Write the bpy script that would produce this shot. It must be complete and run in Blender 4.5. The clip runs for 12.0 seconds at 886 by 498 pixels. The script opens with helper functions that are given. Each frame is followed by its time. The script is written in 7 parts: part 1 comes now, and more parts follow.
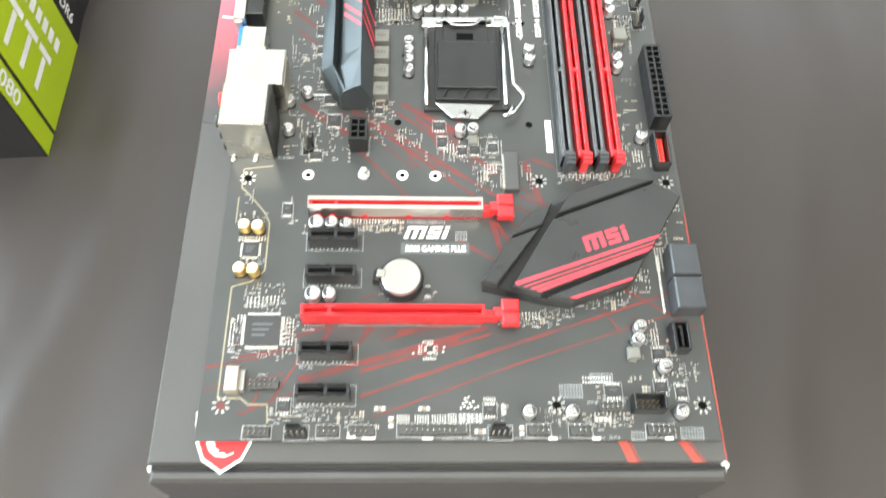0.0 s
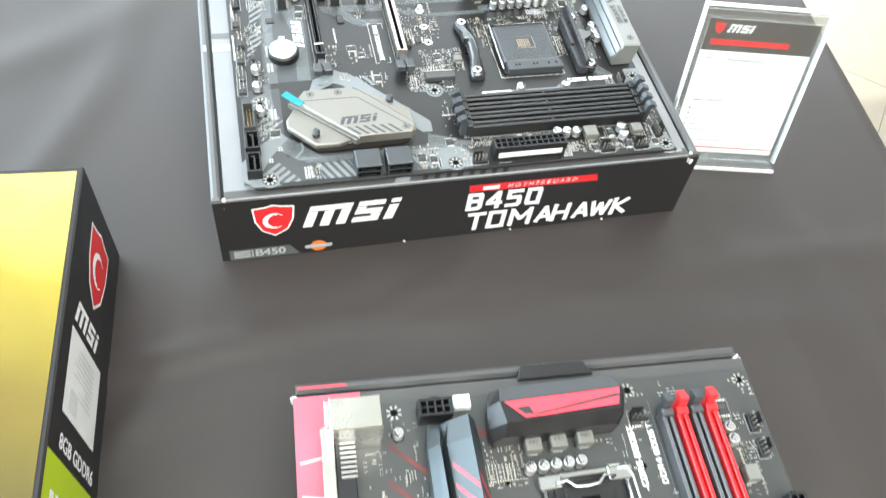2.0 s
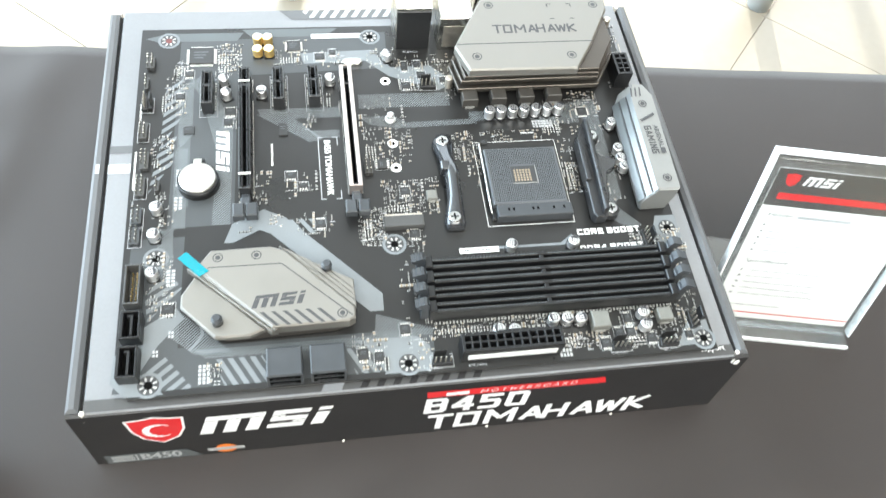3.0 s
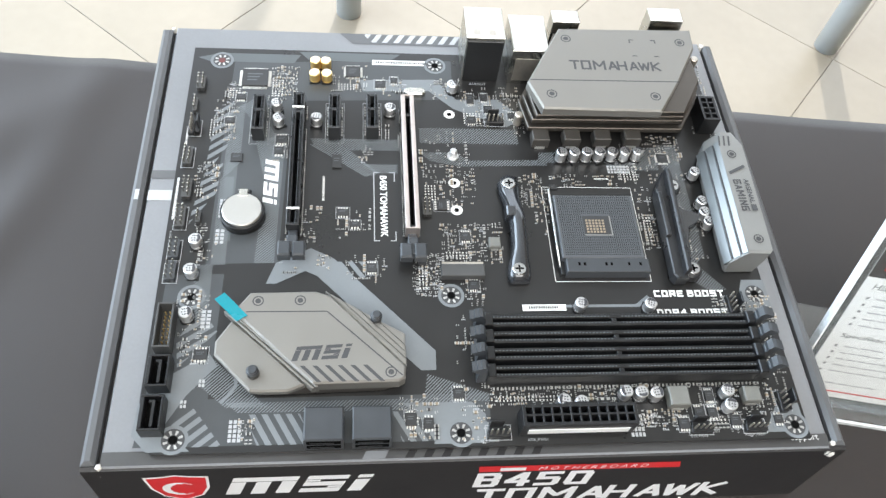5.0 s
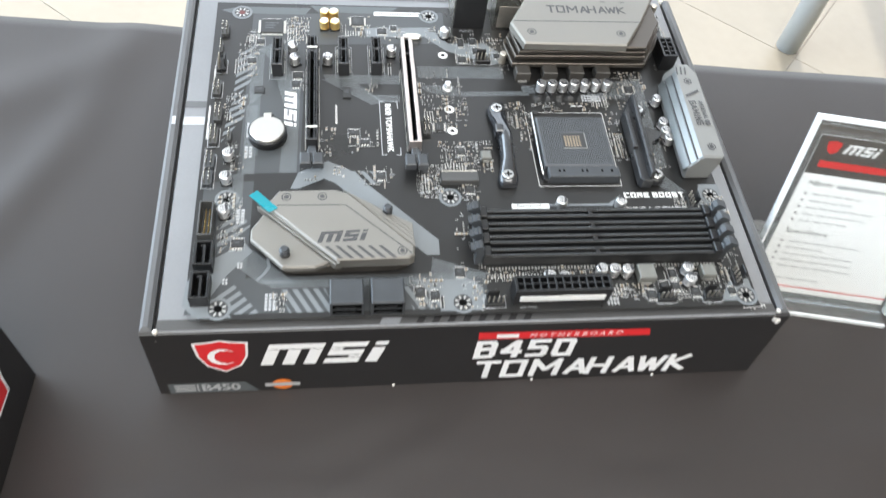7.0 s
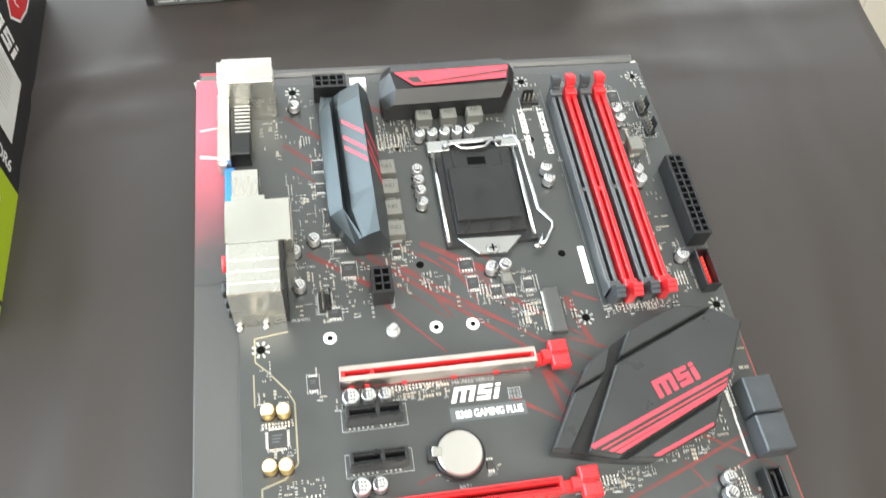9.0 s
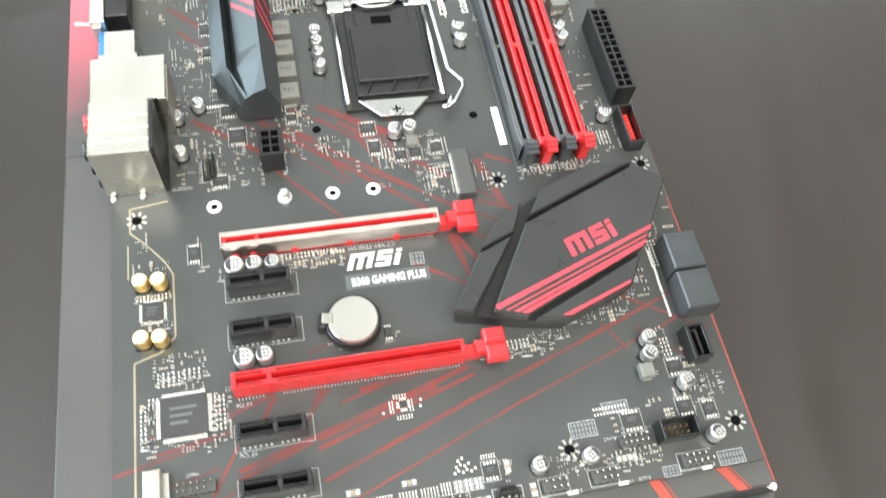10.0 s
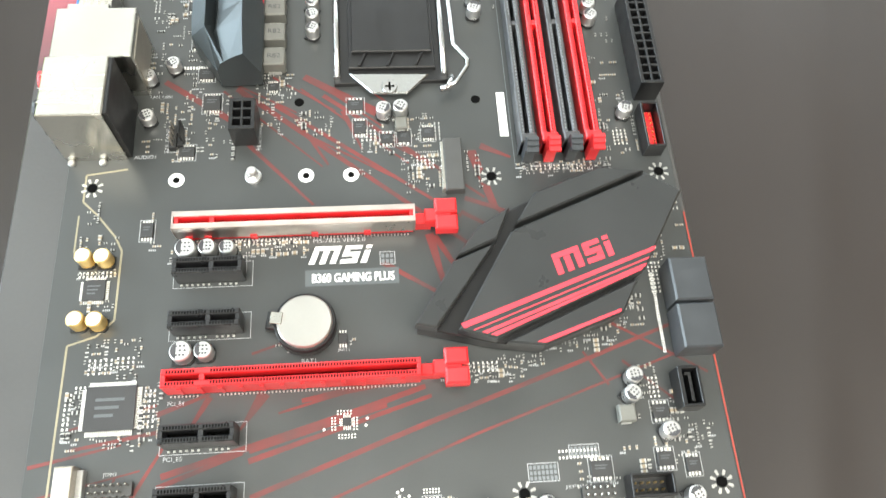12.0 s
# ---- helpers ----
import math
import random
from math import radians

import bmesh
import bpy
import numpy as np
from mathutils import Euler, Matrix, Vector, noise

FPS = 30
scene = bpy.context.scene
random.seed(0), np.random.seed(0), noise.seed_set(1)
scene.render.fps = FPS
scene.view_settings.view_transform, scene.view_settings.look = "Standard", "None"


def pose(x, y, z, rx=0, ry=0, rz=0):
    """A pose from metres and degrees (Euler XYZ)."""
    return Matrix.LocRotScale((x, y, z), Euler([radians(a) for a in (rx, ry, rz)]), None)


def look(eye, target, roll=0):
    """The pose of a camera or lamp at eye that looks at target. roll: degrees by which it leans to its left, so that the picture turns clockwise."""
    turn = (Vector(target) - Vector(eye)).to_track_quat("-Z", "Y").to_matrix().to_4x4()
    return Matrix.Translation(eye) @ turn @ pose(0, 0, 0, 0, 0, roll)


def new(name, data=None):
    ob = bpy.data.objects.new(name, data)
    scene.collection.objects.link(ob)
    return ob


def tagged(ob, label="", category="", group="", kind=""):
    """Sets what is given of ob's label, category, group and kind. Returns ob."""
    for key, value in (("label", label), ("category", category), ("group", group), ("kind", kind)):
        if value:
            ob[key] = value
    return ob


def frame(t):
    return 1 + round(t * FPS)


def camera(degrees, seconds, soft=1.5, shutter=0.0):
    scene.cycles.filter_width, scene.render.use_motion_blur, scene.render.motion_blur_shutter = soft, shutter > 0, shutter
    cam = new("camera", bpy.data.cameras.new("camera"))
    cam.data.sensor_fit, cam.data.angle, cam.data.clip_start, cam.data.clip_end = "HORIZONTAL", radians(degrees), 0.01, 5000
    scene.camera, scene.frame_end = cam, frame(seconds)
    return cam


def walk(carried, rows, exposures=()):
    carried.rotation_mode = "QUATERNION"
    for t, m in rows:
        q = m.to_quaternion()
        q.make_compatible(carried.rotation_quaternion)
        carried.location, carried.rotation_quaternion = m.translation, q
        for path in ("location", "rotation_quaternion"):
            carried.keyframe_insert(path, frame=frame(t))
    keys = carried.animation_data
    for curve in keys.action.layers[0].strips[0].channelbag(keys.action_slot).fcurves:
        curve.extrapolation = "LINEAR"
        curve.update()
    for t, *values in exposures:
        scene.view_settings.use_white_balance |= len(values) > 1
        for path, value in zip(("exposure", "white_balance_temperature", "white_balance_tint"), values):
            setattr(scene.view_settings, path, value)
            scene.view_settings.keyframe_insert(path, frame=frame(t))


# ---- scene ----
cam = camera(59.33, 12.0, soft=1.4, shutter=0.3)
PATH = [
    (0, (0.0960, -0.0878, 0.4213), (0.1694, 0.8197, -1.3594), 4.55),
    (0.5, (0.1039, -0.0229, 0.4190), (0.2021, 0.9069, -1.3490), 7.88),
    (1, (0.0985, 0.0448, 0.4197), (0.1497, 1.0273, -1.3215), 7.17),
    (1.5, (0.0343, 0.1044, 0.4393), (0.2893, 1.1162, -1.2670), 12.41),
    (2, (-0.0140, 0.1315, 0.4608), (0.3389, 1.2313, -1.1720), 11.26),
    (2.5, (0.0360, 0.2415, 0.4326), (0.2767, 1.2701, -1.2656), 11.21),
    (2.7, (0.0569, 0.2844, 0.4288), (0.3001, 1.3075, -1.2724), 11.06),
    (4.3, (0.0674, 0.3587, 0.3922), (0.2609, 1.4152, -1.2950), 10.55),
    (4.5, (0.0640, 0.3562, 0.3938), (0.2362, 1.4112, -1.2966), 10.11),
    (5, (0.0532, 0.3527, 0.3962), (0.2007, 1.4294, -1.2828), 9.90),
    (5.5, (0.0588, 0.3486, 0.3971), (0.1900, 1.4362, -1.2762), 8.87),
    (6, (0.0598, 0.3428, 0.3985), (0.1919, 1.4326, -1.2734), 9.04),
    (6.5, (0.0597, 0.3216, 0.4021), (0.1882, 1.4292, -1.2583), 8.82),
    (7, (0.0412, 0.2633, 0.4097), (0.2326, 1.3961, -1.2274), 10.08),
    (7.5, (0.0251, 0.1684, 0.4296), (0.2669, 1.2946, -1.2054), 10.27),
    (7.7, (0.0168, 0.1301, 0.4305), (0.2955, 1.2532, -1.2007), 11.66),
    (9.3, (0.0402, -0.0277, 0.3876), (0.3797, 0.9527, -1.3222), 9.59),
    (9.5, (0.0448, -0.0308, 0.3792), (0.4084, 0.9325, -1.3354), 10.04),
    (10, (0.0753, -0.0448, 0.3559), (0.4151, 0.8530, -1.3987), 11.07),
    (10.5, (0.0805, -0.0511, 0.3489), (0.3751, 0.7181, -1.4736), 12.32),
    (11, (0.0909, -0.0461, 0.3415), (0.3618, 0.7073, -1.4913), 12.07),
    (11.5, (0.1109, -0.0287, 0.3367), (0.3029, 0.7276, -1.5048), 8.28),
    (12, (0.1181, -0.0161, 0.3377), (0.2759, 0.7893, -1.4862), 7.96),
]
walk(cam, [(t, look(eye, target, roll)) for t, eye, target, roll in PATH],
     [(0, 0.54, 6750, 5), (1, 0.46, 6750, 5), (1.6, 0.66, 6450, 4), (2.6, 0.66, 6400, 4), (4.2, -0.01, 6350, 9), (6.5, -0.03, 6350, 9), (7.0, 0.05, 6400, 9), (7.6, 0.48, 6500, 8), (9.3, 0.37, 6700, 5), (11, 0.3, 6750, 5), (12, 0.3, 6800, 5)])

# ---- light ----
world = bpy.data.worlds.new("sky")
scene.world = world
world.use_nodes = True
wn = world.node_tree.nodes
sky = wn.new("ShaderNodeTexSky")
sky.sky_type = "NISHITA"
sky.sun_disc = False
SUN_ELEV, SUN_AZ = 58.0, 8.0          # degrees; azimuth from +y towards +x
sky.sun_elevation, sky.sun_rotation = radians(SUN_ELEV), radians(SUN_AZ)
wn["Background"].inputs["Strength"].default_value = 0.12
world.node_tree.links.new(sky.outputs[0], wn["Background"].inputs["Color"])

sun = bpy.data.lights.new("sun", "SUN")
sun.energy, sun.angle, sun.color = 2.4, radians(0.6), (1.0, 0.96, 0.9)
new("sun", sun).matrix_world = look(
    (3 * math.sin(radians(SUN_AZ)), 3 * math.cos(radians(SUN_AZ)), 3 * math.tan(radians(SUN_ELEV))), (0, 0, 0))


def area_lamp(name, place, target, wide, high, watts, colour):
    lamp = bpy.data.lights.new(name, "AREA")
    lamp.shape, lamp.size, lamp.size_y = "RECTANGLE", wide, high
    lamp.energy, lamp.color = watts, colour
    new(name, lamp).matrix_world = look(place, target)


# Two lamps stand in openings of windows that are out of view.
area_lamp("window_light_far", (0.0, 3.0, 1.0), (0.0, 0, 1.0), 6.0, 2.6, 122, (0.93, 0.97, 1.0))
area_lamp("window_light_side", (-3.05, 0.75, 1.0), (0, 0.75, 1.0), 4.5, 2.6, 330, (0.74, 0.87, 1.0))
# Added fill, no fixture in view: brightens the price sheet and front faces.
area_lamp("roof_light", (0.2, -1.3, 2.37), (0.2, -1.3, 0), 2.6, 2.2, 135, (1.0, 0.97, 0.93))

# ---- materials ----
S = 0.001


def surface(name, col, rough=0.5, metal=0.0, vary=0.12, scale=60.0, fine=900.0, bump=0.0, coat=0.0, sheen=0.0, spec=0.5):
    """A material whose colour varies softly at two scales, with a fine relief."""
    m = bpy.data.materials.new(name)
    m.use_nodes = True
    nt = m.node_tree
    n, l = nt.nodes, nt.links
    p = n["Principled BSDF"]
    p.inputs["Metallic"].default_value = metal
    p.inputs["Specular IOR Level"].default_value = spec
    p.inputs["Coat Weight"].default_value = coat
    p.inputs["Sheen Weight"].default_value = sheen
    tc = n.new("ShaderNodeTexCoord")
    a, b = n.new("ShaderNodeTexNoise"), n.new("ShaderNodeTexNoise")
    a.inputs["Scale"].default_value, a.inputs["Detail"].default_value = scale, 5
    b.inputs["Scale"].default_value, b.inputs["Detail"].default_value = fine, 2
    l.new(tc.outputs["Object"], a.inputs["Vector"])
    l.new(tc.outputs["Object"], b.inputs["Vector"])
    add = n.new("ShaderNodeMath")
    add.operation = "MULTIPLY_ADD"
    add.inputs[1].default_value = 0.35
    l.new(b.outputs["Fac"], add.inputs[0])
    l.new(a.outputs["Fac"], add.inputs[2])
    ramp = n.new("ShaderNodeMapRange")
    ramp.inputs["From Min"].default_value, ramp.inputs["From Max"].default_value = 0.35, 1.0
    l.new(add.outputs[0], ramp.inputs["Value"])
    mix = n.new("ShaderNodeMix")
    mix.data_type = "RGBA"
    mix.inputs["A"].default_value = (*[c * (1 - vary) for c in col], 1)
    mix.inputs["B"].default_value = (*[min(1, c * (1 + vary)) for c in col], 1)
    l.new(ramp.outputs["Result"], mix.inputs["Factor"])
    l.new(mix.outputs["Result"], p.inputs["Base Color"])
    rr = n.new("ShaderNodeMapRange")
    rr.inputs["From Min"].default_value, rr.inputs["From Max"].default_value = 0.3, 0.8
    rr.inputs["To Min"].default_value, rr.inputs["To Max"].default_value = max(0.03, rough - 0.08), min(1, rough + 0.08)
    l.new(a.outputs["Fac"], rr.inputs["Value"])
    l.new(rr.outputs["Result"], p.inputs["Roughness"])
    if bump:
        bp = n.new("ShaderNodeBump")
        bp.inputs["Strength"].default_value, bp.inputs["Distance"].default_value = bump, 0.0004
        l.new(b.outputs["Fac"], bp.inputs["Height"])
        l.new(bp.outputs["Normal"], p.inputs["Normal"])
    return m


def brushed(name, col, rough, axis=0):
    """Brushed metal: fine streaks along one axis."""
    m = surface(name, col, rough, 1.0, 0.06, 40)
    nt = m.node_tree
    n, l = nt.nodes, nt.links
    tc, mp, no, bp = n.new("ShaderNodeTexCoord"), n.new("ShaderNodeMapping"), n.new("ShaderNodeTexNoise"), n.new("ShaderNodeBump")
    sc = [2500.0, 2500.0, 2500.0]
    sc[axis] = 40.0
    mp.inputs["Scale"].default_value = sc
    no.inputs["Scale"].default_value = 1.0
    bp.inputs["Strength"].default_value, bp.inputs["Distance"].default_value = 0.12, 0.0002
    l.new(tc.outputs["Object"], mp.inputs["Vector"])
    l.new(mp.outputs[0], no.inputs["Vector"])
    l.new(no.outputs["Fac"], bp.inputs["Height"])
    l.new(bp.outputs["Normal"], n["Principled BSDF"].inputs["Normal"])
    return m




def worn_red():
    """Thin red print on charcoal: brushed strokes through which the board shows."""
    m = surface("red_silkscreen", (0.15, 0.027, 0.025), 0.5, 0, 0.3, 60)
    n, l = m.node_tree.nodes, m.node_tree.links
    tc, no, ramp, mix = n.new("ShaderNodeTexCoord"), n.new("ShaderNodeTexNoise"), n.new("ShaderNodeMapRange"), n.new("ShaderNodeMix")
    no.inputs["Scale"].default_value, no.inputs["Detail"].default_value = 55.0, 6.0
    ramp.inputs["From Min"].default_value, ramp.inputs["From Max"].default_value = 0.36, 0.62
    ramp.inputs["To Min"].default_value, ramp.inputs["To Max"].default_value = 0.35, 1.0
    mix.data_type = "RGBA"
    mix.inputs["A"].default_value, mix.inputs["B"].default_value = (0.045, 0.038, 0.037, 1), (0.165, 0.029, 0.027, 1)
    l.new(tc.outputs["Object"], no.inputs["Vector"])
    l.new(no.outputs["Fac"], ramp.inputs["Value"])
    l.new(ramp.outputs["Result"], mix.inputs["Factor"])
    l.new(mix.outputs["Result"], n["Principled BSDF"].inputs["Base Color"])
    return m


PCB_A = surface("solder_mask_charcoal", (0.034, 0.037, 0.037), 0.38, 0, 0.14, 30, 1500, 0.05, spec=0.8)
PCB_B = surface("solder_mask_black", (0.0125, 0.0122, 0.012), 0.34, 0, 0.15, 30, 1500, 0.05, spec=0.55)
SILK = surface("white_silkscreen", (0.78, 0.78, 0.76), 0.6, 0, 0.08)
SILK_FAINT = surface("faint_grey_silkscreen", (0.052, 0.056, 0.059), 0.45, 0, 0.1)
SILK_GREY = surface("grey_silkscreen", (0.17, 0.185, 0.195), 0.5, 0, 0.08)
SILK_DIM = surface("dim_grey_silkscreen", (0.09, 0.1, 0.105), 0.5, 0, 0.08)
SILK_RED = worn_red()
TRACE_GOLD = surface("pale_gold_trace", (0.3, 0.27, 0.19), 0.4, 0.3, 0.15)
# A lighter black for the charcoal board's memory slots.
SLOT_PALER_BLACK = surface("lighter_black_plastic", (0.062, 0.064, 0.068), 0.38, 0, 0.15, 120, 1800, 0.05)
SLOT_BLACK = surface("satin_black_plastic", (0.02, 0.0205, 0.022), 0.33, 0, 0.15, 120, 1800, 0.05)
BLACK = surface("black_plastic", (0.0095, 0.0097, 0.0105), 0.36, 0, 0.2, 120, 1800, 0.08)
GREY_PLASTIC = surface("dark_grey_plastic", (0.042, 0.046, 0.051), 0.4, 0, 0.12, 120, 1800, 0.08)
RED = surface("red_plastic", (0.7, 0.026, 0.032), 0.38, 0, 0.1, 120, 1500, 0.05)
BEIGE = surface("steel_shielded_slot", (0.57, 0.5, 0.465), 0.42, 0.85, 0.12, 120)
# Darker, shinier copy of the cover's steel, helping its sides reflect dark.
BEIGE_DIM_SIDE = surface("dimmed_steel_side", (0.5, 0.46, 0.43), 0.34, 1.0, 0.1)
GLOSS = surface("glossy_black_plastic", (0.024, 0.026, 0.03), 0.14, 0, 0.1, 60, 1500, 0.02, 0, 0, 1.0)
# Near-black, hardly reflecting: paints the shade inside holes, slots and recesses.
RECESS_SHADE = surface("recess_shade_black", (0.004, 0.004, 0.004), 0.9, spec=0.05)
TIN = brushed("tinned_steel", (0.56, 0.55, 0.505), 0.27, 0)
TIN_DARK = surface("dull_tin", (0.5, 0.46, 0.4), 0.4, 0.9, 0.2, 60)
STEEL = brushed("bright_steel", (0.52, 0.53, 0.53), 0.24, 1)
SOLDER = surface("solder", (0.5, 0.495, 0.475), 0.36, 0.7, 0.3)
GOLD = surface("gold_plating", (0.84, 0.61, 0.25), 0.36, 0.9, 0.1)
CAN = surface("aluminium_can", (0.66, 0.66, 0.66), 0.32, 0.85, 0.06)
CHOKE = surface("grey_ferrite", (0.16, 0.16, 0.145), 0.55, 0.1, 0.15, 200, 1500, 0.15)
HEADER = surface("grey_nylon", (0.055, 0.055, 0.054), 0.5, 0, 0.12, 200)
SOCKET_GREY = surface("socket_grey", (0.066, 0.071, 0.077), 0.4, 0, 0.1, 200)
CHIP = surface("chip_epoxy", (0.03, 0.03, 0.031), 0.5, 0, 0.15, 200, 1800, 0.1)
SMD_TAN = surface("ceramic_tan", (0.3, 0.24, 0.17), 0.5, 0, 0.3)
# Paler, bluer copy of black_anodised: sky reflection put into the base colour.
HS_BLACK_SKYLIT = surface("black_anodised_sky_tint", (0.062, 0.074, 0.08), 0.42, 0.5, 0.1, 40, 1600, 0.1)
HS_BLACK = surface("black_anodised", (0.029, 0.0305, 0.031), 0.33, 0.0, 0.12, 40, 1600, 0.12)
PALE_TIN = surface("pale_tin", (0.74, 0.73, 0.69), 0.45, 0.4, 0.08)
HS_RED = surface("red_print_on_heatsink", (0.68, 0.05, 0.075), 0.4, 0, 0.1)
ALU = surface("sandblasted_aluminium", (0.235, 0.224, 0.203), 0.52, 0.6, 0.06, 60, 2600, 0.12)
ALU_BRIGHT = surface("satin_aluminium", (0.25, 0.25, 0.24), 0.55, 0.5, 0.06, 60)
ALU_EDGE = surface("polished_edge", (0.24, 0.25, 0.25), 0.38, 0.9, 0.03, 60)
ALU_DARK = surface("grey_anodised", (0.1, 0.088, 0.076), 0.36, 0.8, 0.08)
INK_DARK = surface("dark_ink", (0.05, 0.05, 0.052), 0.5)
COIN = surface("battery_steel", (0.54, 0.525, 0.495), 0.36, 0.9, 0.04, 30)
BLUE = surface("blue_plastic", (0.03, 0.2, 0.55), 0.4)
LID_A = surface("coated_card_charcoal", (0.052, 0.051, 0.051), 0.36, 0, 0.12, 14, 700, 0.1, spec=0.8)
SIDE = surface("coated_card_black", (0.016, 0.015, 0.0155), 0.44, 0, 0.15, 14, 700, 0.1, 0, 0, 0.4)
INK_MARK = surface("dark_can_print", (0.05, 0.05, 0.055), 0.5)
CHOKE_DARK = surface("dark_ferrite", (0.055, 0.05, 0.044), 0.5, 0.1, 0.15, 200, 1500, 0.15)
LID_B = surface("coated_card_grey", (0.2, 0.205, 0.215), 0.38, 0, 0.1, 12, 700, 0.1)
LID_B_DARK = surface("printed_dark_grey", (0.1, 0.102, 0.106), 0.42, 0, 0.1, 12)
LID_B_PALE = surface("printed_pale_grey", (0.42, 0.43, 0.44), 0.42, 0, 0.1, 12)
LID_STRIPE = surface("printed_stripe_red", (0.34, 0.055, 0.04), 0.42, 0, 0.3, 22)
LID_RED = surface("printed_red", (0.5, 0.05, 0.075), 0.42, 0, 0.45, 22)


def fading_print():
    """Red print that fades into the charcoal of the card towards the viewer's end."""
    m = surface("fading_red_print", (0.055, 0.054, 0.054), 0.42, 0, 0.12, 14, 700, 0.1)
    n, l = m.node_tree.nodes, m.node_tree.links
    tc, sep, ramp, no = n.new("ShaderNodeTexCoord"), n.new("ShaderNodeSeparateXYZ"), n.new("ShaderNodeMapRange"), n.new("ShaderNodeTexNoise")
    no.inputs["Scale"].default_value = 26.0
    l.new(tc.outputs["Object"], sep.inputs[0])
    l.new(tc.outputs["Object"], no.inputs["Vector"])
    wob = n.new("ShaderNodeMath")
    wob.operation = "MULTIPLY_ADD"
    wob.inputs[1].default_value = 0.05
    l.new(no.outputs["Fac"], wob.inputs[0])
    l.new(sep.outputs["Y"], wob.inputs[2])
    ramp.inputs["From Min"].default_value, ramp.inputs["From Max"].default_value = 0.215, 0.30
    l.new(wob.outputs[0], ramp.inputs["Value"])
    mix = n.new("ShaderNodeMix")
    mix.data_type = "RGBA"
    mix.inputs["A"].default_value = (0.055, 0.054, 0.054, 1)
    mix.inputs["B"].default_value = (0.56, 0.1, 0.14, 1)
    l.new(ramp.outputs["Result"], mix.inputs["Factor"])
    l.new(mix.outputs["Result"], n["Principled BSDF"].inputs["Base Color"])
    return m


LID_FADE = fading_print()
PAPER_EDGE = surface("torn_card_edge", (0.72, 0.69, 0.64), 0.9, 0, 0.2, 300)
WHITE = surface("white_print", (0.82, 0.82, 0.82), 0.5, 0, 0.05)
PRINT_RED = surface("bright_red_print", (0.62, 0.02, 0.025), 0.45, 0, 0.08)
ORANGE = surface("orange_print", (0.75, 0.2, 0.03), 0.5)
GREEN = surface("lime_green_print", (0.42, 0.55, 0.012), 0.38, 0, 0.1, 10)


def print_with_glare():
    """Printed card from lime through olive to yellow, glossy reflection mixed into the colour."""
    m = surface("yellow_green_print_and_glare", (0.27, 0.225, 0.035), 0.22)
    n, l = m.node_tree.nodes, m.node_tree.links
    tc, sep, no, add, ramp = n.new("ShaderNodeTexCoord"), n.new("ShaderNodeSeparateXYZ"), n.new("ShaderNodeTexNoise"), n.new("ShaderNodeMath"), n.new("ShaderNodeValToRGB")
    no.inputs["Scale"].default_value = 9.0
    add.operation = "MULTIPLY_ADD"
    add.inputs[1].default_value = 0.12
    l.new(tc.outputs["Object"], sep.inputs[0])
    l.new(tc.outputs["Object"], no.inputs["Vector"])
    l.new(no.outputs["Fac"], add.inputs[0])
    l.new(sep.outputs["Y"], add.inputs[2])
    scale = n.new("ShaderNodeMapRange")
    scale.inputs["From Max"].default_value = 0.31
    l.new(add.outputs[0], scale.inputs["Value"])
    l.new(scale.outputs["Result"], ramp.inputs["Fac"])
    ramp.color_ramp.elements[0].position, ramp.color_ramp.elements[0].color = 0.30, (0.26, 0.34, 0.01, 1)
    ramp.color_ramp.elements[1].position, ramp.color_ramp.elements[1].color = 0.97, (0.42, 0.38, 0.1, 1)
    for at_, col in ((0.36, (0.07, 0.055, 0.01, 1)), (0.55, (0.13, 0.095, 0.012, 1)), (0.8, (0.26, 0.2, 0.02, 1))):
        ramp.color_ramp.elements.new(at_).color = col
    l.new(ramp.outputs["Color"], n["Principled BSDF"].inputs["Base Color"])
    return m


YELLOW = print_with_glare()
FROST = surface("sawn_acrylic_edge", (0.72, 0.75, 0.76), 0.3, 0, 0.08, 200)
PAPER = surface("white_paper", (0.85, 0.85, 0.84), 0.6, 0, 0.03)
STICKER = surface("matte_label_paper", (0.72, 0.72, 0.7), 0.6, 0, 0.05)
STICKER_GREY = surface("faded_grey_ink", (0.6, 0.6, 0.6), 0.6)
INK_GREY = surface("grey_ink", (0.25, 0.25, 0.26), 0.6)
FILM = surface("teal_plastic_film", (0.008, 0.2, 0.245), 0.25)
# Brown for unseen walls, chosen to darken and warm reflections from the right.
WARM_WALL = surface("unseen_brown_wall", (0.2, 0.15, 0.11), 0.8, 0, 0.1, 2, 60)
PLASTER = surface("white_plaster", (0.72, 0.7, 0.67), 0.8, 0, 0.05, 2, 60)
FRAME = surface("window_frame_grey", (0.3, 0.31, 0.32), 0.45, 0.3)
LEG = surface("painted_steel_leg", (0.55, 0.6, 0.63), 0.4, 0.2, 0.08, 8)
TILE = surface("beige_floor_tile", (0.285, 0.248, 0.193), 0.36, 0, 0.1, 3, 40)
GROUT = surface("grey_grout", (0.2, 0.18, 0.155), 0.9, 0, 0.1, 20)


CLOTH = surface("black_tablecloth", (0.0235, 0.0182, 0.0166), 0.49, 0, 0.2, 3.5, 2600, 0.2, 0, 0.08, 0.6)


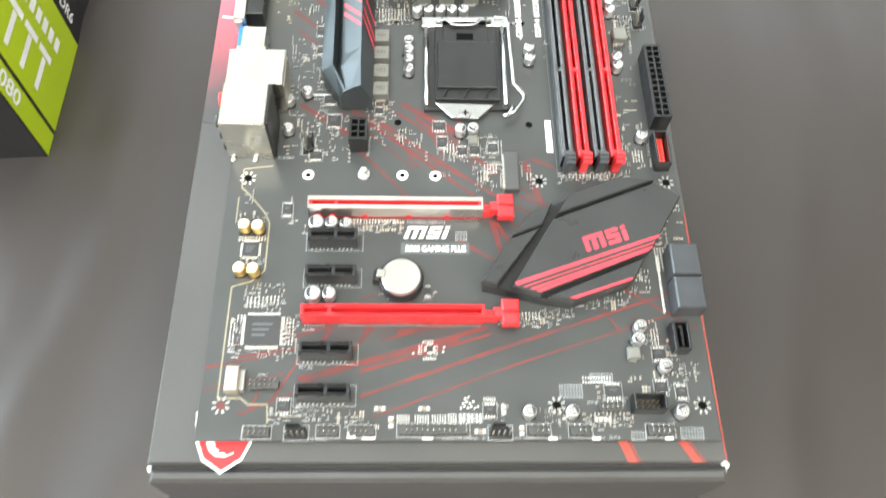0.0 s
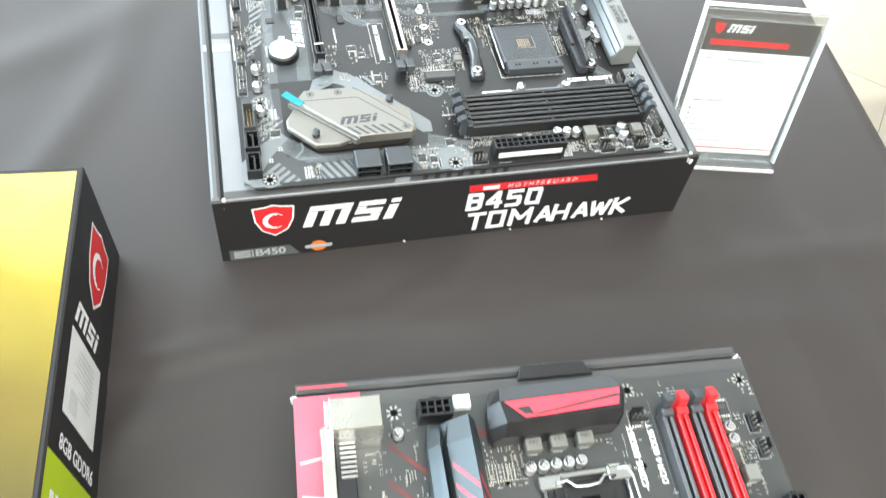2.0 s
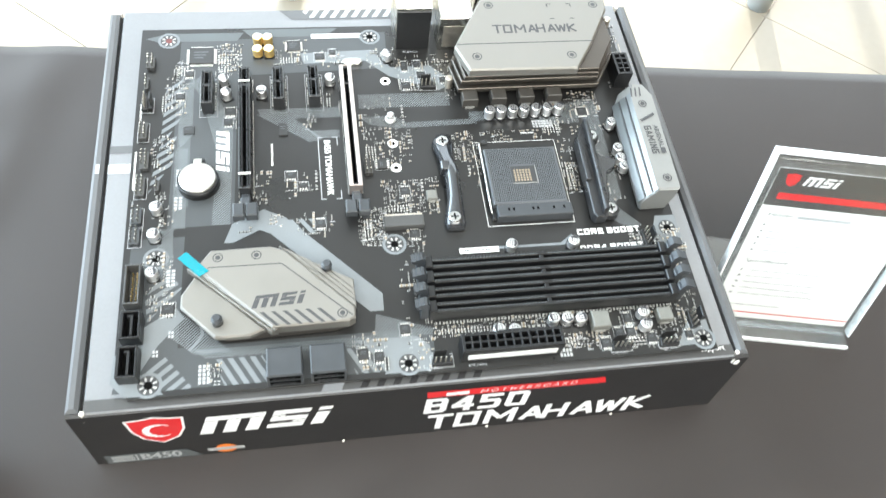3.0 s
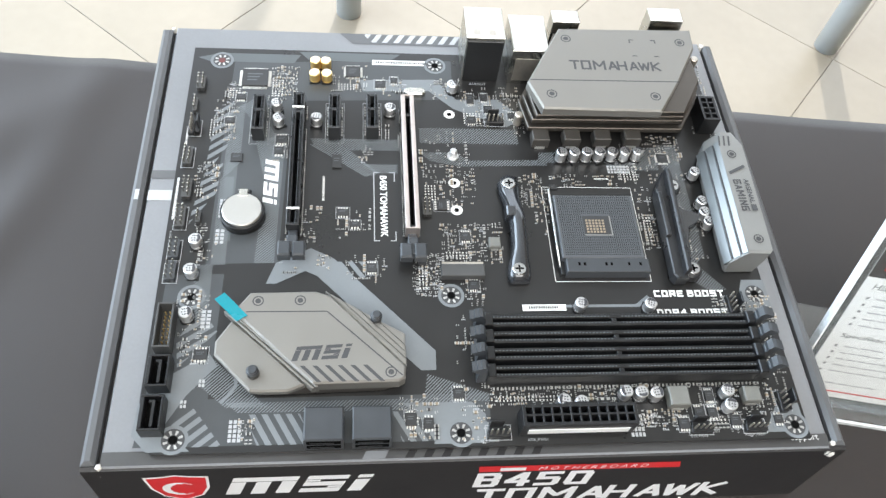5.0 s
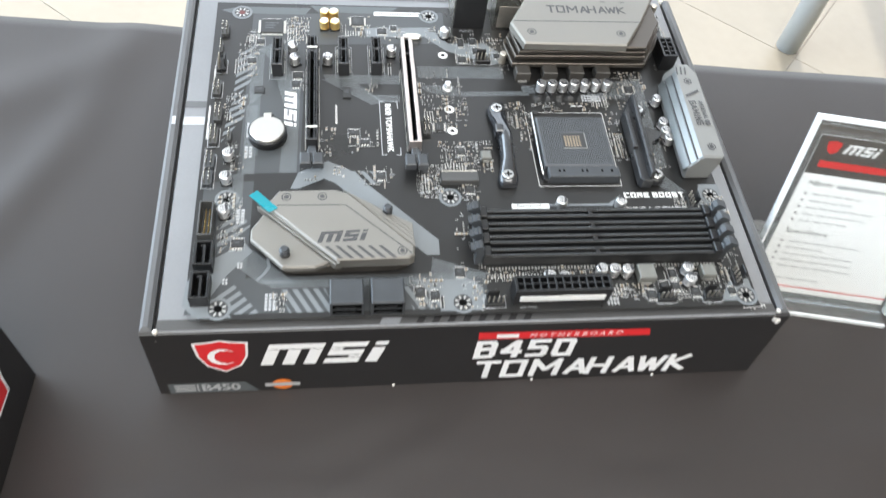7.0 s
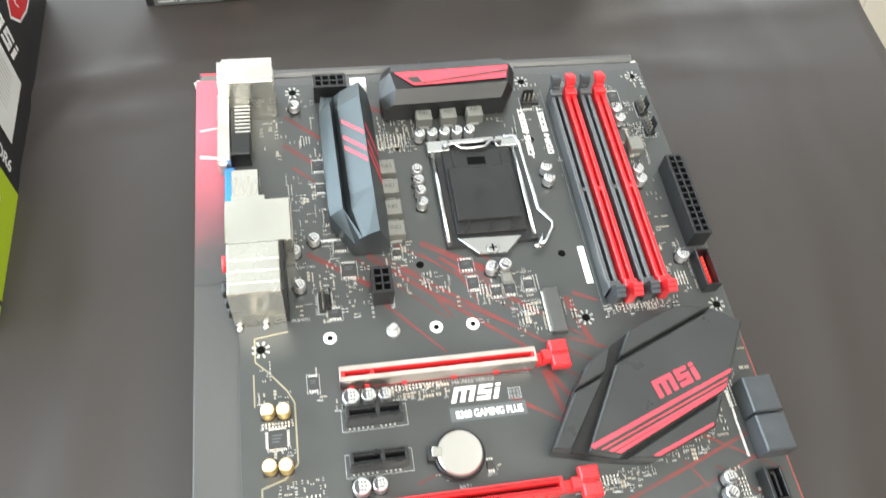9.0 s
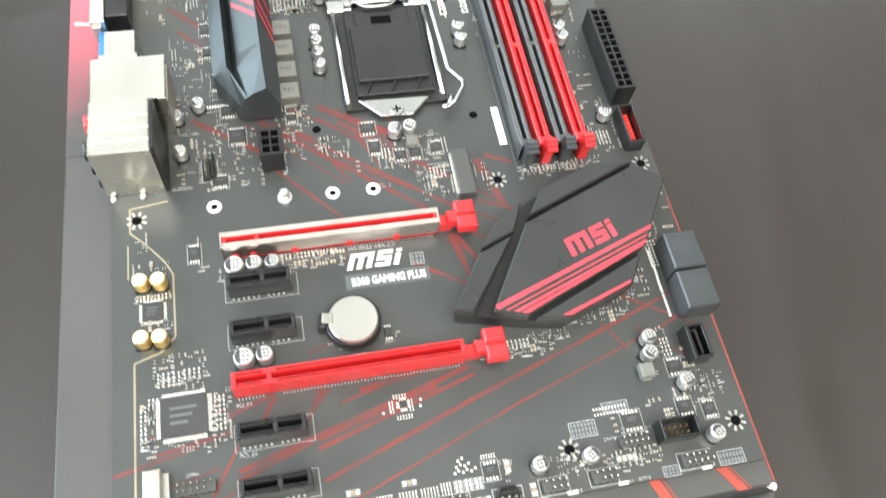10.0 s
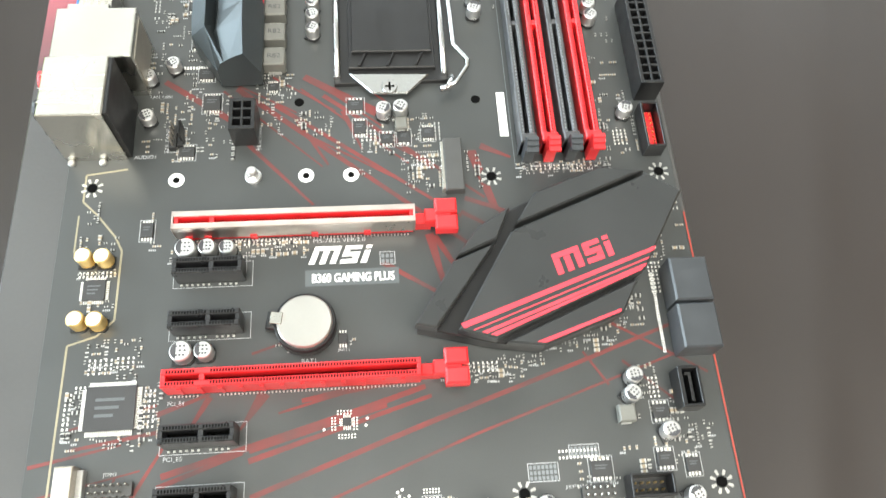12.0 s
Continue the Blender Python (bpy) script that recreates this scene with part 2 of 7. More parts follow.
def clear_acrylic():
    """Thin clear acrylic: lets light straight through, with a faint tint and a little gloss."""
    m = bpy.data.materials.new("clear_acrylic")
    m.use_nodes = True
    n, l = m.node_tree.nodes, m.node_tree.links
    clear, gloss, mix = n.new("ShaderNodeBsdfTransparent"), n.new("ShaderNodeBsdfGlossy"), n.new("ShaderNodeMixShader")
    clear.inputs["Color"].default_value = (0.965, 0.98, 0.98, 1)
    gloss.inputs["Roughness"].default_value = 0.16
    mix.inputs["Fac"].default_value = 0.14
    l.new(clear.outputs[0], mix.inputs[1])
    l.new(gloss.outputs[0], mix.inputs[2])
    l.new(mix.outputs[0], n["Material Output"].inputs["Surface"])
    return m


ACRYLIC = clear_acrylic()

# ---- mesh helpers; lengths of small things are in millimetres ----


def rect(x0, y0, x1, y1):
    return [(x0, y0), (x1, y0), (x1, y1), (x0, y1)]


def disc(x, y, r, n=16, a0=0.0):
    return [(x + r * math.cos(a0 + 2 * math.pi * i / n), y + r * math.sin(a0 + 2 * math.pi * i / n)) for i in range(n)]


def area2(poly):
    return sum(a[0] * b[1] - b[0] * a[1] for a, b in zip(poly, poly[1:] + poly[:1]))


def inset(poly, d):
    """The outline moved inwards by d, corner by corner."""
    out = []
    for i, p in enumerate(poly):
        a, b = Vector(poly[i - 1]), Vector(poly[(i + 1) % len(poly)])
        p = Vector(p)
        e, f = (p - a).normalized(), (b - p).normalized()
        n1, n2 = Vector((-e.y, e.x)), Vector((-f.y, f.x))
        k = n1 + n2
        k = k / max(0.25, k.dot(n1)) if k.length > 1e-6 else n1
        out.append((p.x + k.x * d, p.y + k.y * d))
    return out


def prism(bm, poly, z0, z1, c=0.0, mi=0, bottom=True):
    """An upright block over an outline, with chamfered top edges of width c."""
    if area2(poly) < 0:
        poly = poly[::-1]
    rings = [(poly, z0), (poly, z1 - c)] if c else [(poly, z0), (poly, z1)]
    if c:
        rings.append((inset(poly, c), z1))
    vs = [[bm.verts.new((x * S, y * S, z * S)) for x, y in ring] for ring, z in rings]
    n = len(poly)
    for lo, hi in zip(vs, vs[1:]):
        for i in range(n):
            bm.faces.new((lo[i], lo[(i + 1) % n], hi[(i + 1) % n], hi[i])).material_index = mi
    bm.faces.new(vs[-1]).material_index = mi
    if bottom:
        bm.faces.new(vs[0][::-1]).material_index = mi
    return bm


def block(bm, x0, y0, z0, x1, y1, z1, c=0.0, mi=0):
    return prism(bm, rect(min(x0, x1), min(y0, y1), max(x0, x1), max(y0, y1)), z0, z1, c, mi)


def flat(bm, poly, z, mi=0):
    if area2(poly) < 0:
        poly = poly[::-1]
    bm.faces.new([bm.verts.new((x * S, y * S, z * S)) for x, y in poly]).material_index = mi
    return bm


def tube(bm, pts, r, n=8, mi=0):
    """A round rod through points in millimetres."""
    pts = [Vector(p) for p in pts]
    rings = []
    for i, p in enumerate(pts):
        d = (pts[min(i + 1, len(pts) - 1)] - pts[max(i - 1, 0)]).normalized()
        side = d.cross(Vector((0, 0, 1)))
        side = side.normalized() if side.length > 1e-4 else Vector((1, 0, 0))
        up = side.cross(d).normalized()
        rings.append([bm.verts.new((p + r * (math.cos(2 * math.pi * k / n) * side + math.sin(2 * math.pi * k / n) * up)) * S) for k in range(n)])
    for a, b in zip(rings, rings[1:]):
        for k in range(n):
            f = bm.faces.new((a[k], a[(k + 1) % n], b[(k + 1) % n], b[k]))
            f.smooth, f.material_index = True, mi
    bm.faces.new(rings[0][::-1])
    bm.faces.new(rings[-1])
    return bm


def to_mesh(name, bm, mats):
    bmesh.ops.recalc_face_normals(bm, faces=bm.faces[:])
    me = bpy.data.meshes.new(name)
    bm.to_mesh(me)
    bm.free()
    for m in mats if isinstance(mats, (list, tuple)) else [mats]:
        me.materials.append(m)
    return me


def part(name, bm, mat, parent, label="", at=None):
    """One mesh object under a thing or a part."""
    ob = new(name, bm if isinstance(bm, bpy.types.Mesh) else to_mesh(name, bm, mat))
    ob.parent = parent
    if at is not None:
        ob.matrix_basis = at
    return tagged(ob, label)


def thing(name, label, category, group="", at=None, kind=""):
    ob = new(name)
    ob.empty_display_size = 0.02
    if at is not None:
        ob.matrix_basis = at
    return tagged(ob, label, category, group, kind)


def solid(name, bm, mat, label, category="", group="", kind="", at=None):
    ob = new(name, to_mesh(name, bm, mat))
    if at is not None:
        ob.matrix_basis = at
    return tagged(ob, label, category, group, kind)


def at(x, y, z=0.0, turn=0.0):
    return pose(x * S, y * S, z * S, 0, 0, turn)


def letters(body, height, mat, width=0.0, shear=0.0, bold=0.0):
    """A mesh of built-in letters, its lower left corner at the origin; sizes in millimetres. bold: extra stroke, as a share of the height."""
    cu = bpy.data.curves.new("lettering", "FONT")
    cu.body, cu.size, cu.shear = body, 1.0, shear
    cu.resolution_u = 3
    ob = bpy.data.objects.new("lettering", cu)
    scene.collection.objects.link(ob)
    bpy.context.view_layer.update()
    me = bpy.data.meshes.new_from_object(ob.evaluated_get(bpy.context.evaluated_depsgraph_get()))
    bpy.data.objects.remove(ob)
    bm = bmesh.new()
    bm.from_mesh(me)
    bmesh.ops.triangulate(bm, faces=bm.faces[:])
    pts = np.array([v.co[:] for v in bm.verts])
    lo, hi = pts.min(0), pts.max(0)
    k = height * S / (hi[1] - lo[1])
    kx = width * S / (hi[0] - lo[0]) if width else k
    tris = [[v.index for v in f.verts] for f in bm.faces]
    bm.free()
    base = np.stack(((pts[:, 0] - lo[0]) * kx, (pts[:, 1] - lo[1]) * k, np.zeros(len(pts))), 1)
    shifts = [(0, 0, 0)] + ([(bold * height * S * 1.6, 0, 2e-5), (0, bold * height * S, 4e-5), (bold * height * S * 1.6, bold * height * S, 6e-5)] if bold else [])
    verts, faces = [], []
    for d in shifts:
        n = len(verts)
        verts += [tuple(p) for p in base + np.array(d)]
        faces += [[n + q for q in f] for f in tris]
    out = bpy.data.meshes.new("lettering")
    out.from_pydata(verts, [], faces)
    out.materials.append(mat)
    return out


STROKES = {
    "T": ("0,1 1,1", "0.5,1 0.5,0"), "O": ("0,0 0,1 1,1 1,0 0,0",), "M": ("0,0 0,1 0.5,0.35 1,1 1,0",), "A": ("0,0 0.5,1 1,0", "0.25,0.32 0.75,0.32"),
    "H": ("0,0 0,1", "1,0 1,1", "0,0.5 1,0.5"), "W": ("0,1 0.25,0 0.5,0.85 0.75,0 1,1",), "K": ("0,0 0,1", "1,1 0.12,0.52 1,0"),
    "B": ("0,0 0,1 0.85,1 1,0.85 1,0.68 0.86,0.54 0,0.54", "0.86,0.54 1,0.4 1,0.15 0.85,0 0,0"), "4": ("0.8,0 0.8,1", "0.72,1 0,0.38 0,0.3 1,0.3"), "5": ("1,1 0,1 0,0.56 0.86,0.56 1,0.44 1,0.12 0.86,0 0,0",),
    "0": ("0.12,0 0,0.12 0,1 0.88,1 1,0.88 1,0 0.12,0",), "R": ("0,0 0,1 1,1 1,0.48 0,0.48", "0.5,0.48 1,0"), "C": ("1,1 0,1 0,0 1,0",), "E": ("1,1 0,1 0,0 1,0", "0,0.52 0.85,0.52"),
    "S": ("1,1 0,1 0,0.52 1,0.52 1,0 0,0",), "D": ("0,0 0,1 0.8,1 1,0.8 1,0.2 0.8,0 0,0",), "N": ("0,0 0,1 1,0 1,1",), "G": ("1,1 0,1 0,0 1,0 1,0.5 0.5,0.5",), "I": ("0.5,0 0.5,1",), "L": ("0,1 0,0 1,0",), "P": ("0,0 0,1 1,1 1,0.45 0,0.45",), "U": ("0,1 0,0 1,0 1,1",)}


def blocky(body, height, width, mat, wide, shear=0.0):
    """Square-cut capitals made of straight strokes, lower left corner at the origin; sizes in millimetres."""
    bm = bmesh.new()
    cells = [0.2 if ch == " " else 1.25 if ch in "MW" else 0.5 if ch == "I" else 1.0 for ch in body]
    # a slanting side lets the next letter move closer
    kern = {"A": 0.3, "T": 0.1, "W": 0.16} if "AW" in body else {}
    unit = width / (sum(cells) + 0.22 * (len(body) - 1) - sum(kern.get(ch, 0.0) for ch in body[:-1]))
    x, lift = 0.0, 0.0
    for ch, cell in zip(body, cells):
        for line in STROKES.get(ch, ()):
            pts = []
            for word in line.split():
                a, b = word.split(",")
                py = wide / 2 + float(b) * (height - wide)
                pts.append(Vector((x + wide / 2 + float(a) * (cell * unit - wide) + shear * py, py)))
            for p, q in zip(pts, pts[1:]):
                d = (q - p).normalized()
                e, lift = d * (wide * 0.5 if abs(d.x) < 0.05 or abs(d.y) < 0.05 else wide * 0.2), lift + 0.003
                n = Vector((-d.y, d.x)) * wide / 2
                flat(bm, [tuple(v) for v in (p - e - n, q + e - n, q + e + n, p - e + n)], lift)
        x += (cell + 0.22 - kern.get(ch, 0.0)) * unit
    return to_mesh("lettering", bm, mat)


def emblem_bars(bm, w, h, z=0.0, shear=0.36, mi=0):
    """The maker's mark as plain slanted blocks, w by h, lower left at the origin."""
    def para(x0, x1, y0, y1):
        flat(bm, [(x0 * w + shear * y0 * h, y0 * h), (x1 * w + shear * y0 * h, y0 * h), (x1 * w + shear * y1 * h, y1 * h), (x0 * w + shear * y1 * h, y1 * h)], z, mi)
    para(0.0, 0.10, 0, 0.72), para(0.17, 0.27, 0, 0.72), para(0.34, 0.44, 0, 0.72), para(0.0, 0.44, 0.74, 0.98)
    para(0.50, 0.78, 0, 0.24), para(0.68, 0.78, 0.26, 0.36), para(0.50, 0.78, 0.38, 0.62), para(0.50, 0.60, 0.64, 0.74), para(0.50, 0.78, 0.76, 0.98)
    para(0.84, 0.94, 0, 0.70), para(0.84, 0.94, 0.80, 0.98)
    return bm


def shield_outline(w, h):
    return [(-0.5 * w, 0.42 * h), (-0.2 * w, 0.45 * h), (0, 0.5 * h), (0.2 * w, 0.45 * h), (0.5 * w, 0.42 * h), (0.46 * w, 0.0), (0.32 * w, -0.3 * h), (0, -0.5 * h), (-0.32 * w, -0.3 * h), (-0.46 * w, 0.0)]


def shield(parent, m, w, h):
    """A plain red shield with a pale rim and a pale curl on it."""
    sh = part("shield_emblem", flat(bmesh.new(), shield_outline(w, h), 0.0), WHITE, parent, "red shield emblem with pale rim", m)
    part("field", flat(bmesh.new(), inset(shield_outline(w, h)[::-1], 0.045 * w), 0.15), PRINT_RED, sh)
    bm = bmesh.new()
    for i in range(9):
        a0, a1 = radians(40 + i * 30), radians(70 + i * 30)
        r0, r1 = 0.28 * w, 0.28 * w - 0.13 * w * math.sin(math.pi * (i + 0.5) / 9)
        flat(bm, [(r0 * math.cos(a0), r0 * math.sin(a0)), (r0 * math.cos(a1), r0 * math.sin(a1)), (r1 * math.cos(a1), r1 * math.sin(a1)), (r1 * math.cos(a0), r1 * math.sin(a0))], 0.3)
    part("curl", bm, WHITE, sh)


def clip_half(poly, nx, ny, d):
    """The part of a convex outline with nx*x + ny*y <= d."""
    out = []
    for i, p in enumerate(poly):
        q = poly[(i + 1) % len(poly)]
        a, b = nx * p[0] + ny * p[1] - d, nx * q[0] + ny * q[1] - d
        if a <= 0:
            out.append(p)
        if (a < 0 < b) or (b < 0 < a):
            t = a / (a - b)
            out.append((p[0] + t * (q[0] - p[0]), p[1] + t * (q[1] - p[1])))
    return out


def hatch(bm, poly, angle, pitch, wide, z, mi=0):
    """Parallel bars across a convex outline."""
    nx, ny = -math.sin(radians(angle)), math.cos(radians(angle))
    ds = [nx * x + ny * y for x, y in poly]
    d = math.floor(min(ds) / pitch) * pitch
    while d < max(ds):
        band = clip_half(clip_half(poly, nx, ny, d + wide), -nx, -ny, -d)
        if len(band) > 2 and abs(area2(band)) > 0.02:
            flat(bm, band, z, mi)
        d += pitch
    return bm


def streak(bm, x0, y0, x1, y1, w0, w1, z, mi=0):
    d = Vector((x1 - x0, y1 - y0)).normalized()
    nx, ny = -d.y, d.x
    flat(bm, [(x0 + nx * w0, y0 + ny * w0), (x0 - nx * w0, y0 - ny * w0), (x1 - nx * w1, y1 - ny * w1), (x1 + nx * w1, y1 + ny * w1)], z, mi)


# ---- the hall; its walls, windows and ceiling are unseen, added to shape light ----
FLOOR_Z = -740.0
bm = bmesh.new()
block(bm, -3200, -3200, FLOOR_Z - 120, 3400, 3200, FLOOR_Z - 3)
floor = solid("floor", bm, GROUT, "beige ceramic tile floor with grey joints", "floor", kind="structure")
# Unseen brown walls behind and to the right dim the cloth's reflections.
bm = bmesh.new()
block(bm, -3320, -3200, FLOOR_Z, 3520, -3080, 2400)
solid("wall_back", bm, WARM_WALL, "unseen brown wall, added to darken and warm reflections", "wall", kind="structure")
bm = bmesh.new()
block(bm, 3400, -3080, FLOOR_Z, 3520, 3200, 2400)
solid("wall_right", bm, WARM_WALL, "unseen brown wall, added to darken and warm reflections", "wall", kind="structure")
# Unseen window walls and ceiling let sun reach the floor, not the table.
bm = bmesh.new()
block(bm, -3320, 3080, FLOOR_Z, -3100, 3200, 2400)
block(bm, 3000, 3080, FLOOR_Z, 3400, 3200, 2400)
block(bm, -3100, 3080, 2330, 3000, 3200, 2400)
solid("wall_far", bm, PLASTER, "unseen white wall round a wide window, added to shape light", "wall", kind="structure")
bm = bmesh.new()
block(bm, -3320, -3080, FLOOR_Z, -3200, -1700, 2400)
block(bm, -3320, 3020, FLOOR_Z, -3200, 3080, 2400)
block(bm, -3320, -1700, 2330, -3200, 3020, 2400)
block(bm, -3320, -1700, FLOOR_Z, -3200, 3020, -350)
solid("wall_left", bm, PLASTER, "unseen white wall round a wide window, added to shape light", "wall", kind="structure")
bm = bmesh.new()
block(bm, -3320, -3200, 2400, 3520, 3200, 2520)
solid("ceiling", bm, PLASTER, "unseen white ceiling, added to block sun and bounce light", "ceiling", kind="structure")
w1 = thing("window_1", "unseen wide window added as light opening, grey frame and thin posts", "window", kind="structure")
for x in range(-3060, 3001, 1510):
    part("post", block(bmesh.new(), x - 25, 3110, FLOOR_Z, x + 25, 3170, 2330, 4), FRAME, w1)
w2 = thing("window_2", "unseen wide window added as light opening, grey frame and thin posts", "window", kind="structure")
for y in range(-1700, 2901, 1150):
    part("post", block(bmesh.new(), -3290, y - 25, -350, -3230, y + 25, 2330, 4), FRAME, w2)

# tables' legs standing on the floor beyond the cloth


def tube_leg(x, y, lean, label):
    bm = bmesh.new()
    tube(bm, [(0, 0, 0), (lean[0], lean[1], 720)], 26, 24)
    solid("furniture_leg", bm, LEG, label, "table leg", "legs behind the table", at=pose(x, y, FLOOR_Z * S))


tube_leg(-0.053, 1.665, (0, 0), "blue-grey painted round metal leg on floor")
tube_leg(1.005, 1.675, (0, 0), "blue-grey painted round metal leg on floor")

# ---- the table with its cloth ----
TABLE = [(-1150, -560), (446, -620), (504, 739), (-1150, 757)]


def tablecloth():
    bm = bmesh.new()
    nx, ny = 150, 140
    grid = []
    for j in range(ny + 1):
        row = []
        for i in range(nx + 1):
            a, b = i / nx, j / ny
            lo = Vector(TABLE[0]).lerp(Vector(TABLE[1]), a)
            hi = Vector(TABLE[3]).lerp(Vector(TABLE[2]), a)
            p = lo.lerp(hi, b)
            z = 0.0
            # soft creases that run over the cloth
            for cx, cy, ang, high, wide in CREASES:
                dx, dy = p.x - cx, p.y - cy
                u = -math.sin(radians(ang)) * dx + math.cos(radians(ang)) * dy
                v = math.cos(radians(ang)) * dx + math.sin(radians(ang)) * dy
                u += 8 * math.sin(v / 55)
                z += 2.0 * high * math.exp(-(u / wide) ** 2) * math.exp(-(v / 190) ** 2)
            z += 0.35 * noise.noise(Vector((p.x / 70, p.y / 90, 0))) + 0.9 * noise.noise(Vector(((p.x + 0.5 * p.y) / 95, (p.y - 0.5 * p.x) / 260, 4)))
            z = min(z, 0.3) if abs(p.x - 327) < 75 and abs(p.y - 525) < 75 else z
            row.append(bm.verts.new((p.x * S, p.y * S, (z - 3.4) * S)))
        grid.append(row)
    for j in range(ny):
        for i in range(nx):
            bm.faces.new((grid[j][i], grid[j][i + 1], grid[j + 1][i + 1], grid[j + 1][i])).smooth = True
    # the hanging sides, in soft folds
    rim = [grid[0][i] for i in range(nx + 1)] + [grid[j][nx] for j in range(1, ny + 1)] + [grid[ny][i] for i in range(nx - 1, -1, -1)] + [grid[j][0] for j in range(ny - 1, 0, -1)]
    mid = Vector((-0.33, 0.1, 0))
    last = rim
    for k, z in enumerate((-0.009, -0.2, -0.5, -0.735)):
        ring = []
        for i, v in enumerate(rim):
            out = (v.co - mid)
            out.z = 0
            out.normalize()
            d = 0.004 + (0 if k == 0 else 0.012 * k * (0.5 + 0.5 * math.sin(i * 0.55)))
            ring.append(bm.verts.new((v.co.x + out.x * d, v.co.y + out.y * d, z)))
        for i in range(len(rim)):
            j = (i + 1) % len(rim)
            bm.faces.new((last[i], last[j], ring[j], ring[i])).smooth = True
        last = ring
    return bm


CREASES = [(-60, 345, 18, 1.1, 5), (-150, 290, 62, 1.2, 6), (-110, 50, 84, 2.6, 12), (-190, -60, 70, 3.0, 16), (-215, 60, 96, 3.2, 20), (-150, -110, 50, 2.4, 18), (330, 120, 80, 1.2, 10), (400, 300, 100, 1.4, 12), (60, 385, 6, 0.8, 5), (250, 380, -8, 0.7, 6), (-190, 560, 75, 1.6, 14), (-130, 365, 20, 1.0, 5), (-60, 380, 14, 0.7, 7), (-170, 110, 75, 2.0, 18), (-120, -40, 100, 1.6, 20), (330, 250, 96, 0.9, 16), (300, 30, 60, 0.8, 18), (380, 420, 10, 0.8, 10), (130, 372, -3, 0.5, 9), (-250, 640, 40, 1.5, 22), (420, 60, 88, 1.2, 14), (60, 405, 40, 0.6, 4)]
solid("tablecloth", tablecloth(), CLOTH, "black fabric tablecloth with soft creases on table", "tablecloth")
table = thing("table", "plain table hidden under the black cloth", "table")
part("tabletop", prism(bmesh.new(), inset(TABLE, 3), -32, -6), PLASTER, table)
for x, y in ((-1050, -480), (380, -530), (420, 660), (-1050, 680)):
    part("leg", prism(bmesh.new(), disc(x, y, 22), FLOOR_Z, -32), LEG, table)

# ---- the two cartons ----
BOX_H = 58.2
DOWN = -3.0                            # the cloth lies this far below the zero level


def carton(name, label, x0, y0, x1, y1, lid, slit_axis, m, gap, roll, roll_top):
    """A flat carton with a tucked lid: rolled double walls on its two short sides, and a slit inside each."""
    box = thing(name, label, "box", "motherboard boxes", m)
    wall = 6.0
    part("base", block(bmesh.new(), x0 + 1, y0 + 1, DOWN, x1 - 1, y1 - 1, BOX_H - 4, 0), SIDE, box)
    if slit_axis == "x":
        lidr = (x0 + wall + gap, y0, x1 - wall - gap, y1)
        rolls = [(x0, y0 + 1.5, x0 + wall, y1 - 1.5), (x1 - wall, y0 + 1.5, x1, y1 - 1.5)]
    else:
        lidr = (x0, y0 + wall + gap, x1, y1 - wall - gap)
        rolls = [(x0 + 1.5, y0, x1 - 1.5, y0 + wall), (x0 + 1.5, y1 - wall, x1 - 1.5, y1)]
    part("lid", block(bmesh.new(), *lidr[:2], DOWN, *lidr[2:], BOX_H, 0.8), [lid], box)
    for r in rolls:
        part("rolled_wall", block(bmesh.new(), *r[:2], DOWN, *r[2:], BOX_H + roll_top, 1.8), [roll], box)
    # worn corners where the paper shows
    dx, dy = (wall, 0) if slit_axis == "x" else (0, wall)
    for sx, x in ((1, x0 + dx), (-1, x1 - dx)):
        for sy, y in ((1, y0 + dy), (-1, y1 - dy)):
            bm = bmesh.new()
            rnd = random.Random(int(x * 3 + y * 7))
            for k in range(7):
                px, py = x + sx * rnd.uniform(-0.6, 3), y + sy * rnd.uniform(-0.6, 3)
                z = BOX_H - rnd.uniform(0.2, 9)
                prism(bm, disc(px, py, rnd.uniform(0.7, 1.7), 5, rnd.random()), z - 2.5, z + 1.6, 0.5)
            part("worn_corner", bm, PAPER_EDGE, box, "torn pale paper at the corner")
    return box


BOX_B = at(-48.65, 454.4, 0, 3.867)
box_b = carton("motherboard_box", "grey and black motherboard box with white lettering, lying flat", -21.5, -4.0, 323.2, 264.5, LID_B, "x", BOX_B, 2.2, LID_B_DARK, 0.8)
BOX_A = at(0, 0, 0, 0.0)
box_a = carton("motherboard_box", "charcoal and red motherboard box with worn white corners", -24.5, -21.5, 243.6, 319, LID_A, "y", BOX_A, 2.3, LID_A, -0.7)

# print on box b: its front
# the front side leans: its foot stands further out than its top edge
bm = bmesh.new()
ends = []
for u in (-21.3, 323.0):
    ends.append([bm.verts.new((u * S, y * S, z * S)) for y, z in ((-2.9, DOWN + 0.1), (-9.0, DOWN + 0.1), (-4.8, BOX_H - 1.2), (-3.1, BOX_H - 0.2), (-2.9, BOX_H - 0.4))])
bm.faces.new(ends[0]), bm.faces.new(ends[1][::-1])
for k in range(5):
    bm.faces.new((ends[0][k], ends[0][(k + 1) % 5], ends[1][(k + 1) % 5], ends[1][k]))
part("front_panel", bm, SIDE, box_b, "black printed front side")
FB = pose(0, -9.25 * S, DOWN * S, 90 - math.degrees(math.atan2(4.2, 60)), 0, 0)


def on_front(u, z, lift=0.0):
    return FB @ at(u, z, lift)


shield(box_b, on_front(16.3, 38.4), 28, 32)
part("maker_mark", emblem_bars(bmesh.new(), 66, 21, 0, 0.3), WHITE, box_b, "white slanted maker's mark", on_front(34.6, 28))
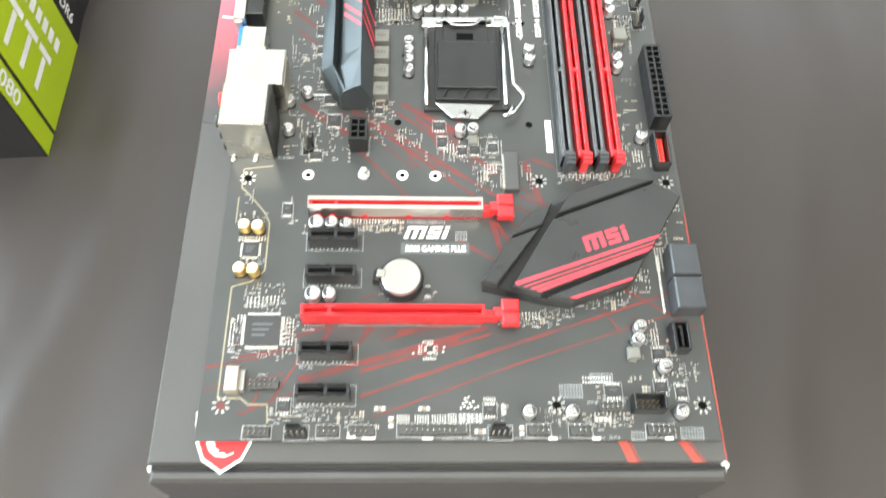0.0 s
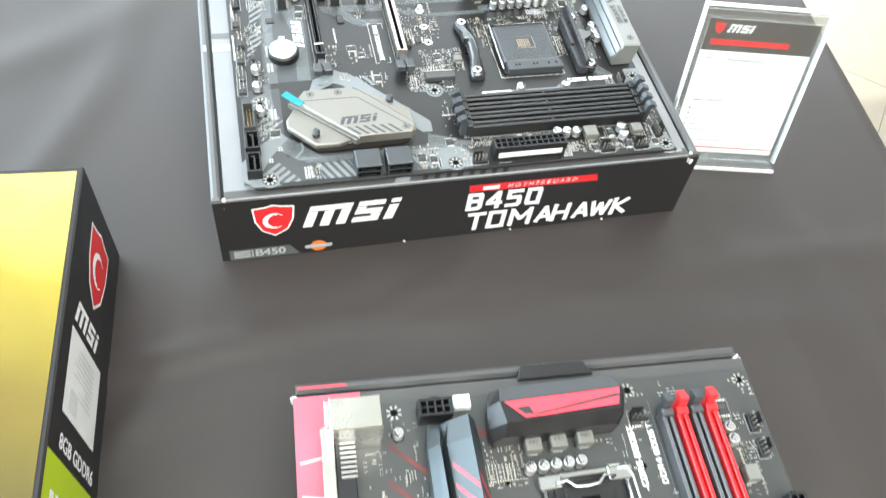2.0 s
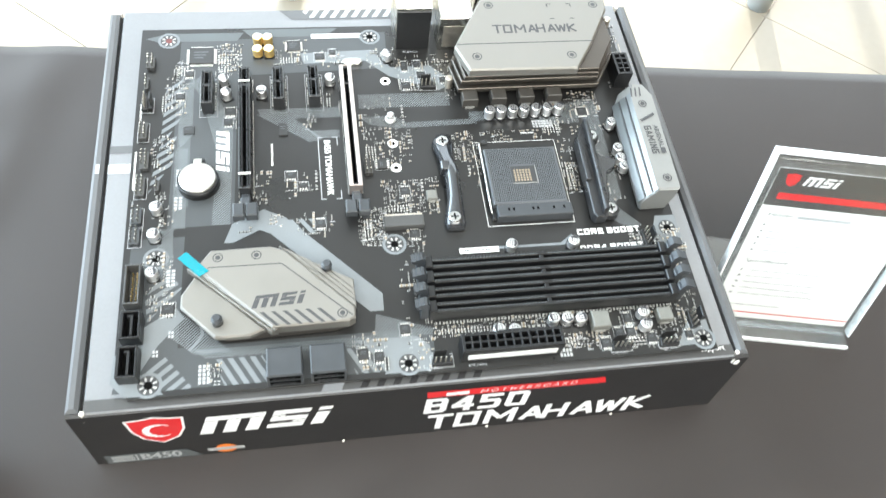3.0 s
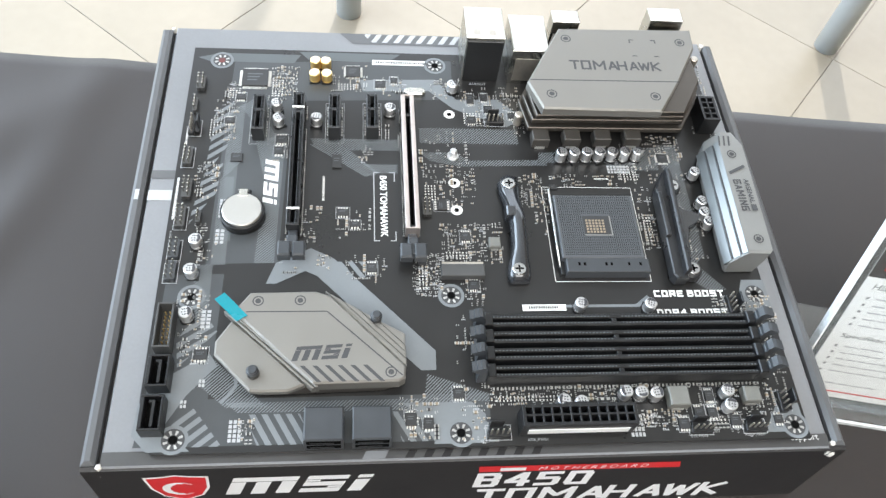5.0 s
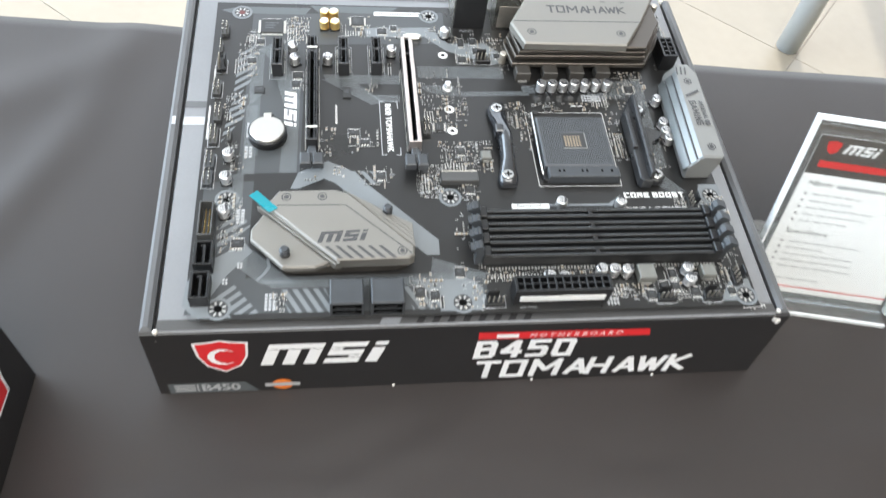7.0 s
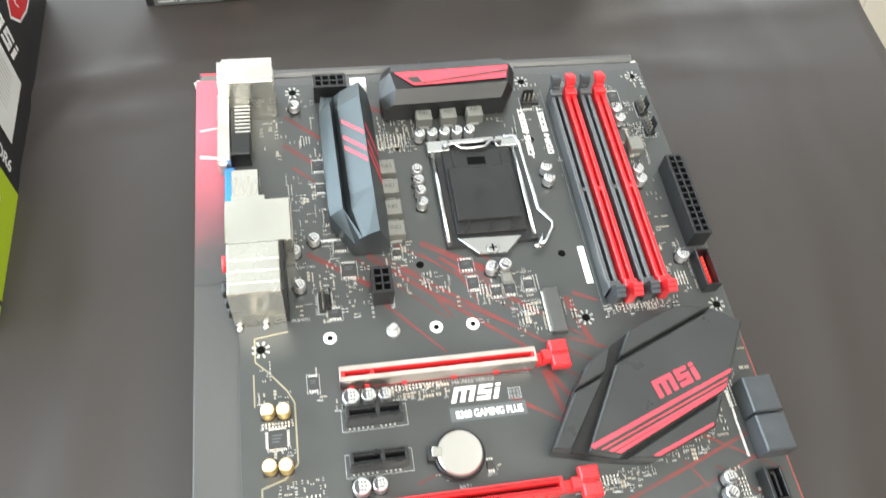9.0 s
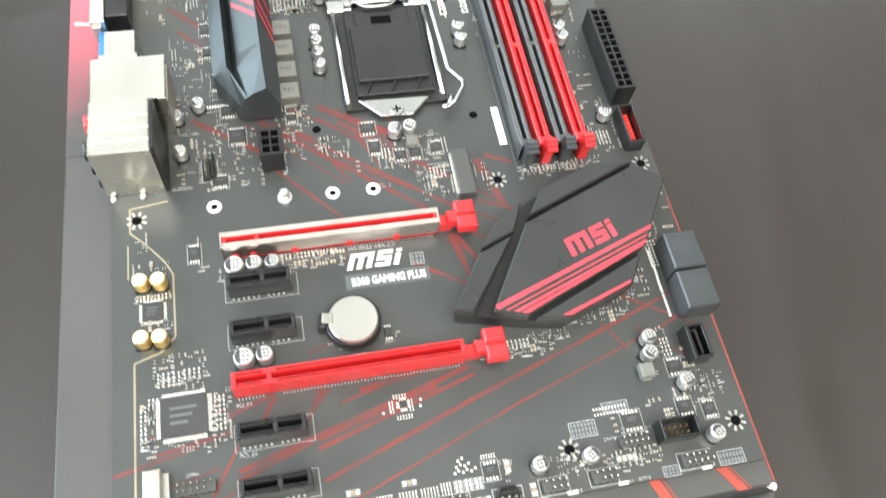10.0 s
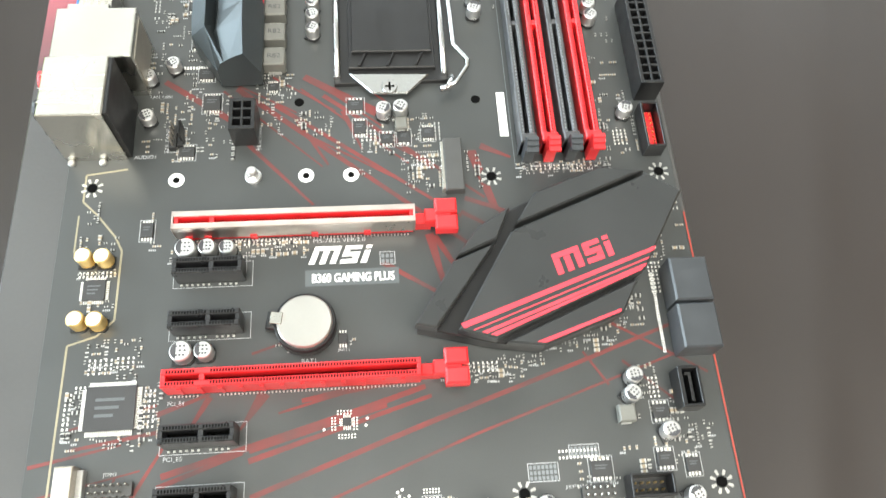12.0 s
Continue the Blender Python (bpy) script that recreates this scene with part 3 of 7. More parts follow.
part("banner", flat(bmesh.new(), [(150.5, 46.6), (246.6, 45.9), (244.8, 52.6), (149.8, 53.5)], 0), PRINT_RED, box_b, "red banner", on_front(0, 0))
part("banner_lettering", letters("M O T H E R B O A R D", 3.6, WHITE, 52, 0.25), None, box_b, "", on_front(178, 47.8, 0.15))
part("banner_word", flat(bmesh.new(), rect(160, 47.8, 172, 51.4), 0.15), WHITE, box_b, "", on_front(0, 0))
part("model_number", blocky("B450", 18.2, 56, WHITE, 3.6, 0.04), None, box_b, "", on_front(149.5, 26.8))
part("model_name", blocky("TOMAHAWK", 19.2, 128, WHITE, 3.5, 0.04), None, box_b, "", on_front(152, 4.6))
part("tag", flat(bmesh.new(), [(-16, 0.6), (32, 0.6), (25, 11.5), (-16, 11.5)], 0), SILK_DIM, box_b, "grey tag", on_front(0, 0))
part("tag_lettering", letters("B450", 7, LID_B_PALE, 20, 0.0, 0.05), None, box_b, "", on_front(1.5, 2.8, 0.15))
bm = bmesh.new()
for k in range(3):
    flat(bm, rect(-13, 3 + k * 2.6, -2, 4.6 + k * 2.6), 0.15)
flat(bm, rect(-1.0, 2.6, -0.2, 10.2), 0.15)
part("tag_bars", bm, LID_B_PALE, box_b, "", on_front(0, 0))
part("round_mark", flat(bmesh.new(), disc(45, 7, 5.6, 24), 0), ORANGE, box_b, "orange round mark", on_front(0, 0))
part("round_mark_bar", flat(bmesh.new(), rect(35.5, 5.2, 54.5, 8.8), 0.15), LID_B_PALE, box_b, "", on_front(0, 0))
bm = bmesh.new()
for u in (107, 188, 262):
    prism(bm, disc(u, -9.2, 0.8, 6), -2.9, -1.6, 0.2)
part("glue_spot", bm, PAPER_EDGE, box_b)
# print on its lid and rolled walls
T = BOX_H + 0.25
bm = bmesh.new()
flat(bm, rect(-13.1, 149.5, 6, 155), T), flat(bm, [(92, 254.5), (170, 254.5), (180, 263.4), (84, 263.4)], T)
part("dark_print", bm, LID_B_DARK, box_b)
# A darker grey strip along the lid's near edge.
part("near_print", flat(bmesh.new(), [(-13.1, -3), (314.8, -3), (314.8, 3), (-13.1, 3)], T), LID_A, box_b)
bm = bmesh.new()
flat(bm, rect(-13.1, 135.5, 6, 142), T)
hatch(bm, [(104, 256), (162, 256), (169, 263), (98, 263)], 60, 6, 3, T + 0.15)
part("pale_print", bm, LID_B_PALE, box_b)
part("pale_mark", flat(bmesh.new(), [(97, -3), (107, -3), (109, 0.8), (99, 0.8)], T + 0.15), LID_B, box_b)
bm = bmesh.new()
hatch(bm, [(112, -3), (178, -3), (178, 0.8), (114, 0.8)], 60, 7, 3.2, T + 0.15)
part("hatched_print", bm, SIDE, box_b)
bm = bmesh.new()
flat(bm, rect(-19.6, 135.5, -17.4, 142), BOX_H + 0.95)
part("pale_print", bm, LID_B_PALE, box_b)
bm = bmesh.new()
flat(bm, rect(-19.6, 149.5, -17.4, 155), BOX_H + 0.95)
part("dark_print", bm, LID_B_DARK, box_b)
part("lettering", letters("support", 3.4, WHITE), None, box_b, "", at(296.5, -0.9, T + 0.2))

# print on box a: red at its far left corner, a shield, two red stripes
bm = bmesh.new()
flat(bm, [(-24.2, 176), (12, 176), (12, 310.4), (-24.2, 310.4)], T)
part("red_print", bm, LID_FADE, box_a, "pinkish red print")
bm = bmesh.new()
flat(bm, [(-22, 315.2), (6, 315.2), (4, 316.9), (-22, 316.9)], BOX_H - 0.6)
part("red_print", bm, LID_RED, box_a)
part("red_edge", flat(bmesh.new(), rect(241.9, -12, 242.6, 120), T), LID_STRIPE, box_a, "thin red printed edge")
bm = bmesh.new()
streak(bm, -22, 273, 6, 278, 0.8, 0.5, T + 0.15), streak(bm, -22, 255, 6, 251, 1.2, 0.5, T + 0.15)
part("light_streak", bm, LID_B_PALE, box_a)
shield(box_a, at(9, -2.5, T, 0), 29, 31)
for x0, x1 in ((191, 199), (219, 232)):
    bm = bmesh.new()
    flat(bm, [(x0 + 1, -3), (x0 + 5.6, -3), (x0 + 5.6 + (x1 - x0) * 0.5, -13.2), (x0 + 1 + (x1 - x0) * 0.5, -13.2)], T)
    flat(bm, [(x0 + 6.4, -3), (x0 + 7.0, -3), (x0 + 7.0 + (x1 - x0) * 0.5, -13.2), (x0 + 6.4 + (x1 - x0) * 0.5, -13.2)], T)
    part("red_stripe", bm, LID_STRIPE, box_a)
bm = bmesh.new()
prism(bm, [(102, 308), (147, 308), (143, 316.5), (105, 316.5)], BOX_H + 0.5, BOX_H + 2.6, 0.5)
part("tuck_tab", bm, SIDE, box_a, "black tab pulled out of the slit")

# ---- the tall card box ----
gpu = thing("graphics_card_box", "black and lime green graphics card box with label", "box", at=at(-137, 190.5, DOWN, 0.3))
GH, GL = 94.0, 264.0
part("carton", block(bmesh.new(), -300, 0, 0, 0, GL, GH, 1.0), SIDE, gpu)
GX = pose(0.0003, 0, 0, 90, 0, 90)            # local x runs away from the viewer, local y up


def on_side(y, z, lift=0.0, turn=0.0):
    return GX @ pose(y * S, z * S, lift * S, 0, 0, turn)


bm = bmesh.new()
flat(bm, rect(1, 1, 17, GH - 1), 0), flat(bm, rect(20, 1, 93, GH - 1), 0)
part("green_panel", bm, GREEN, gpu, "lime green printed panel", on_side(0, 0))
part("number_lettering", letters("2080", 10, WHITE, 34, 0, 0.04), None, gpu, "", on_side(4, 82, 0.2, -90))
bm = bmesh.new()
for k in range(3):
    flat(bm, rect(8 + 20 * k, 26, 13 + 20 * k, 50), 0.2), flat(bm, rect(2 + 20 * k, 51, 19 + 20 * k, 56), 0.2)
for k in range(7):
    flat(bm, rect(3 + 9 * k, 64, 9 + 9 * k, 74), 0.2)
part("series_mark", bm, WHITE, gpu, "white block lettering shapes", on_side(2, 86, 0, -90))
bm = bmesh.new()
flat(bm, rect(117, 19, 166, 79), 0)
part("sticker", bm, STICKER, gpu, "white product sticker", on_side(0, 0))
bm = bmesh.new()
rnd = random.Random(5)
for k in range(9):
    flat(bm, rect(158 - k * 3.2, 32, 159.3 - k * 3.2, 32 + rnd.uniform(12, 38)), 0.2)
flat(bm, rect(121, 56, 133, 70), 0.2)
part("sticker_bars", bm, STICKER_GREY, gpu, "", on_side(0, 0))
part("memory_lettering", letters("8GB GDDR6", 8.0, WHITE, 62, 0, 0.04), None, gpu, "white lettering", on_side(98, 78, 0.2, -90))
shield(gpu, on_side(221, 46, 0, -90), 42, 54)
part("maker_mark", emblem_bars(bmesh.new(), 46, 14), WHITE, gpu, "white slanted maker's mark", on_side(171, 77, 0, -90))
bm = bmesh.new()
# The top's print gradient also carries the glare of its gloss.
flat(bm, rect(-298, 2, -3, GL - 4), 0)
part("top_panel", bm, YELLOW, gpu, "yellow-green printed top with glare in its colour", at(0, 0, GH + 0.3))

# ---- the acrylic price stand ----
sign = thing("sign_holder", "clear slanted acrylic sign holder with white price sheet", "sign", at=pose(0.3275, 0.5143, DOWN * S, 0, 0, -7.0))
LEANED = pose(0, 0, 0.003, 73, 0, 0)
part("back_panel", block(bmesh.new(), -48.5, 0, -3.4, 48.5, 129.5, -0.6, 0.6), ACRYLIC, sign, "clear acrylic", LEANED)
part("front_panel", block(bmesh.new(), -48.5, 2, 0.6, 48.5, 127.5, 2.6, 0.5), ACRYLIC, sign, "clear acrylic", LEANED)
part("foot", block(bmesh.new(), -48.5, -7, 0, 48.5, 66, 3, 0.6), ACRYLIC, sign, "clear acrylic foot")
for pane in sign.children:
    pane.visible_shadow = False
for x0, y0, x1, y1 in ((-49.6, 1, -48.5, 129.5), (48.5, 1, 49.6, 129.5), (-49.6, 129.5, 49.6, 130.7)):
    part("sawn_edge", block(bmesh.new(), x0, y0, -3.2, x1, y1, 2.4, 0.2), FROST, sign, "pale sawn edge", LEANED)
part("sawn_edge", block(bmesh.new(), -48.5, -8.6, 0.1, 48.5, -7, 2.9, 0.2), FROST, sign, "pale sawn edge")
sheet = part("price_sheet", block(bmesh.new(), -43.5, 8, -0.3, 43.5, 125, 0.1), PAPER, sign, "white printed sheet", LEANED @ Matrix.Diagonal((1, 0.96, 1, 1)))
part("header", flat(bmesh.new(), rect(-43.5, 99, 43.5, 125), 0.15), HEADER, sheet, "black header band")
part("mark", flat(bmesh.new(), [(-34 + x, 117.5 + y) for x, y in shield_outline(8, 9)], 0.2), PRINT_RED, sheet)
part("maker_mark", emblem_bars(bmesh.new(), 20, 6.5), WHITE, sheet, "", at(-28, 114.5, 0.2))
part("header_bar", flat(bmesh.new(), rect(-38, 104, 24, 108.5), 0.2), PRINT_RED, sheet)
part("heading", letters("Hlavní", 3.8, INK_DARK, 15, 0.15), None, sheet, "", at(-38, 91, 0.15))
part("heading_bar", flat(bmesh.new(), rect(-21, 91, 10, 93.2), 0.15), LID_B_PALE, sheet)
part("heading", letters("Specifikace", 4.0, INK_DARK, 26, 0.15), None, sheet, "", at(-38, 54.5, 0.15))
bm, bm2 = bmesh.new(), bmesh.new()
rnd = random.Random(3)
for y0 in (84, 48):
    for k in range(5):
        y = y0 - 4.9 * k
        flat(bm, rect(-38, y + 0.2, -36.4, y + 1.8), 0.15)
        x, end = -33.0, -33 + rnd.uniform(22, 46)
        while x < end:                  # word by word
            word = rnd.uniform(2.5, 7.5)
            flat(bm2, rect(x, y + 0.5, x + word, y + 1.4), 0.15)
            x += word + 1.4
for k in range(5):
    flat(bm2, rect(-38 + k * 7.4, 19, -32.4 + k * 7.4, 20.0), 0.15)
tagged(part("bullet_marks", bm, INK_GREY, sheet), kind="stuff")
tagged(part("text_bars", bm2, LID_B_PALE, sheet), kind="stuff")
part("red_line", flat(bmesh.new(), rect(-43.5, 12.4, 43.5, 13.4), 0.15), PRINT_RED, sheet)

# ---- the two motherboards ----
PCB_Z = 62.0
board_a = thing("motherboard", "charcoal motherboard with red streaks, black heatsinks, red slots", "motherboard", "motherboards", at(0, 0, PCB_Z))
board_b = thing("motherboard", "black motherboard with grey stripes and silver heatsinks", "motherboard", "motherboards", at(-48.65, 454.4, PCB_Z, 3.867))
part("circuit_board", prism(bmesh.new(), rect(-3.81, -3.81, 240.03, 300.99), -1.6, 0, 0.15), PCB_A, board_a)
part("circuit_board", prism(bmesh.new(), [(0, 8), (8, 0), (304.8, 0), (304.8, 243.84), (0, 243.84)], -1.6, 0, 0.15), PCB_B, board_b)
for board, w, h, x0, y0 in ((board_a, 243, 304, -3, -3), (board_b, 304, 243, 0.5, 0.5)):
    bm = bmesh.new()
    rnd = random.Random(8)
    for k in range(140):
        x, y = x0 + 4 + rnd.random() * (w - 8), y0 + 8 + rnd.random() * (h - 12)
        block(bm, x - 0.4, y - 0.4, BOX_H - PCB_Z, x + 0.4, y + 0.4, -1.6)
    tagged(part("solder_pins", bm, SOLDER, board, "short solder pins under the board"), kind="stuff")

SHARED = {}


def shared(key, make, mats):
    if key not in SHARED:
        bm = bmesh.new()
        make(bm)
        SHARED[key] = to_mesh(key[0] if isinstance(key, tuple) else key, bm, mats)
    return SHARED[key]


def smooth_sides(me, low=0.2):
    for p in me.polygons:
        if abs(p.normal.z) < low:
            p.use_smooth = True
    return me


def capacitor(board, x, y, r=3.1, h=8.0, gold=False, turn=0.0):
    """A can on a small black base, with a rolled groove and a dark-marked top."""
    def can(bm):
        n = 20
        prism(bm, disc(0, 0, r, n), 1.0, 1.7, 0.0)
        prism(bm, disc(0, 0, r * 0.93, n), 1.7, 2.1, 0.0)
        prism(bm, disc(0, 0, r, n), 2.1, h, 0.45)
    mat = GOLD if gold else CAN
    ob = part("capacitor", shared(("capacitor", r, h, gold), can, [mat]), None, board, "gold audio capacitor" if gold else "", at(x, y, 0, turn))
    part("base", shared(("capacitor_base", r), lambda bm: prism(bm, [(-r, -r), (r * 0.6, -r), (r, -r * 0.6), (r, r * 0.6), (r * 0.6, r), (-r, r)], 0, 1.2), [BLACK]), None, ob)

    def marks(bm):
        if gold:
            flat(bm, disc(0, 0, r * 0.82, 20), h + 0.05)
            return
        for k, w in enumerate((0.45, 0.62, 0.5)):
            for s in (-1, 0, 1):
                flat(bm, rect(s * r * w * 0.7 - 0.35, (k - 1) * r * 0.42 - 0.3, s * r * w * 0.7 + 0.35, (k - 1) * r * 0.42 + 0.32), h + 0.05)
        seg = [(r * 0.86 * math.cos(radians(a)), r * 0.86 * math.sin(radians(a))) for a in range(115, 246, 13)]
        flat(bm, seg, h + 0.04)
    part("marking", shared(("capacitor_marking", r, h, gold), marks, [PALE_TIN if gold else INK_MARK]), None, ob)
    return ob


def choke(board, x, y, w=8.5, d=8.5, h=6.5, mat=None):
    def body(bm):
        prism(bm, rect(-w / 2, -d / 2, w / 2, d / 2), 0.6, h, 0.5)
    ob = part("choke", shared(("choke", w, d, h, mat is None), body, [mat or CHOKE]), None, board, "", at(x, y))
    def leads(bm):
        for s in (-1, 1):
            block(bm, -w * 0.3, s * d / 2 - 0.6 * s, 0, w * 0.3, s * d / 2 + 0.25 * s, 1.6)
    tagged(part("lead_pair", shared(("choke_leads", w, d), leads, [SOLDER]), None, ob), kind="stuff")
    return ob


def chip(board, x, y, w, d, h=1.2, legs=0, four=False, turn=0.0, label="", mat=None):
    """A moulded chip; legs along its two long sides, or on all four."""
    ob = part("chip", shared(("chip", w, d, h, mat.name if mat else ""), lambda bm: prism(bm, rect(-w / 2, -d / 2, w / 2, d / 2), 0.12, h, 0.12), [mat or CHIP]), None, board, label, at(x, y, 0, turn))
    if legs:
        reach = 1.7 if w > 12 else 1.2

        def row(bm):
            for i in range(legs):
                u = (-0.5 + (i + 0.5) / legs) * w * 0.94
                for s in (-1, 1):
                    block(bm, u - w / legs * 0.26, s * d / 2, 0.02, u + w / legs * 0.26, s * (d / 2 + reach), 0.4)
                    if four:
                        v = (-0.5 + (i + 0.5) / legs) * d * 0.94
                        block(bm, s * w / 2, v - d / legs * 0.26, 0.02, s * (w / 2 + reach), v + d / legs * 0.26, 0.4)
        tagged(part("lead_row", shared(("chip_leads", w, d, legs, four), row, [PALE_TIN]), None, ob), kind="stuff")
    if legs and not four and w > 3.4:
        a, b = w / 2 + 0.7, d / 2 + 1.7

        def outline(bm):
            for r in ((-a, -b, a, -b + 0.22), (-a, b - 0.22, a, b), (-a, -b + 0.22, -a + 0.22, b - 0.22), (a - 0.22, -b + 0.22, a, b - 0.22)):
                flat(bm, rect(*r), 0.09)
        part("printed_outline", shared(("chip_outline", w, d), outline, [LID_B_PALE]), None, ob)

    def mark(bm):
        for k in range(2 if w < 8 else 3):
            flat(bm, rect(-w * 0.3, d * (0.16 - 0.18 * k), w * (0.28 - 0.1 * k), d * (0.16 - 0.18 * k) + d * 0.07), h + 0.03)
    if w > 3.4:
        part("marking", shared(("chip_marking", w, d, h), mark, [SILK_DIM]), None, ob)
    return ob


def mounting_hole(board, x, y, ring=None, red=False):
    ob = part("mounting_hole", flat(bmesh.new(), disc(0, 0, 4.6, 28), 0.06), ring or INK_DARK, board, "", at(x, y))
    # No hole is cut: a disc near-black with the hole's shade lies on top.
    part("hole", prism(bmesh.new(), disc(0, 0, 1.95, 20), 0.02, 0.12), SILK_RED if red else RECESS_SHADE, ob, "red plugged hole" if red else "")

    def star(bm):
        for k in range(8):
            a = 2 * math.pi * (k + 0.5) / 8
            c, s = math.cos(a), math.sin(a)
            flat(bm, [(c * q - s * t, s * q + c * t) for q, t in ((2.3, -0.4), (4.1, -0.62), (4.35, 0.0), (4.1, 0.62), (2.3, 0.4))], 0.16)
    tagged(part("solder_star", shared("solder_star", star, [SOLDER]), None, ob), kind="stuff")


def ring_pad(board, x, y, r=3.2):
    bm = bmesh.new()
    n = 24
    a, b = disc(0, 0, r, n), disc(0, 0, r * 0.42, n)
    for k in range(n):
        j = (k + 1) % n
        flat(bm, [a[k], a[j], b[j], b[k]], 0.14)
    ob = part("screw_pad", bm, SILK, board, "", at(x, y))
    part("hole", flat(bmesh.new(), disc(0, 0, r * 0.42, 16), 0.1), RECESS_SHADE, ob)


def standoff(board, x, y):
    bm = bmesh.new()
    prism(bm, disc(0, 0, 3.3, 24), 0, 1.2, 0.2)
    prism(bm, disc(0, 0, 2.2, 6), 1.2, 4.2, 0.2)
    prism(bm, disc(0, 0, 2.0, 20), 4.2, 5.6, 0.5)
    part("standoff", bm, CAN, board, "small metal standoff screw", at(x, y))


def slot(board, x, y, length, m, body, key=0.16, h=11.0, wide=6.4, latch=None, steel=False, label=""):
    """An expansion slot along local x: two rails, ends, a key bridge, contact notches, pins and a latch."""
    L, w = length, wide / 2
    ob = part("expansion_slot", bmesh_slot(L, w, h, key, not steel), body, board, label, m)

    # The floor is coloured near-black for the shade deep in the slot.
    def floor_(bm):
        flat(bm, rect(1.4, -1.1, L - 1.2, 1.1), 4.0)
    part("slot_floor", shared(("slot_floor", L), floor_, [RECESS_SHADE]), None, ob)

    # Blocks proud of the rails, near-black for the shade inside contact notches.
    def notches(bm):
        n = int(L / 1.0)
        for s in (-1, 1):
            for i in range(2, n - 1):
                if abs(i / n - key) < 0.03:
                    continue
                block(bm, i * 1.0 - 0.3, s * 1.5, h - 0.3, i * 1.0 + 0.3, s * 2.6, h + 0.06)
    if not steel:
        tagged(part("contact_row", shared(("slot_notches", L, key, h), notches, [RECESS_SHADE]), None, ob), kind="stuff")

    def pins(bm):
        pitch = 1.3 if L > 50 else 2.0
        n = int(L / pitch) - 1
        for i in range(n):
            if abs((i + 0.5) / n - key) < 0.04:
                continue
            for s in (-1, 1):
                block(bm, i * pitch + 1.0, s * (w + 0.45), 0, i * pitch + 1.0 + pitch * 0.42, s * (w + 1.1), 0.6, 0.1)
    tagged(part("solder_pin_row", shared(("slot_pins", L, key, w), pins, [SOLDER]), None, ob), kind="stuff")
    if latch:
        bm = bmesh.new()
        block(bm, L, -2.2, 0, L + 7, 2.2, 6.0, 0.4)
        block(bm, L + 4.5, -2.6, 3.0, L + 10, 2.6, 9.0, 0.5)
        block(bm, L + 8.5, -6.6, 5.0, L + 17, -0.5, 10.0, 0.7)
        block(bm, L + 8.5, 0.5, 5.0, L + 17, 6.6, 10.0, 0.7)
        block(bm, L + 9.5, -0.5, 4.0, L + 14.5, 0.5, 8.8, 0.2)
        part("latch", bm, latch, ob, "slot latch")
    return ob


def bmesh_slot(L, w, h, key, ribbed):
    bm = bmesh.new()
    block(bm, 0, -w, 0.4, L, -1.1, h, 0.35)
    block(bm, 0, 1.1, 0.4, L, w, h, 0.35)
    block(bm, 0, -1.1, 0.4, 1.6, 1.1, h - 0.2, 0.1)
    block(bm, L - 1.4, -1.1, 0.4, L, 1.1, h - 0.2, 0.1)
    block(bm, key * L - 0.9, -1.1, 0.4, key * L + 0.9, 1.1, h - 0.3, 0.1)
    block(bm, 1.6, -1.1, 0.4, L - 1.4, 1.1, 3.9)
    if L > 50 and ribbed:                             # moulded ribs down its sides
        for i in range(12):
            for s in (-1, 1):
                block(bm, 5 + i * 7, s * (w - 0.05), 1.5, 6.4 + i * 7, s * (w + 0.45), h - 2.5, 0.1)
    return bm


def steel_shell(ob, L, h=11.0):
    """The folded steel cover of a reinforced slot, with windows at its foot."""
    bm = bmesh.new()
    for s in (-1, 1):
        block(bm, -0.6, s * 1.35, h - 0.2, L + 0.4, s * 3.65, h + 0.45, 0.2)
    block(bm, -0.8, -3.65, 2.6, -0.1, 3.65, h + 0.45, 0.1)
    block(bm, L + 0.1, -3.65, 3.0, L + 0.8, 3.65, h + 0.45, 0.1)
    part("steel_cover", bm, BEIGE, ob, "folded steel cover")
    # Sides take the darker steel copy, for the dark board they mirror.
    for s in (-1, 1):
        part("cover_side", block(bmesh.new(), -0.6, s * 3.25, 2.6, L + 0.4, s * 3.65, h - 0.25, 0.1), BEIGE_DIM_SIDE, ob, "shiny steel side, darkened for the board it reflects")
    for k, u in enumerate((3, 10, 27, 50, 70)):
        for s in (-1, 1):
            part("cover_tab", block(bmesh.new(), u, s * 3.65, 1.0, u + 2.6, s * 4.1, 4.4, 0.1), ob.data.materials[0], ob)


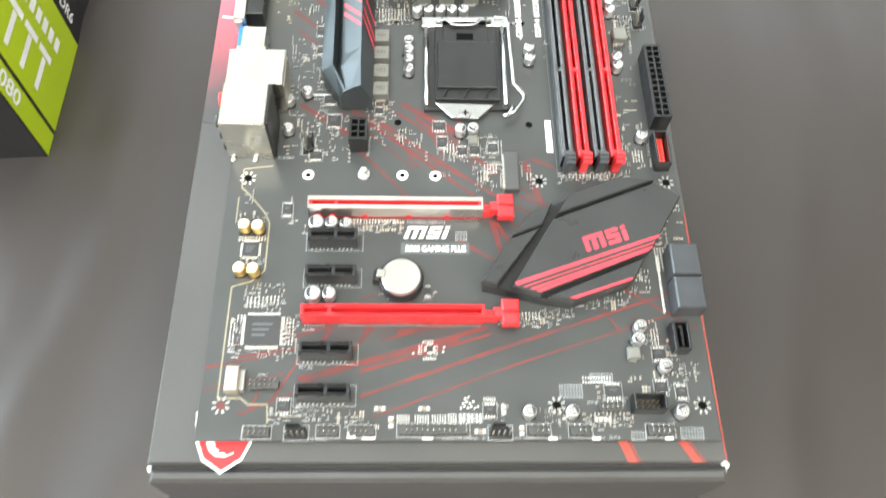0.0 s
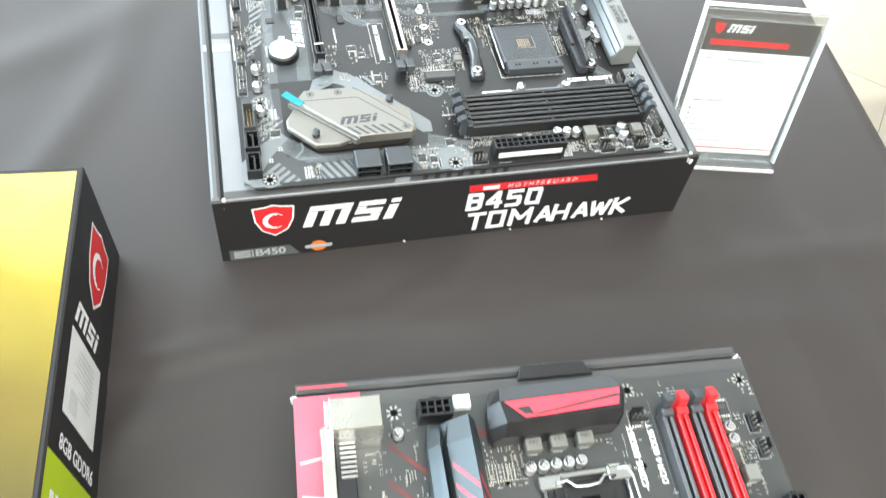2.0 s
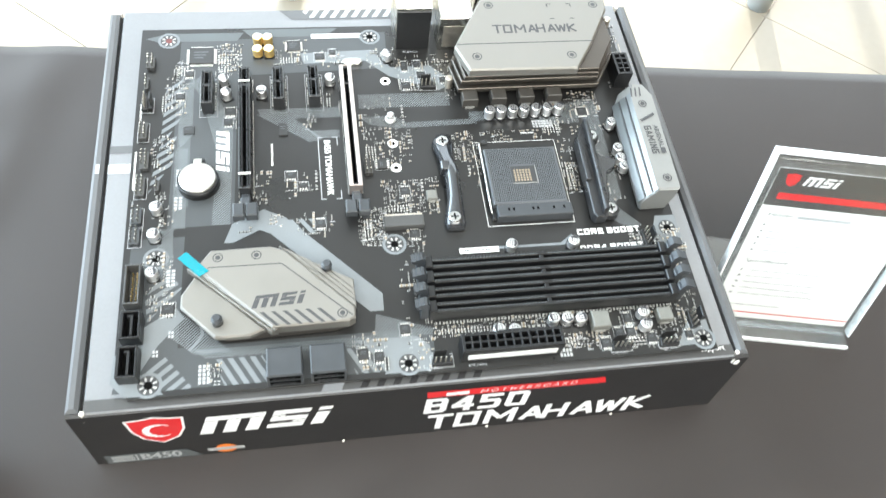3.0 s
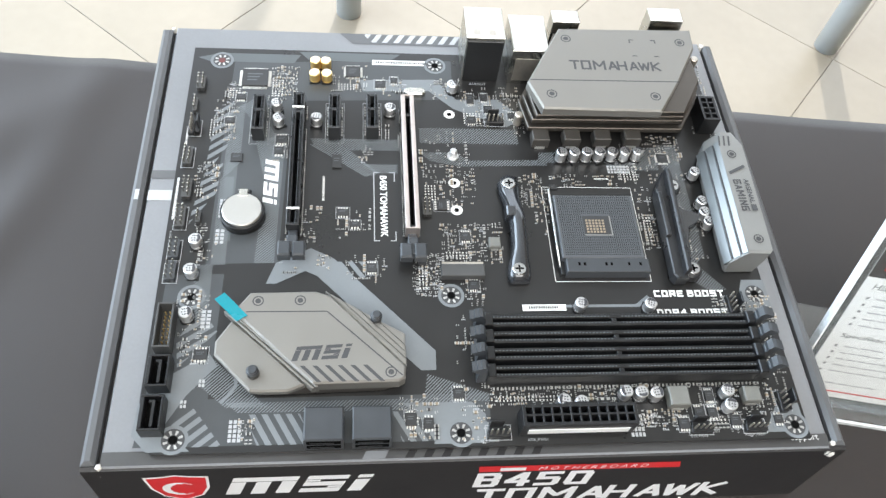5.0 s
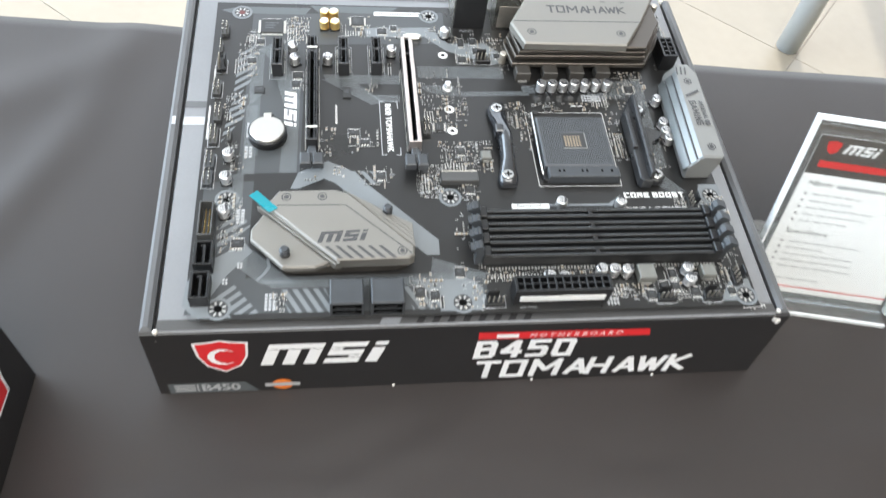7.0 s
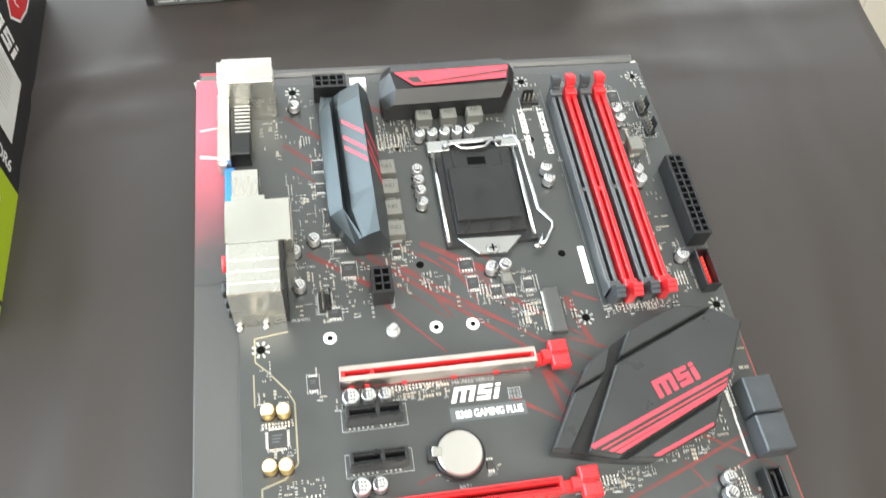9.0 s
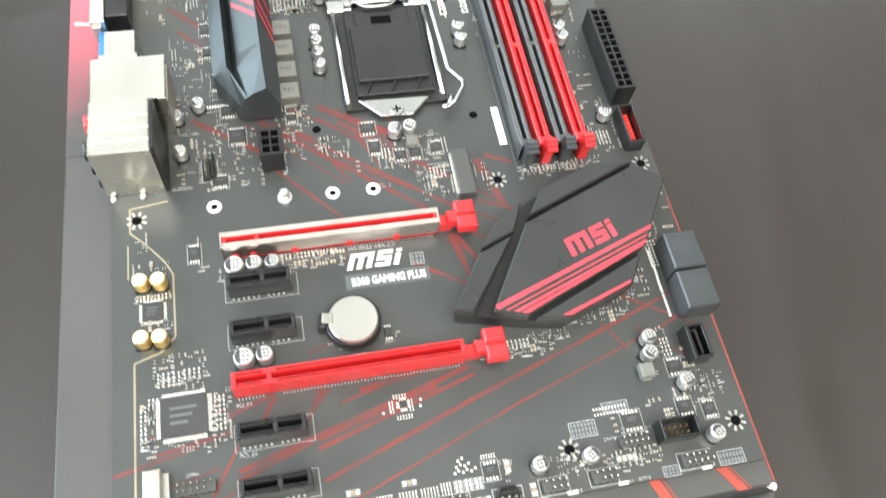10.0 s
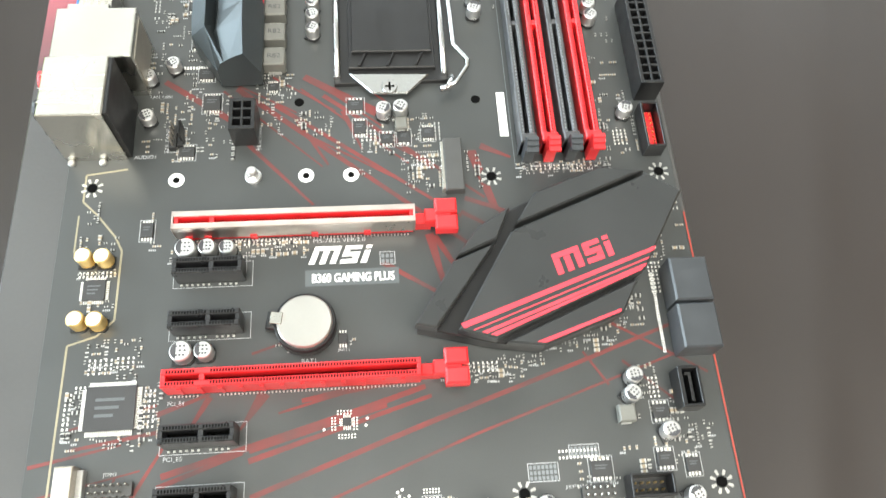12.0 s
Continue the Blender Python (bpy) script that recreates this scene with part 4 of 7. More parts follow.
def dimm(board, m, length, body, latch, key=0.46, both=True):
    """A memory slot along local x, with latches at its ends."""
    L, w, h = length, 3.1, 9.0
    bm = bmesh.new()
    block(bm, 0, -w, 0.4, L, -0.9, h, 0.4)
    block(bm, 0, 0.9, 0.4, L, w, h, 0.4)
    block(bm, 0, -0.9, 0.4, 3, 0.9, h + 1.5, 0.2)
    block(bm, L - 3, -0.9, 0.4, L, 0.9, h + 1.5, 0.2)
    block(bm, key * L - 1.2, -0.9, 0.4, key * L + 1.2, 0.9, h - 0.4, 0.2)
    block(bm, 3, -0.9, 0.4, L - 3, 0.9, 3.4)
    for e in (0, L):
        s = 1 if e else -1
        block(bm, e - 4 * s, -w - 0.25, 0.4, e, w + 0.25, h + 2.0, 0.5)
    ob = part("memory_slot", bm, body, board, "", m)
    # Near-black floor: the memory slot's inner shade is put into its colour.
    part("slot_floor", shared(("dimm_floor", L), lambda b: flat(b, rect(3, -0.9, L - 3, 0.9), 3.5), [RECESS_SHADE]), None, ob)

    # Ticks for the contact notches; on red slots they are painted as shade.
    def notches(bm):
        n = int((L - 8) / 1.7)
        for s in (-1, 1):
            for i in range(n):
                u = 4.5 + i * 1.7
                if abs(u / L - key) > 0.02:
                    block(bm, u, s * 1.35, h - 0.2, u + 0.75, s * 1.95, h + 0.05)
    tagged(part("contact_row", shared(("dimm_notches", L, key, body.name), notches, [RECESS_SHADE if body is RED else SILK_GREY if body is SLOT_PALER_BLACK else SILK_DIM]), None, ob), kind="stuff")
    for e in ((0, L) if both else (L,)):
        s = 1 if e else -1
        bm = bmesh.new()
        block(bm, e, -2.0, 0.6, e + 4.2 * s, 2.0, 12.5, 0.5)
        prof = [(0.4, 11.0), (5.0, 12.0), (7.6, 14.0), (7.6, 15.2), (5.6, 15.4), (5.4, 16.4), (3.6, 16.6), (3.4, 17.4), (1.8, 17.2), (0.4, 14.6)]
        lo = [bm.verts.new(((e + s * a) * S, -2.3 * S, z * S)) for a, z in prof]
        hi = [bm.verts.new(((e + s * a) * S, 2.3 * S, z * S)) for a, z in prof]
        bm.faces.new(lo), bm.faces.new(hi)
        for i in range(len(prof)):
            j = (i + 1) % len(prof)
            bm.faces.new((lo[i], lo[j], hi[j], hi[i]))
        part("latch", bm, latch, ob, "memory latch, open")
    return ob


def pin_header(board, x, y, nx, ny, pitch=2.54, base=HEADER, h=6.5, turn=0.0, shroud=False, white=False, missing=(), inside=None):
    """Rows of square pins in a low block, or inside an open shroud."""
    W, D = nx * pitch, ny * pitch
    bm = bmesh.new()
    if shroud:
        g = 1.6
        block(bm, -g, -g, 0.2, W + g, D + g, 1.2)
        for r in ((-g, -g, W + g, -g + 0.9), (-g, D + g - 0.9, W + g, D + g), (-g, -g + 0.9, -g + 0.9, D + g - 0.9), (W + g - 0.9, -g + 0.9, W + g, D + g - 0.9)):
            block(bm, *r[:2], 1.2, *r[2:], h + 2.2, 0.2)
    else:
        low, high = [], []
        for i in range(nx):
            a, b = i * pitch, (i + 1) * pitch
            low += [(a, 0.5), (a + 0.45, 0), (b - 0.45, 0)]
            high += [(a, D - 0.5), (a + 0.45, D), (b - 0.45, D)]
        low.append((W, 0.5)), high.append((W, D - 0.5))
        prism(bm, low + high[::-1], 0.1, 2.6)
    ob = part("pin_header", bm, base, board, "", at(x, y, 0, turn))
    if inside:
        part("inner_block", block(bmesh.new(), -0.2, -0.2, 1.2, W + 0.2, D + 0.2, h * 0.4, 0.2), inside, ob)

    def pins(bm):
        top, a = (h * 0.62, 0.26) if shroud else (h, 0.32)
        for i in range(nx):
            for j in range(ny):
                if (i, j) not in missing:
                    block(bm, (i + 0.5) * pitch - a, (j + 0.5) * pitch - a, 0.2, (i + 0.5) * pitch + a, (j + 0.5) * pitch + a, top, 0.12)
    tagged(part("pin_rank", shared(("pins", nx, ny, pitch, h, missing, shroud), pins, [GOLD if shroud else TIN]), None, ob), kind="stuff")
    if white:
        bm = bmesh.new()
        for r in ((-0.9, -0.9, W + 0.9, -0.6), (-0.9, D + 0.6, W + 0.9, D + 0.9), (-0.9, -0.6, -0.6, D + 0.6), (W + 0.6, -0.6, W + 0.9, D + 0.6)):
            flat(bm, rect(*r), 0.1)
        part("outline", bm, LID_B_PALE, ob)
    return ob


def fan_header(board, x, y, turn=0.0, pins=4):
    bm = bmesh.new()
    block(bm, 0, 0, 0.1, pins * 2.54, 3.2, 2.8, 0.2)
    block(bm, 0.8, 3.2, 0.1, pins * 2.54 - 1.2, 5.6, 2.2, 0.2)
    block(bm, 0.8, 4.7, 2.2, pins * 2.54 - 3.2, 5.6, 8.4, 0.3)
    ob = part("fan_header", bm, BLACK, board, "", at(x, y, 0, turn))
    for i in range(pins):
        part("pin", shared("fan_pin", lambda b: block(b, -0.32, 1.3, 2.6, 0.32, 1.95, 8.2, 0.1), [TIN_DARK]), None, ob, "", at((i + 0.5) * 2.54, 0, 0))
    bm = bmesh.new()
    W = pins * 2.54
    for r in ((-0.8, -0.8, W + 0.8, -0.5), (-0.8, 6.1, W + 0.8, 6.4), (-0.8, -0.5, -0.5, 6.1), (W + 0.5, -0.5, W + 0.8, 6.1)):
        flat(bm, rect(*r), 0.1)
    part("outline", bm, LID_B_PALE, ob)


def power_socket(board, x, y, nx, ny, turn=0.0, pitch=4.2, h=13.0, label=""):
    """A power connector: a grid of open cells."""
    W, D, t = nx * pitch, ny * pitch, 0.45
    bm = bmesh.new()
    block(bm, -0.7, -0.7, 0.2, W + 0.7, D + 0.7, 5.5)
    for i in range(nx + 1):
        a = t if 0 < i < nx else 0.75
        block(bm, i * pitch - a, -0.7, 5.5, i * pitch + a, D + 0.7, h, 0.1)
    for j in range(ny + 1):
        a = t if 0 < j < ny else 0.75
        for i in range(nx):
            block(bm, i * pitch + (t if i else 0.75), j * pitch - a, 5.5, (i + 1) * pitch - (t if i < nx - 1 else 0.75), j * pitch + a, h, 0.05)
    ob = part("power_connector", bm, BLACK, board, label, at(x, y, 0, turn))
    # Cell floors and corners are near-black, painting the shade of deep cells.
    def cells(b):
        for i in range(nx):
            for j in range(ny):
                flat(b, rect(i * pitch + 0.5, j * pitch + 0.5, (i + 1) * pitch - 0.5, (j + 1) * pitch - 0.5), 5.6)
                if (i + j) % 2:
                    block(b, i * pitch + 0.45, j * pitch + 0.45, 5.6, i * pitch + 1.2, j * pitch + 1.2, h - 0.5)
    part("cell_floor", shared(("cells", nx, ny), cells, [RECESS_SHADE]), None, ob)
    part("clip_rib", block(bmesh.new(), W * 0.38, D + 0.7, 3.0, W * 0.62, D + 2.2, h - 1.5, 0.3), BLACK, ob)
    return ob


def sata_pair(board, x, y, w, d, side, h=12.0):
    """A sideways double drive port; its open face looks along -y ('y') or +x ('x')."""
    bm = bmesh.new()
    block(bm, 0, 0, 0.2, w, d, h, 0.7)
    ob = part("drive_port", bm, GREY_PLASTIC, board, "angled double drive port, black", at(x, y))
    # Each mouth is a near-black patch on the face, painting the opening's shade.
    for k in range(2):
        z0 = 1.8 + k * 5.2
        if side == "y":
            part("port_mouth", block(bmesh.new(), 1.2, -0.12, z0, w - 1.2, 0.3, z0 + 3.6), RECESS_SHADE, ob)
            part("contact_tongue", block(bmesh.new(), 2.6, -0.2, z0 + 1.0, w - 4.0, 0.3, z0 + 1.9), BLACK, ob)
        else:
            part("port_mouth", block(bmesh.new(), w - 0.3, 1.2, z0, w + 0.12, d - 1.2, z0 + 3.6), RECESS_SHADE, ob)
            part("contact_tongue", block(bmesh.new(), w - 0.3, 2.6, z0 + 1.0, w + 0.2, d - 4.0, z0 + 1.9), BLACK, ob)
    return ob


def sata_upright(board, x, y, w, d, h=9.0):
    bm = bmesh.new()
    t = 1.0
    block(bm, 0, 0, 0.2, w, d, 3.0)
    block(bm, 0, 0, 3.0, w, t, h, 0.2), block(bm, 0, d - t, 3.0, w, d, h, 0.2)
    block(bm, 0, t, 3.0, t * 1.6, d - t, h, 0.2), block(bm, w - t, t, 3.0, w, d - t, h, 0.2)
    ob = part("drive_port", bm, BLACK, board, "upright drive port, black", at(x, y))
    part("port_mouth", flat(bmesh.new(), rect(t * 1.6, t, w - t, d - t), 3.1), RECESS_SHADE, ob)
    part("contact_tongue", prism(bmesh.new(), [(w * 0.48, 2), (w * 0.62, 2), (w * 0.62, d - 2), (w * 0.34, d - 2), (w * 0.34, d - 3.2), (w * 0.48, d - 3.2)], 3.0, h - 1.2, 0.1), BLACK, ob)


def coin_cell(board, x, y, clip_turn=0.0):
    bm = bmesh.new()
    prism(bm, disc(0, 0, 11.2, 40), 0.2, 5.4, 0.4)
    block(bm, -3.4, 9.5, 0.2, 3.4, 14.0, 4.6, 0.4)
    holder = part("battery_holder", bm, BLACK, board, "round black coin cell holder", at(x, y, 0, clip_turn))
    smooth_sides(holder.data)
    bm = bmesh.new()
    prism(bm, disc(0, 0, 10.0, 48), 3.0, 7.0, 0.5)
    part("coin_cell", smooth_sides(to_mesh("coin_cell", bm, COIN)), None, holder, "silver coin cell battery")
    bm = bmesh.new()
    block(bm, -2.2, 8.0, 7.0, 2.2, 12.2, 7.5, 0.15)
    block(bm, -2.2, 11.6, 1.0, 2.2, 12.4, 7.2, 0.1)
    part("clip", bm, TIN, holder, "tinned spring clip")


def lettering(board, body, x, y, height, width=0.0, turn=0.0, mat=None, shear=0.0, bold=0.0, z=0.14, name="lettering"):
    return part(name, letters(body, height, mat or (SILK if height > 2 else LID_B_PALE), width, shear, bold), None, board, "", at(x, y, z, turn))


def bar(board, x0, y0, x1, y1, mat, z=0.12, name="print_bar"):
    return part(name, flat(bmesh.new(), rect(x0, y0, x1, y1), z), mat, board)


def sprinkle(board, zones, seed, thick=0.62):
    """The crowd of tiny soldered parts, in short ranks over patches of the board: (x0, y0, x1, y1, how many)."""
    rnd = random.Random(seed)
    bm = bmesh.new()
    taken = set()
    for x0, y0, x1, y1, count in zones:
        left, tries = int(count * thick), 0
        while left > 0 and tries < count * 6:
            tries += 1
            rank = rnd.choice((1, 2, 2, 3, 4, 5, 6))
            along, down = rnd.random() < 0.5, rnd.random() < 0.6
            big = rnd.random() < 0.16
            a, b, h = (1.1, 0.66, 0.85) if big else (0.7, 0.38, 0.45)
            step = (2 * b if along == down else 2 * a) + 0.5
            x, y = rnd.uniform(x0, x1), rnd.uniform(y0, y1)
            kind = rnd.random()
            for k in range(rank):
                px, py = (x, y + k * step) if down else (x + k * step, y)
                if px > x1 or py > y1:
                    break
                cells = [(int((px + e) / 1.0), int((py + f) / 1.0)) for e in (-0.6, 0.6) for f in (-0.6, 0.6)]
                if any(c in taken for c in cells):
                    continue
                taken.update(cells)
                left -= 1
                ends = ((px - a, py - b, px - a * 0.5, py + b), (px + a * 0.5, py - b, px + a, py + b)) if along else ((px - b, py - a, px + b, py - a * 0.5), (px - b, py + a * 0.5, px + b, py + a))
                mid = (px - a * 0.5, py - b, px + a * 0.5, py + b) if along else (px - b, py - a * 0.5, px + b, py + a * 0.5)
                if kind < 0.2:                      # bare solder pads
                    for r in ends:
                        flat(bm, rect(*r), 0.09, 0)
                    continue
                block(bm, *mid[:2], 0.05, *mid[2:], h, 0, 1 if kind < 0.55 else 2)
                for r in ends:
                    block(bm, *r[:2], 0.05, *r[2:], h + 0.03, 0, 0)
            if rnd.random() < 0.1:                  # printed marks beside the rank
                for k in range(rnd.choice((2, 3, 4))):
                    flat(bm, rect(x - 1.1 + k * 0.75, y - 2.0, x - 0.6 + k * 0.75, y - 1.25), 0.1 + 0.002 * (tries % 9), 3)
    tagged(part("small_components", bm, [SOLDER, SMD_TAN, CHIP, LID_B_PALE], board, "tiny soldered resistors and ceramic capacitors"), kind="stuff")


def small_print(board, rows, seed, mat=None, z=0.0):
    """Lines of unreadable print: (x, y, length, height, turn)."""
    rnd = random.Random(seed)
    for x, y, length, height, turn in rows:
        bm = bmesh.new()
        u = 0.0
        while u < length:
            w = rnd.uniform(0.5, 1.1) * height * 0.6
            flat(bm, rect(u, 0, u + w, height), 0.1)
            u += w + height * 0.28
        part("print_bars", bm, mat or SILK, board, "", at(x, y, z, turn))


def frame_lines(board, x0, y0, x1, y1, t=0.3, mat=None):
    bm = bmesh.new()
    for r in ((x0, y0, x1, y0 + t), (x0, y1 - t, x1, y1), (x0, y0 + t, x0 + t, y1 - t), (x1 - t, y0 + t, x1, y1 - t)):
        flat(bm, rect(*r), 0.1)
    part("printed_outline", bm, mat or SILK, board)


def screw(parent, x, y, z, r=2.6, mat=None):
    bm = bmesh.new()
    prism(bm, disc(0, 0, r, 20), 0, 0.9, 0.3)
    ob = part("screw", bm, mat or STEEL, parent, "", at(x, y, z))
    bm = bmesh.new()
    flat(bm, rect(-r * 0.6, -r * 0.13, r * 0.6, r * 0.13), 0.95), flat(bm, rect(-r * 0.13, r * 0.13, r * 0.13, r * 0.6), 0.95), flat(bm, rect(-r * 0.13, -r * 0.6, r * 0.13, -r * 0.13), 0.95)
    part("cross_recess", bm, RECESS_SHADE, ob)


def rivet_ring(parent, x, y, z, r=2.6):
    bm = bmesh.new()
    n = 24
    for r0, r1 in ((r, r * 0.78), (r * 0.5, 0.05)):
        a, b = disc(0, 0, r0, n), disc(0, 0, r1, n)
        for k in range(n):
            flat(bm, [a[k], a[(k + 1) % n], b[(k + 1) % n], b[k]], 0.05)
    part("socket_screw", bm, INK_DARK, parent, "", at(x, y, z))

# ==== board a: charcoal with red streaks ====
A = board_a
bm = bmesh.new()
RED_LAYER = 0.04
for q in ((60, 185, 152, 108, 1.0, 0.6), (76, 176, 150, 120, 0.8, 0.5), (88, 190, 122, 168, 1.2, 1.8), (30, 190, 60, 168, 1.0, 1.2), (96, 180, 160, 128, 0.8, 0.4), (122, 160, 140, 142, 1.2, 0.3), (63, 160, 92, 128, 0.8, 0.4),
          (139, 112, 150, 92, 1.0, 0.5), (137, 113, 144, 80, 1.4, 0.4), (150, 122, 166, 112, 0.7, 0.4), (152, 128, 176, 118, 0.8, 0.5), (160, 152, 172, 146, 1.2, 0.4), (118, 102, 146, 84, 0.9, 0.5),
          (24, 282, 62, 246, 1.0, 0.5), (22, 262, 60, 226, 1.2, 0.4), (26, 246, 58, 214, 0.6, 0.4), (64, 290, 84, 276, 2.0, 0.6), (178, 88, 236, 52, 0.6, 0.3), (205, 58, 225, 40, 0.4, 0.3), (104, 172, 112, 152, 0.9, 0.3), (84, 170, 98, 146, 0.7, 0.4)):
    RED_LAYER += 0.0018
    x0, y0, x1, y1, a, b = q
    streak(bm, x0, y0, x1, y1, a * 1.25, b * 1.2, RED_LAYER)
flat(bm, [(154, 150), (158, 150), (166, 120), (162, 124)], 0.035)
rnd = random.Random(17)
for k in range(9):                     # fainter, thinner strokes in the same direction
    x, y, long, lean = rnd.uniform(50, 120), rnd.uniform(150, 192), rnd.uniform(15, 45), rnd.uniform(-1.0, -0.6)
    RED_LAYER += 0.0018
    x1 = min(236, x + long)
    streak(bm, x, y, x1, y + (x1 - x) * lean, rnd.uniform(0.25, 0.6), rnd.uniform(0.1, 0.5), RED_LAYER)
tagged(part("streak_print", bm, SILK_RED, A, "red printed streaks"), kind="stuff")
bm = bmesh.new()
streak(bm, 1, 128, 1, 112, 0.35, 0.35, 0.09), streak(bm, 16, 118, 19, 112, 0.4, 0.4, 0.09), streak(bm, 19, 112, 19, 84, 0.4, 0.4, 0.09), streak(bm, 19, 84, 13, 78, 0.4, 0.4, 0.09)
streak(bm, 13, 78, 3, 75, 0.4, 0.4, 0.09), streak(bm, 3, 75, 3, 17, 0.4, 0.4, 0.09), streak(bm, 3, 17, 14, 17, 0.4, 0.4, 0.09), streak(bm, 14, 17, 18, 14, 0.4, 0.4, 0.09), streak(bm, 18, 14, 27, 14, 0.4, 0.4, 0.09), streak(bm, 27, 14, 28, 5, 0.4, 0.4, 0.09)
streak(bm, 2, 146, 2, 134, 0.4, 0.4, 0.09), streak(bm, 2, 146, 18, 148, 0.4, 0.4, 0.09), streak(bm, 2, 134, 8, 128, 0.4, 0.4, 0.09), streak(bm, 8, 128, 16, 118, 0.4, 0.4, 0.09)
part("audio_guard_trace", bm, TRACE_GOLD, A)
for x, y in ((163.83, 137.16), (233.68, 137.16), (163.83, 12.7), (233.68, 12.7), (6.35, 137.16), (29.21, 294.64), (233.68, 294.64), (163.83, 294.64)):
    mounting_hole(A, x, y, PCB_A)
mounting_hole(A, 6.35, 12.7, PCB_A, red=True)
for x, y in ((37.5, 142), (89, 141.5), (107, 141)):
    ring_pad(A, x, y)
standoff(A, 68, 142)
# Cooler holes are near-black discs painted as shade, not cut through.
for x, y in ((85, 253), (160, 251), (86, 177), (160, 175)):
    part("cooler_hole", prism(bmesh.new(), disc(x, y, 2.0, 18), 0.02, 0.12), RECESS_SHADE, A)

# slots
s1 = slot(A, 0, 0, 89, at(41.5, 119.5, 0, -2.2), RED, 0.155, latch=RED, steel=True, label="red slot with pale steel cover")
steel_shell(s1, 89)
slot(A, 0, 0, 89, at(41.5, 59, 0, -1.8), RED, 0.155, latch=RED, label="bright red long expansion slot")
for y, tn in ((100.5, -1.2), (79.8, -1.2), (39, -1.2), (18.4, -1.2)):
    slot(A, 0, 0, 25, at(41.5, y, 0, tn), SLOT_BLACK, 0.56, h=10.5, label="short black expansion slot")
    frame_lines(A, 39.6, y - 5.4, 69.0, y + 4.9, 0.22, LID_B_PALE)
for x, y, r in ((44.5, 109.5, 3.9), (52.5, 109.5, 3.3), (60, 109, 3.0), (45.5, 69, 3.9), (53.5, 69, 3.3)):
    capacitor(A, x, y, r, 6.5)
for x, y in ((7, 108), (14, 107.5), (7, 83), (14, 82.5)):
    capacitor(A, x, y, 3.1, 7.0, gold=True)
for x, y in ((151, 9), (171, 9), (222, 9), (217, 31), (207, 51), (205.5, 44.5), (221, 164), (213, 264), (213, 257), (213, 220), (213, 213.5), (162.5, 227), (162.5, 219.5), (121, 168.5), (128, 169)):
    capacitor(A, x, y, 3.1, 7.0, turn=(x * 37) % 360)
for x in (97, 104, 111, 118, 125):
    capacitor(A, x, 257, 3.0, 7.5, turn=x * 3)
for y in (233, 226, 219, 211.5):
    capacitor(A, 92, y, 2.9, 7.0, turn=y * 5)
for x, y in ((30, 286), (24, 190), (25, 170), (34, 196)):
    capacitor(A, x, y, 3.0, 6.0, turn=x)
for y in (236, 223, 209.5, 196.5):
    lettering(choke(A, 76, y, 9, 9, 7), "R82", -2.6, -1.1, 2.2, 5.2, 0, INK_MARK, 0, 0, 7.05)
for x in (101, 115, 130):
    lettering(choke(A, x, 270, 9, 9, 8), "R82", -2.6, -1.1, 2.2, 5.2, 0, INK_MARK, 0, 0, 8.05)
choke(A, 217, 238, 8, 9, 6), choke(A, 203, 38, 6, 6, 4.5), choke(A, 128, 163, 5, 5.5, 3.5)

# chips
chip(A, 21.3, 51, 17, 15.5, 1.5, 24, True, label="square chip with fine leads")
chip(A, 10.6, 96, 8, 8, 1.2, 10, True)
for x, y, w, d, n in ((216, 38.5, 6, 5, 4), (215, 22, 6, 5, 4), (224.5, 19.5, 5, 5, 4), (192, 20, 7.5, 5.5, 5), (111, 163, 5, 6, 4), (122, 157, 5, 4.5, 3), (129, 157.5, 5, 5, 3), (28, 120, 4.5, 6, 4), (40, 245, 6, 6, 5), (44, 211, 7, 8, 6),
                      (50, 178, 7, 7, 6), (41, 154.6, 6, 4.5, 5), (109.4, 174, 6.5, 5, 4), (75.2, 185, 4, 3.4, 4), (139, 159, 5, 5, 5), (35, 13, 5.5, 5, 4), (132.9, 10.9, 5.4, 4.6, 4), (103, 72, 3.2, 4, 3), (144, 250, 6, 6, 5), (216, 277, 6, 8, 4), (64, 104, 4, 4, 3), (60, 165, 3, 3, 0), (163, 276, 6, 4, 4), (40, 230, 4.5, 4.5, 4), (47, 193, 6, 5, 5)):
    chip(A, x, y, w, d, 1.1, n)
chip(A, 104.2, 41.4, 3.0, 2.9, 0.9, 4, True)

# connectors
coin_cell(A, 89.5, 77.5, 82)
power_socket(A, 227.5, 171.5, 2, 12, 0, label="black main power connector")
power_socket(A, 42.5, 291, 4, 2, 0, label="black processor power connector")
power_socket(A, 60.5, 157.5, 2, 3, 0, 4.3, label="black slot power connector")
part("white_socket", block(bmesh.new(), 63, 296, 0, 72, 303.5, 5, 0.4), SILK, A, "small white socket")
pin_header(A, 228, 145, 2, 8, 2.3, BLACK, 6.2, shroud=True, inside=RED)
sata_pair(A, 224.5, 58, 14.5, 17, "x"), sata_pair(A, 224.5, 76, 14.5, 17, "x")
sata_upright(A, 221.5, 37.8, 8, 14.6)
pin_header(A, 18, 20.8, 6, 2, 2.3, missing=((5, 0),))
pin_header(A, 17.5, -1.6, 5, 2, 2.4, white=True)
fan_header(A, 37, -2.4), fan_header(A, 132.5, -2.4)
pin_header(A, 52, -1.2, 4, 2, 2.4, white=True), pin_header(A, 67, -1.0, 5, 2, 2.3, white=True, missing=((4, 0),))
pin_header(A, 90, -0.8, 13, 2, 2.5, white=True, missing=((0, 0), (11, 0)))
